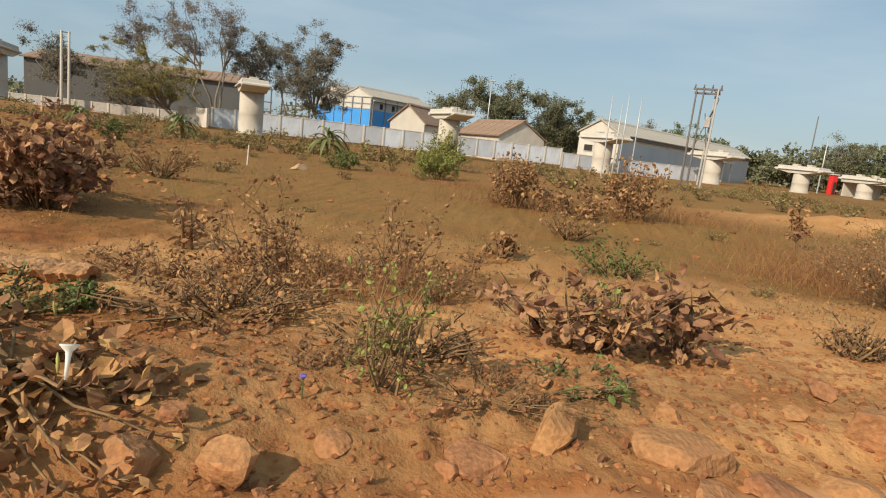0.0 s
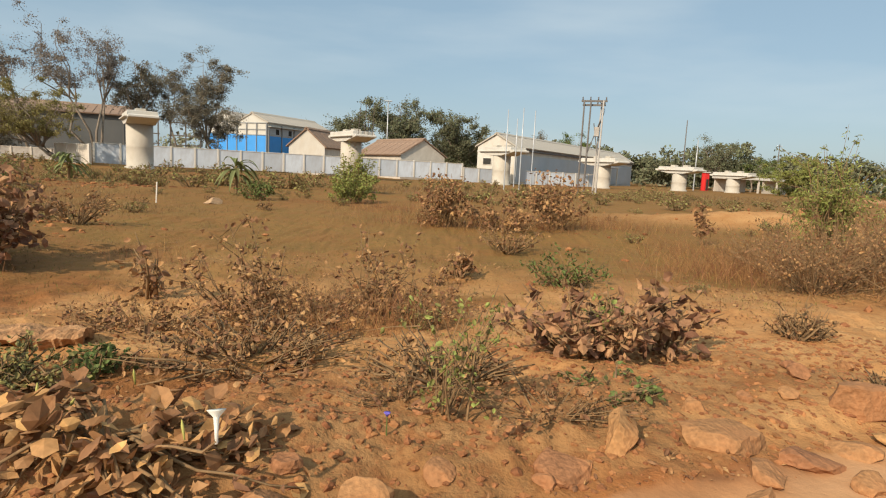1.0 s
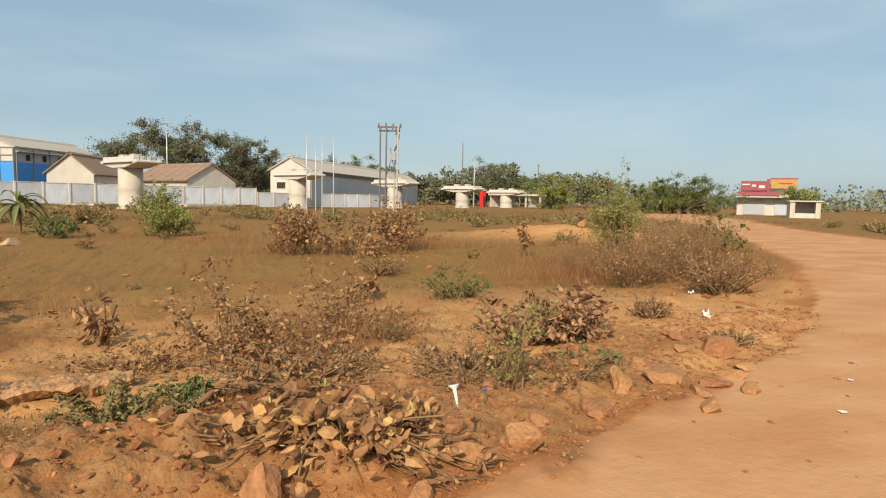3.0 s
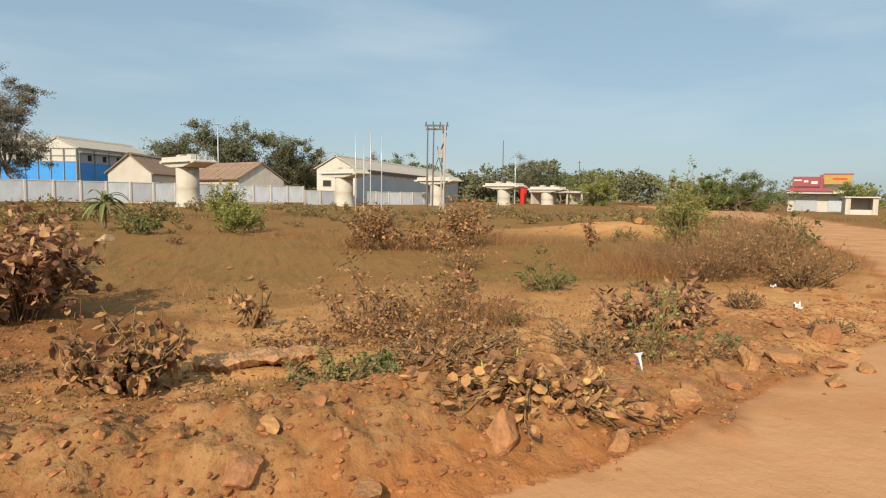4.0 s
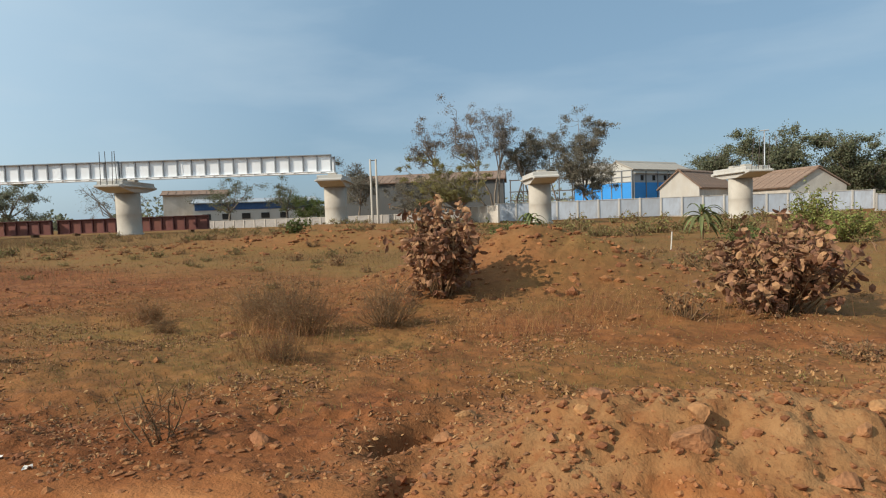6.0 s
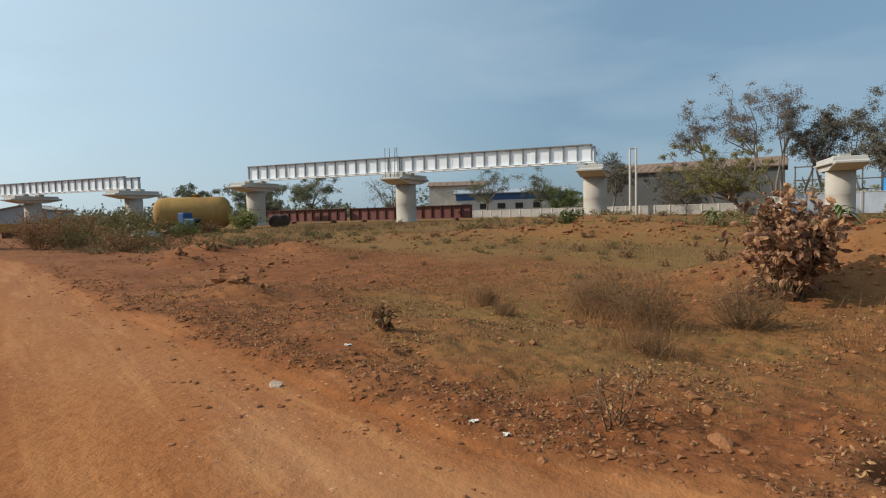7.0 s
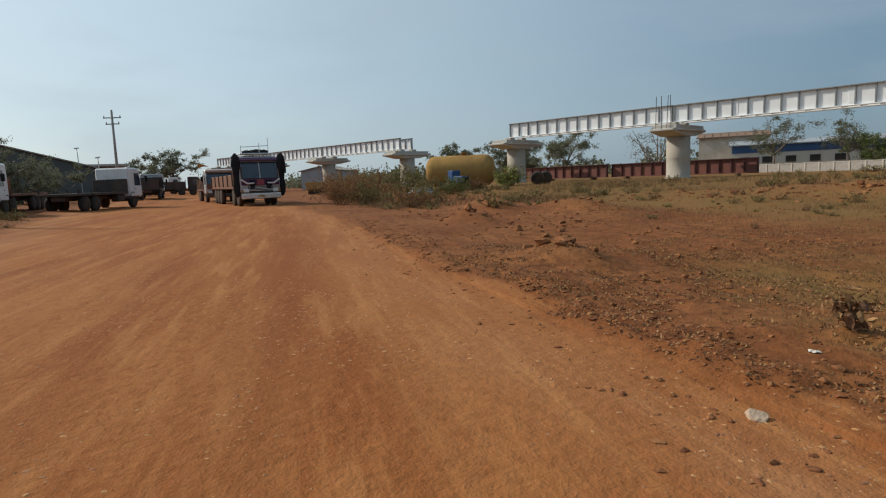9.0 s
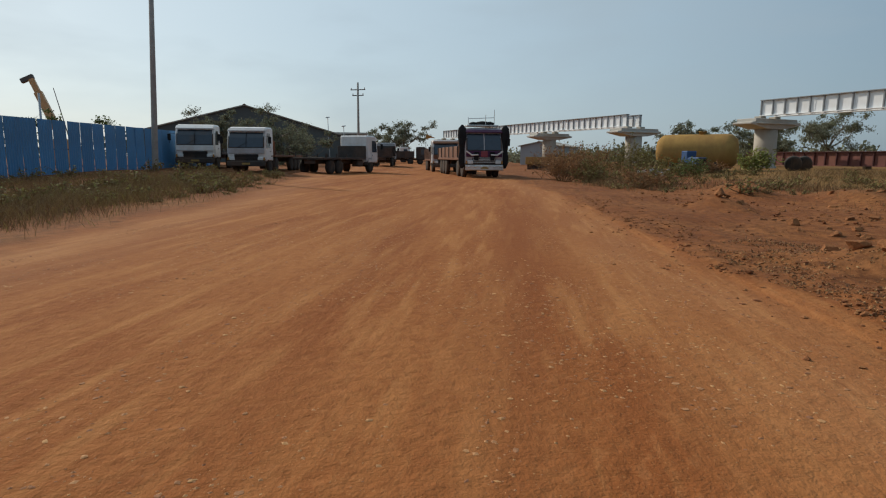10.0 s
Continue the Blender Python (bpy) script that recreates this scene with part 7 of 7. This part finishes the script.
patch("straw_grass", "thin red-brown dry grass standing in drifts", [(-13.6, 7.9, 1.0, 0.5, 528), (-14.8, 8.9, 0.9, 0.5, 336), (-16.3, 7.7, 0.3, 0.3, 124), (-12.6, 6.7, 0.4, 0.3, 182), (-9.8, 10.6, 1.6, 0.7, 528), (-11.0, 8.9, 0.8, 0.5, 168), (-6.0, 12.5, 0.8, 0.4, 144), (-10.4, 8.8, 0.5, 0.4, 124), (-3.2, 9.5, 1.0, 0.4, 336), (-2.6, 9.9, 0.4, 0.3, 192)], 0.40, 0.0018, M["straw"], 300, 0.8)
patch("tall_straw_grass", "tall hazy red-brown dry grass in the middle field", [(-1.5, 19.8, 2.6, 1.3, 1430), (2.0, 21.0, 2.6, 1.5, 1320), (3.6, 16.0, 2.0, 1.2, 990), (4.0, 12.9, 2.0, 1.1, 1650), (6.0, 15.2, 1.6, 1.3, 1210), (5.6, 12.6, 0.9, 0.5, 495), (8.0, 19.0, 2.0, 2.0, 880), (12.0, 25.0, 3.0, 2.6, 990), (2.4, 13.8, 1.4, 0.7, 770), (-4.0, 24.0, 2.0, 1.0, 440), (18.0, 34.0, 4.0, 4.0, 990)], 0.44, 0.0026, M["straw"], 301, 1.3)
patch("far_scrub", "brown and olive scrub across the far field", [(-6, 44, 14, 6, 3850), (14, 52, 12, 8, 3850), (-26, 40, 12, 7, 2750), (-44, 30, 10, 8, 2200), (30, 62, 10, 10, 2475), (-56, 26, 8, 6, 1375), (36, 40, 4, 8, 1375)], 0.30, 0.008, M["vergestraw"], 302, 1.2)
patch("mid_scrub", "low brown scrub across the middle field", [(-22, 18, 8, 3, 5000), (-34, 20, 9, 4, 5000), (-14, 20, 6, 3, 3500), (-28, 12, 7, 2, 2500), (-44, 20, 8, 5, 4000), (-18, 27, 9, 3, 3500)], 0.15, 0.0035, M["vergestraw"], 306, 1.2)
patch("verge_grass", "dense brown grass on the verge across the road", [(-26, -11.5, 4, 2.4, 9500), (-33, -13.5, 5, 3, 9000), (-22, -10, 3, 2, 5000), (-41, -15.5, 5, 2.4, 5500), (-19.0, -8.6, 2.0, 0.9, 2500), (-30, -17.5, 9, 2, 6000)], 0.34, 0.004, M["vergestraw"], 303, 1.1)
patch("verge_turf", "olive grass tufts on the verge across the road", [(-26, -11.0, 5, 2.2, 3000), (-35, -13.0, 6, 2.5, 3000)], 0.30, 0.006, M["turfblade"], 304, 0.9)
patch("roadside_scrub", "brown scrub along the road before the viaduct", [(-44, 6.5, 4, 2, 2400), (-52, 8.0, 5, 2.5, 3000), (-62, 8.0, 6, 3, 3000), (-40, 12.5, 5, 3, 1800), (-76, 8, 8, 3, 2400), (-50, 20, 8, 5, 2400)], 0.36, 0.007, M["vergestraw"], 305, 1.0)

# short turf over the near field, only where the ground carries it
rng = np.random.default_rng(21)
n = 150000
px = rng.uniform(-24, 8, n)
py = rng.uniform(4.2, 24, n)
keep = rng.uniform(0, 1, n) < np.exp(-np.maximum(0, py - 7.5) / 7.0)
px, py = px[keep], py[keep]
tz_, troad, _, tturf, tbank = terrain(px, py)
keep = (troad < 0.05) & (tbank < 0.25) & (rng.uniform(0, 1, len(px)) < np.clip((tturf - 0.12) * 1.7, 0.02, 1))
P = np.stack([px[keep], py[keep], tz_[keep] - 0.004], 1)
V, F = blades(P, 0.042, 0.0030, rng, 0.9)
tagged(new("turf", mesh("turf", V, F, M["turfblade"])), "short trampled dry turf with olive and straw blades", "grass", kind="stuff")

# dead leaf litter
n = 200000
px, py = rng.uniform(-22, 5, n), rng.uniform(3.2, 14, n)
keep = rng.uniform(0, 1, n) < np.exp(-np.maximum(0, py - 6.5) / 4.5)
px, py = px[keep], py[keep]
lz, lroad, _, lturf, lbank = terrain(px, py)
keep = (lroad < 0.4) & (rng.uniform(0, 1, len(px)) < (0.85 - 0.75 * lbank) * step(0.38, 0.62, fbm(px * 1.4, py * 1.4, 71)))
P = np.stack([px[keep], py[keep], lz[keep] + 0.006], 1)
V, F = leaves(P, 0.032, rng, 0.55, 0.0, 0.4, 0.25)
tagged(new("leaf_litter", mesh("leaf_litter", V, F, M["darkleaf"])), "dead brown leaves lying over the earth", "leaf litter", kind="stuff")

# ---------------------------------------------------------------- clods, gravel, rocks
def scatter(n, xr, yr, seed, keepfn):
    rng = np.random.default_rng(seed)
    px, py = rng.uniform(*xr, n), rng.uniform(*yr, n)
    z, road, pale, turf, bank = terrain(px, py)
    k = rng.uniform(0, 1, n) < keepfn(px, py, road, turf, bank)
    return np.stack([px[k], py[k], z[k]], 1), rng


P, rng = scatter(90000, (-11, 3.5), (4.6, 9.6), 41, lambda x, y, road, turf, bank: np.where(bank > 0.3, 0.7, np.where(road < 0.5, 0.06, 0.01)))
S = 0.005 + 0.026 * rng.uniform(0, 1, len(P)) ** 3.6
V, F = lumps(P - np.array([0, 0, 0.002]), S, rng, small=0.014)
tagged(new("bank_clods", mesh("bank_clods", V, F, M["clod"])), "crumbled orange clods over the loose bank", "clods", kind="stuff")
P, rng = scatter(150000, (-32, -8.5), (1.6, 10.5), 42, lambda x, y, road, turf, bank: (np.where(polydist(x, y, NORTH) < 1.7, 0.85 * np.exp(-(polydist(x, y, NORTH) / 0.75) ** 2), 0) * np.where(road > 0.5, 0.14, 1) + np.where(road < 0.5, 0.10, 0) * step(0.45, 0.65, fbm(x * 1.1, y * 1.1, 73))) * np.clip(1.2 - (-x - 9) / 26, 0.2, 1) * (0.3 + 0.9 * step(0.35, 0.6, fbm(x * 1.8, y * 1.8, 72))))
S = 0.004 + 0.034 * rng.uniform(0, 1, len(P)) ** 4.5
V, F = lumps(P, S, rng, 0.6, 0.42, small=0.012)
tagged(new("verge_rubble", mesh("verge_rubble", V, F, M["clod"])), "red-brown rubble and clods along the road edge", "rubble", kind="stuff")
P, rng = scatter(100000, (-36, -9), (-6, 4), 43, lambda x, y, road, turf, bank: np.where(road > 0.5, 0.9, 0.0) * np.exp(-np.maximum(0, -x - 22) / 8) * step(0.40, 0.66, fbm(x * 0.5, y * 1.6, 74)))
S = 0.004 + 0.016 * rng.uniform(0, 1, len(P)) ** 3.0
V, F = lumps(P, S, rng, 0.35, small=0.018)
tagged(new("road_gravel", mesh("road_gravel", V, F, M["pebble"])), "pale gravel pressed into the dusty road", "gravel", kind="stuff")
P, rng = scatter(40000, (-60, 14), (5, 32), 44, lambda x, y, road, turf, bank: np.where((road > 0.3) | (y < 9) & (x > -26), 0, 0.05 + 0.9 * bank) * step(0.35, 0.6, fbm(x * 0.9, y * 0.9, 75)))
S = 0.012 + 0.085 * rng.uniform(0, 1, len(P)) ** 4.5
near_heap, rng2 = scatter(30000, (-42, -8), (6.5, 32), 45, lambda x, y, road, turf, bank: np.where(road > 0.3, 0, np.clip(1.3 * hill(x, y, -12.3, 13.3, 3.0, 1.9, 12) + 0.9 * hill(x, y, -25.5, 24.0, 9.0, 2.6, 32) + 0.5 * hill(x, y, -34, 9.5, 4.0, 1.6, 0) + 0.5 * hill(x, y, -29.6, 6.3, 1.3, 0.9, 0), 0, 1) * (0.2 + 0.8 * step(0.4, 0.6, fbm(x * 1.3, y * 1.3, 76)))))
mound, rng3 = scatter(9000, (-18, -8.0), (9.0, 18.5), 46, lambda x, y, road, turf, bank: np.clip(1.2 * hill(x, y, -12.3, 13.3, 3.4, 2.2, 12), 0, 1) * (0.15 + 0.85 * step(0.42, 0.6, fbm(x * 1.6, y * 1.6, 77))))
berm, rng4 = scatter(16000, (-40, -12), (14, 34), 47, lambda x, y, road, turf, bank: np.clip(1.2 * hill(x, y, -25.5, 23.6, 9.5, 2.4, 32), 0, 1) * (0.2 + 0.8 * step(0.42, 0.6, fbm(x * 1.1, y * 1.1, 78))))
field_clods, rng5 = scatter(26000, (-36, -10), (4.5, 17), 48, lambda x, y, road, turf, bank: np.where(road > 0.3, 0, 0.5) * step(0.50, 0.66, fbm(x * 0.7, y * 0.7, 79)))
P = np.concatenate([P, near_heap, mound, berm, field_clods])
S = np.concatenate([S, 0.014 + 0.13 * rng2.uniform(0, 1, len(near_heap)) ** 4.0, 0.014 + 0.07 * rng3.uniform(0, 1, len(mound)) ** 4.0, 0.02 + 0.13 * rng4.uniform(0, 1, len(berm)) ** 4.0, 0.010 + 0.055 * rng5.uniform(0, 1, len(field_clods)) ** 3.5])
V, F = lumps(P, S, rng, 0.65, 0.34, small=0.03)
tagged(new("heap_rubble", mesh("heap_rubble", V, F, M["clod"])), "clods and broken earth over the heaps", "rubble", kind="stuff")


def rock(label, xy, size, seed, mat="rock", flat=0.7, sink=0.3, yaw=0, name="rock", group="loose rocks", tall=1.0):
    """A broken block: a cut solid with flat faces, chipped edges and a rough skin."""
    rng = np.random.default_rng(seed)
    b = bmesh.new()
    bmesh.ops.create_icosphere(b, subdivisions=3, radius=1.0)
    for k in range(13):
        nrm = Vector(rng.normal(size=3)).normalized()
        d = rng.uniform(0.42, 0.75)
        for v in b.verts:
            over = v.co.dot(nrm) - d
            if over > 0:
                v.co -= nrm * over
    for v in b.verts:
        v.co += Vector(rng.normal(size=3)) * 0.012
        v.co *= 1 + 0.06 * noise.noise(v.co * 4 + Vector((seed, 0, 0)))
        v.co = Vector((v.co.x * size[0] * 1.35, v.co.y * size[1] * 1.35, v.co.z * size[2] * tall * 1.35))
    me = done(b, name, M[mat])
    return thing(name, label, "rock", (*xy, hz(*xy) + size[2] * (1 - sink) * 0.25), yaw, group, data=me)


ROCKS = [
    ("large flat orange rock at the road edge", (0.12, 7.85), (0.20, 0.15, 0.15), 1, "rock", 20),
    ("broken block of orange earth on the bank", (-1.45, 7.15), (0.12, 0.09, 0.12), 2, "rock", 40),
    ("wide crumbling block of pale orange earth", (-0.9, 7.3), (0.20, 0.15, 0.07), 3, "rock", 10),
    ("flat orange rock on the bank", (-1.75, 6.95), (0.16, 0.11, 0.09), 4, "rock", 70),
    ("orange rock on the bank's foot", (-2.6, 6.55), (0.12, 0.09, 0.10), 5, "rock", 0),
    ("upright slab of orange earth in the bank", (-3.98, 6.28), (0.10, 0.08, 0.17), 6, "rock", 30),
    ("broken block of earth in the bank face", (-5.3, 6.05), (0.10, 0.07, 0.07), 7, "rock", 60),
    ("broken block of earth in the bank face", (-4.8, 5.92), (0.09, 0.07, 0.06), 8, "rock", 100),
    ("orange block of earth on the bank", (-7.2, 5.75), (0.08, 0.06, 0.06), 9, "rock", 15),
    ("orange rock at the foot of the bank", (-8.3, 5.25), (0.09, 0.07, 0.07), 10, "rock", 50),
    ("small orange rock at the foot of the bank", (-7.7, 5.3), (0.06, 0.05, 0.05), 11, "rock", 50),
    ("rock on the crest of the bank", (-7.2, 6.55), (0.07, 0.06, 0.05), 12, "rock", 80),
    ("rock on the crest of the bank", (-6.55, 6.6), (0.06, 0.05, 0.05), 13, "rock", 10),
    ("pale stone lying on the road edge", (-13.72, 3.31), (0.055, 0.042, 0.035), 14, "palerock", 30),
    ("grey-brown rock in the short turf", (-10.75, 4.85), (0.075, 0.065, 0.055), 15, "rock", 30),
    ("grey-brown rock in the short turf", (-11.7, 7.35), (0.07, 0.06, 0.045), 16, "rock", 30),
    ("rock lying in the field", (-14.2, 7.6), (0.13, 0.09, 0.07), 17, "rock", 30),
    ("heap of clods beside the road", (-19.5, 4.9), (0.14, 0.11, 0.09), 18, "clod", 30),
    ("clod of earth beside the road", (-20.3, 4.6), (0.10, 0.08, 0.07), 19, "clod", 70),
    ("rocks on the far sandy mound", (9.8, 24.2), (0.30, 0.25, 0.18), 20, "rock", 30),
    ("boulder beside the far pier", (-9.6, 24.0), (0.28, 0.22, 0.14), 21, "stone", 30),
    ("broken block on the small heap", (-29.6, 6.3), (0.17, 0.14, 0.13), 22, "clod", 10),
    ("rock at the road edge", (-1.0, 6.75), (0.10, 0.08, 0.06), 23, "rock", 40),
    ("rock at the road edge", (1.1, 8.05), (0.12, 0.08, 0.06), 24, "rock", 90),
    ("rock at the road edge", (2.2, 8.7), (0.16, 0.11, 0.07), 25, "rock", 20),
    ("flat cracked plate of orange earth", (-0.55, 7.15), (0.13, 0.10, 0.05), 30, "rock", 20),
    ("flat cracked plate of orange earth", (-0.25, 7.3), (0.15, 0.11, 0.05), 31, "rock", 60),
    ("flat cracked plate of orange earth", (-0.85, 7.0), (0.10, 0.08, 0.06), 32, "rock", 110),
    ("flat cracked plate of orange earth", (0.1, 7.45), (0.12, 0.09, 0.04), 33, "rock", 150),
    ("flat cracked plate of orange earth", (-0.4, 6.95), (0.08, 0.07, 0.05), 34, "rock", 10),
    ("rock beside the vine", (-2.9, 6.5), (0.11, 0.09, 0.08), 26, "rock", 20),
    ("rock beside the vine", (-3.3, 6.2), (0.10, 0.07, 0.08), 27, "rock", 60),
    ("pale stone at the bank's foot", (-4.95, 5.6), (0.05, 0.04, 0.03), 28, "stone", 60),
]
for label, xy, size, seed, mat, yaw in ROCKS:
    rock(label, xy, size, seed, mat, yaw=yaw)
rng = np.random.default_rng(88)
for i in range(70):
    x = rng.uniform(-10, 2.6)
    e = float(np.interp(x, [p[0] for p in NORTH], [p[1] for p in NORTH]))
    y = e + rng.uniform(0.05, 1.3)
    s = rng.uniform(0.02, 0.06)
    rock("small broken lump of orange earth on the bank", (x, y), (s * 1.2, s, s * 0.85), 400 + i, "rock", yaw=float(rng.uniform(0, 180)), name="earth_lump", group="bank lumps")

for i in range(46):
    cx, cy, cr = ((-19.6, 4.95, 0.7), (-29.6, 6.4, 0.9), (-24.0, 6.6, 1.2), (-27.0, 8.4, 1.6), (-35.0, 9.0, 1.6), (-32.5, 11.4, 2.0))[i % 6]
    x, y = cx + rng.normal() * cr * 0.6, cy + rng.normal() * cr * 0.4
    s = rng.uniform(0.04, 0.12)
    rock("broken red-brown lump of earth in a roadside heap", (x, y), (s * 1.3, s, s * 0.8), 500 + i, "clod", yaw=float(rng.uniform(0, 180)), name="earth_lump", group="roadside lumps")

# slab of crusted earth, undercut at its front edge
def crust_slab(xy, yaw, length, depth, thick):
    """A ragged plate of crusted earth: wavy outline, pitted top, broken and undercut front edge."""
    n, k = 44, 12
    V, F = [], []
    for j in range(k + 1):
        for i in range(n + 1):
            u, v = i / n, j / k
            taper = 0.45 + 0.55 * math.sin(math.pi * min(1, max(0, u))) ** 0.4
            rag = 0.18 * noise.noise((u * 9, 3.1, 0)) + 0.08 * noise.noise((u * 27, 7.7, 0))
            y = (v - 0.5) * depth * taper + (rag * depth if v < 0.5 else -rag * depth * 0.6)
            x = (u - 0.5) * length + 0.03 * noise.noise((v * 6, u * 3, 2))
            z = thick + 0.028 * noise.noise((x * 7, y * 9, 0)) + 0.014 * noise.noise((x * 26, y * 26, 4)) - 0.03 * abs(2 * v - 1) ** 3
            V.append((x, y, z))
    top = len(V)
    for x, y, z in V[:top]:
        V.append((x * 0.97, y * 0.8 + 0.05 * depth, z - thick * (0.55 + 0.35 * noise.noise((x * 8, y * 8, 9)))))
    for j in range(k):
        for i in range(n):
            a_ = j * (n + 1) + i
            F.append((a_, a_ + 1, a_ + n + 2, a_ + n + 1))
            F.append((top + a_, top + a_ + n + 1, top + a_ + n + 2, top + a_ + 1))
    ring = [i for i in range(n + 1)] + [j * (n + 1) + n for j in range(1, k + 1)] + [k * (n + 1) + i for i in range(n - 1, -1, -1)] + [j * (n + 1) for j in range(k - 1, 0, -1)]
    for p, q in zip(ring, ring[1:] + ring[:1]):
        F.append((p, top + p, top + q, q))
    return thing("broken_slab", "pale broken slab of crusted earth with an undercut edge", "slab", (*xy, hz(*xy) - 0.02), yaw, data=mesh("broken_slab", V, F, M["crust"]))


crust_slab((-5.22, 8.50), 6, 1.0, 0.36, 0.125)
rock("crumbling earth under the broken slab", (-5.30, 8.62), (0.30, 0.10, 0.05), 62, "clod", yaw=4, name="earth_lump", group="bank lumps")

# litter and the marker stake
def scrap(label, xy, s, seed, mat, flat=0.2, name="litter_scrap"):
    rng = np.random.default_rng(seed)
    b = bmesh.new()
    bmesh.ops.create_grid(b, x_segments=5, y_segments=4, size=s)
    for v in b.verts:
        v.co += Vector((rng.normal() * s * 0.12, rng.normal() * s * 0.12, abs(rng.normal()) * s * flat))
    ext = bmesh.ops.solidify(b, geom=b.faces[:], thickness=s * 0.03)
    thing(name, label, "litter", (*xy, hz(*xy) + 0.008), float(rng.uniform(0, 180)), "litter scraps", data=done(b, name, M[mat]))


for i, (label, xy, s, mat, fl) in enumerate((
        ("crumpled white plastic scrap beside the road", (1.55, 9.35), 0.045, "plastic", 0.9), ("crumpled white plastic scrap beside the road", (2.9, 11.0), 0.04, "plastic", 0.6),
        ("white paper scrap at the bank's foot", (-5.35, 5.78), 0.030, "paper", 0.2), ("white paper scrap at the bank's foot", (-7.05, 5.65), 0.021, "paper", 0.4), ("white paper scrap at the bank's foot", (-6.1, 5.5), 0.018, "paper", 0.2),
        ("white scrap in the short turf", (-14.35, 4.31), 0.030, "paper", 0.3), ("white scrap at the road edge", (-11.93, 3.93), 0.024, "paper", 0.2), ("white scrap at the road edge", (-11.65, 3.96), 0.024, "paper", 0.3),
        ("pale scrap on the dusty road", (-0.2, 6.4), 0.022, "paper", 0.1), ("pale scrap on the dusty road", (0.6, 6.9), 0.020, "paper", 0.1), ("white scrap on a flat rock", (0.35, 7.95), 0.036, "stone", 0.5))):
    scrap(label, xy, s, 700 + i, mat, fl)
stk = thing("marker_stake", "thin white marker stake standing in the field", "stake", (-11.15, 23.4, hz(-11.15, 23.4)), 0)
part("shaft", boxmesh("shaft", 0.04, 0.035, 0.75, M["paper"], 0.01), stk, (0, 0, -0.05), (3, 4, 0))
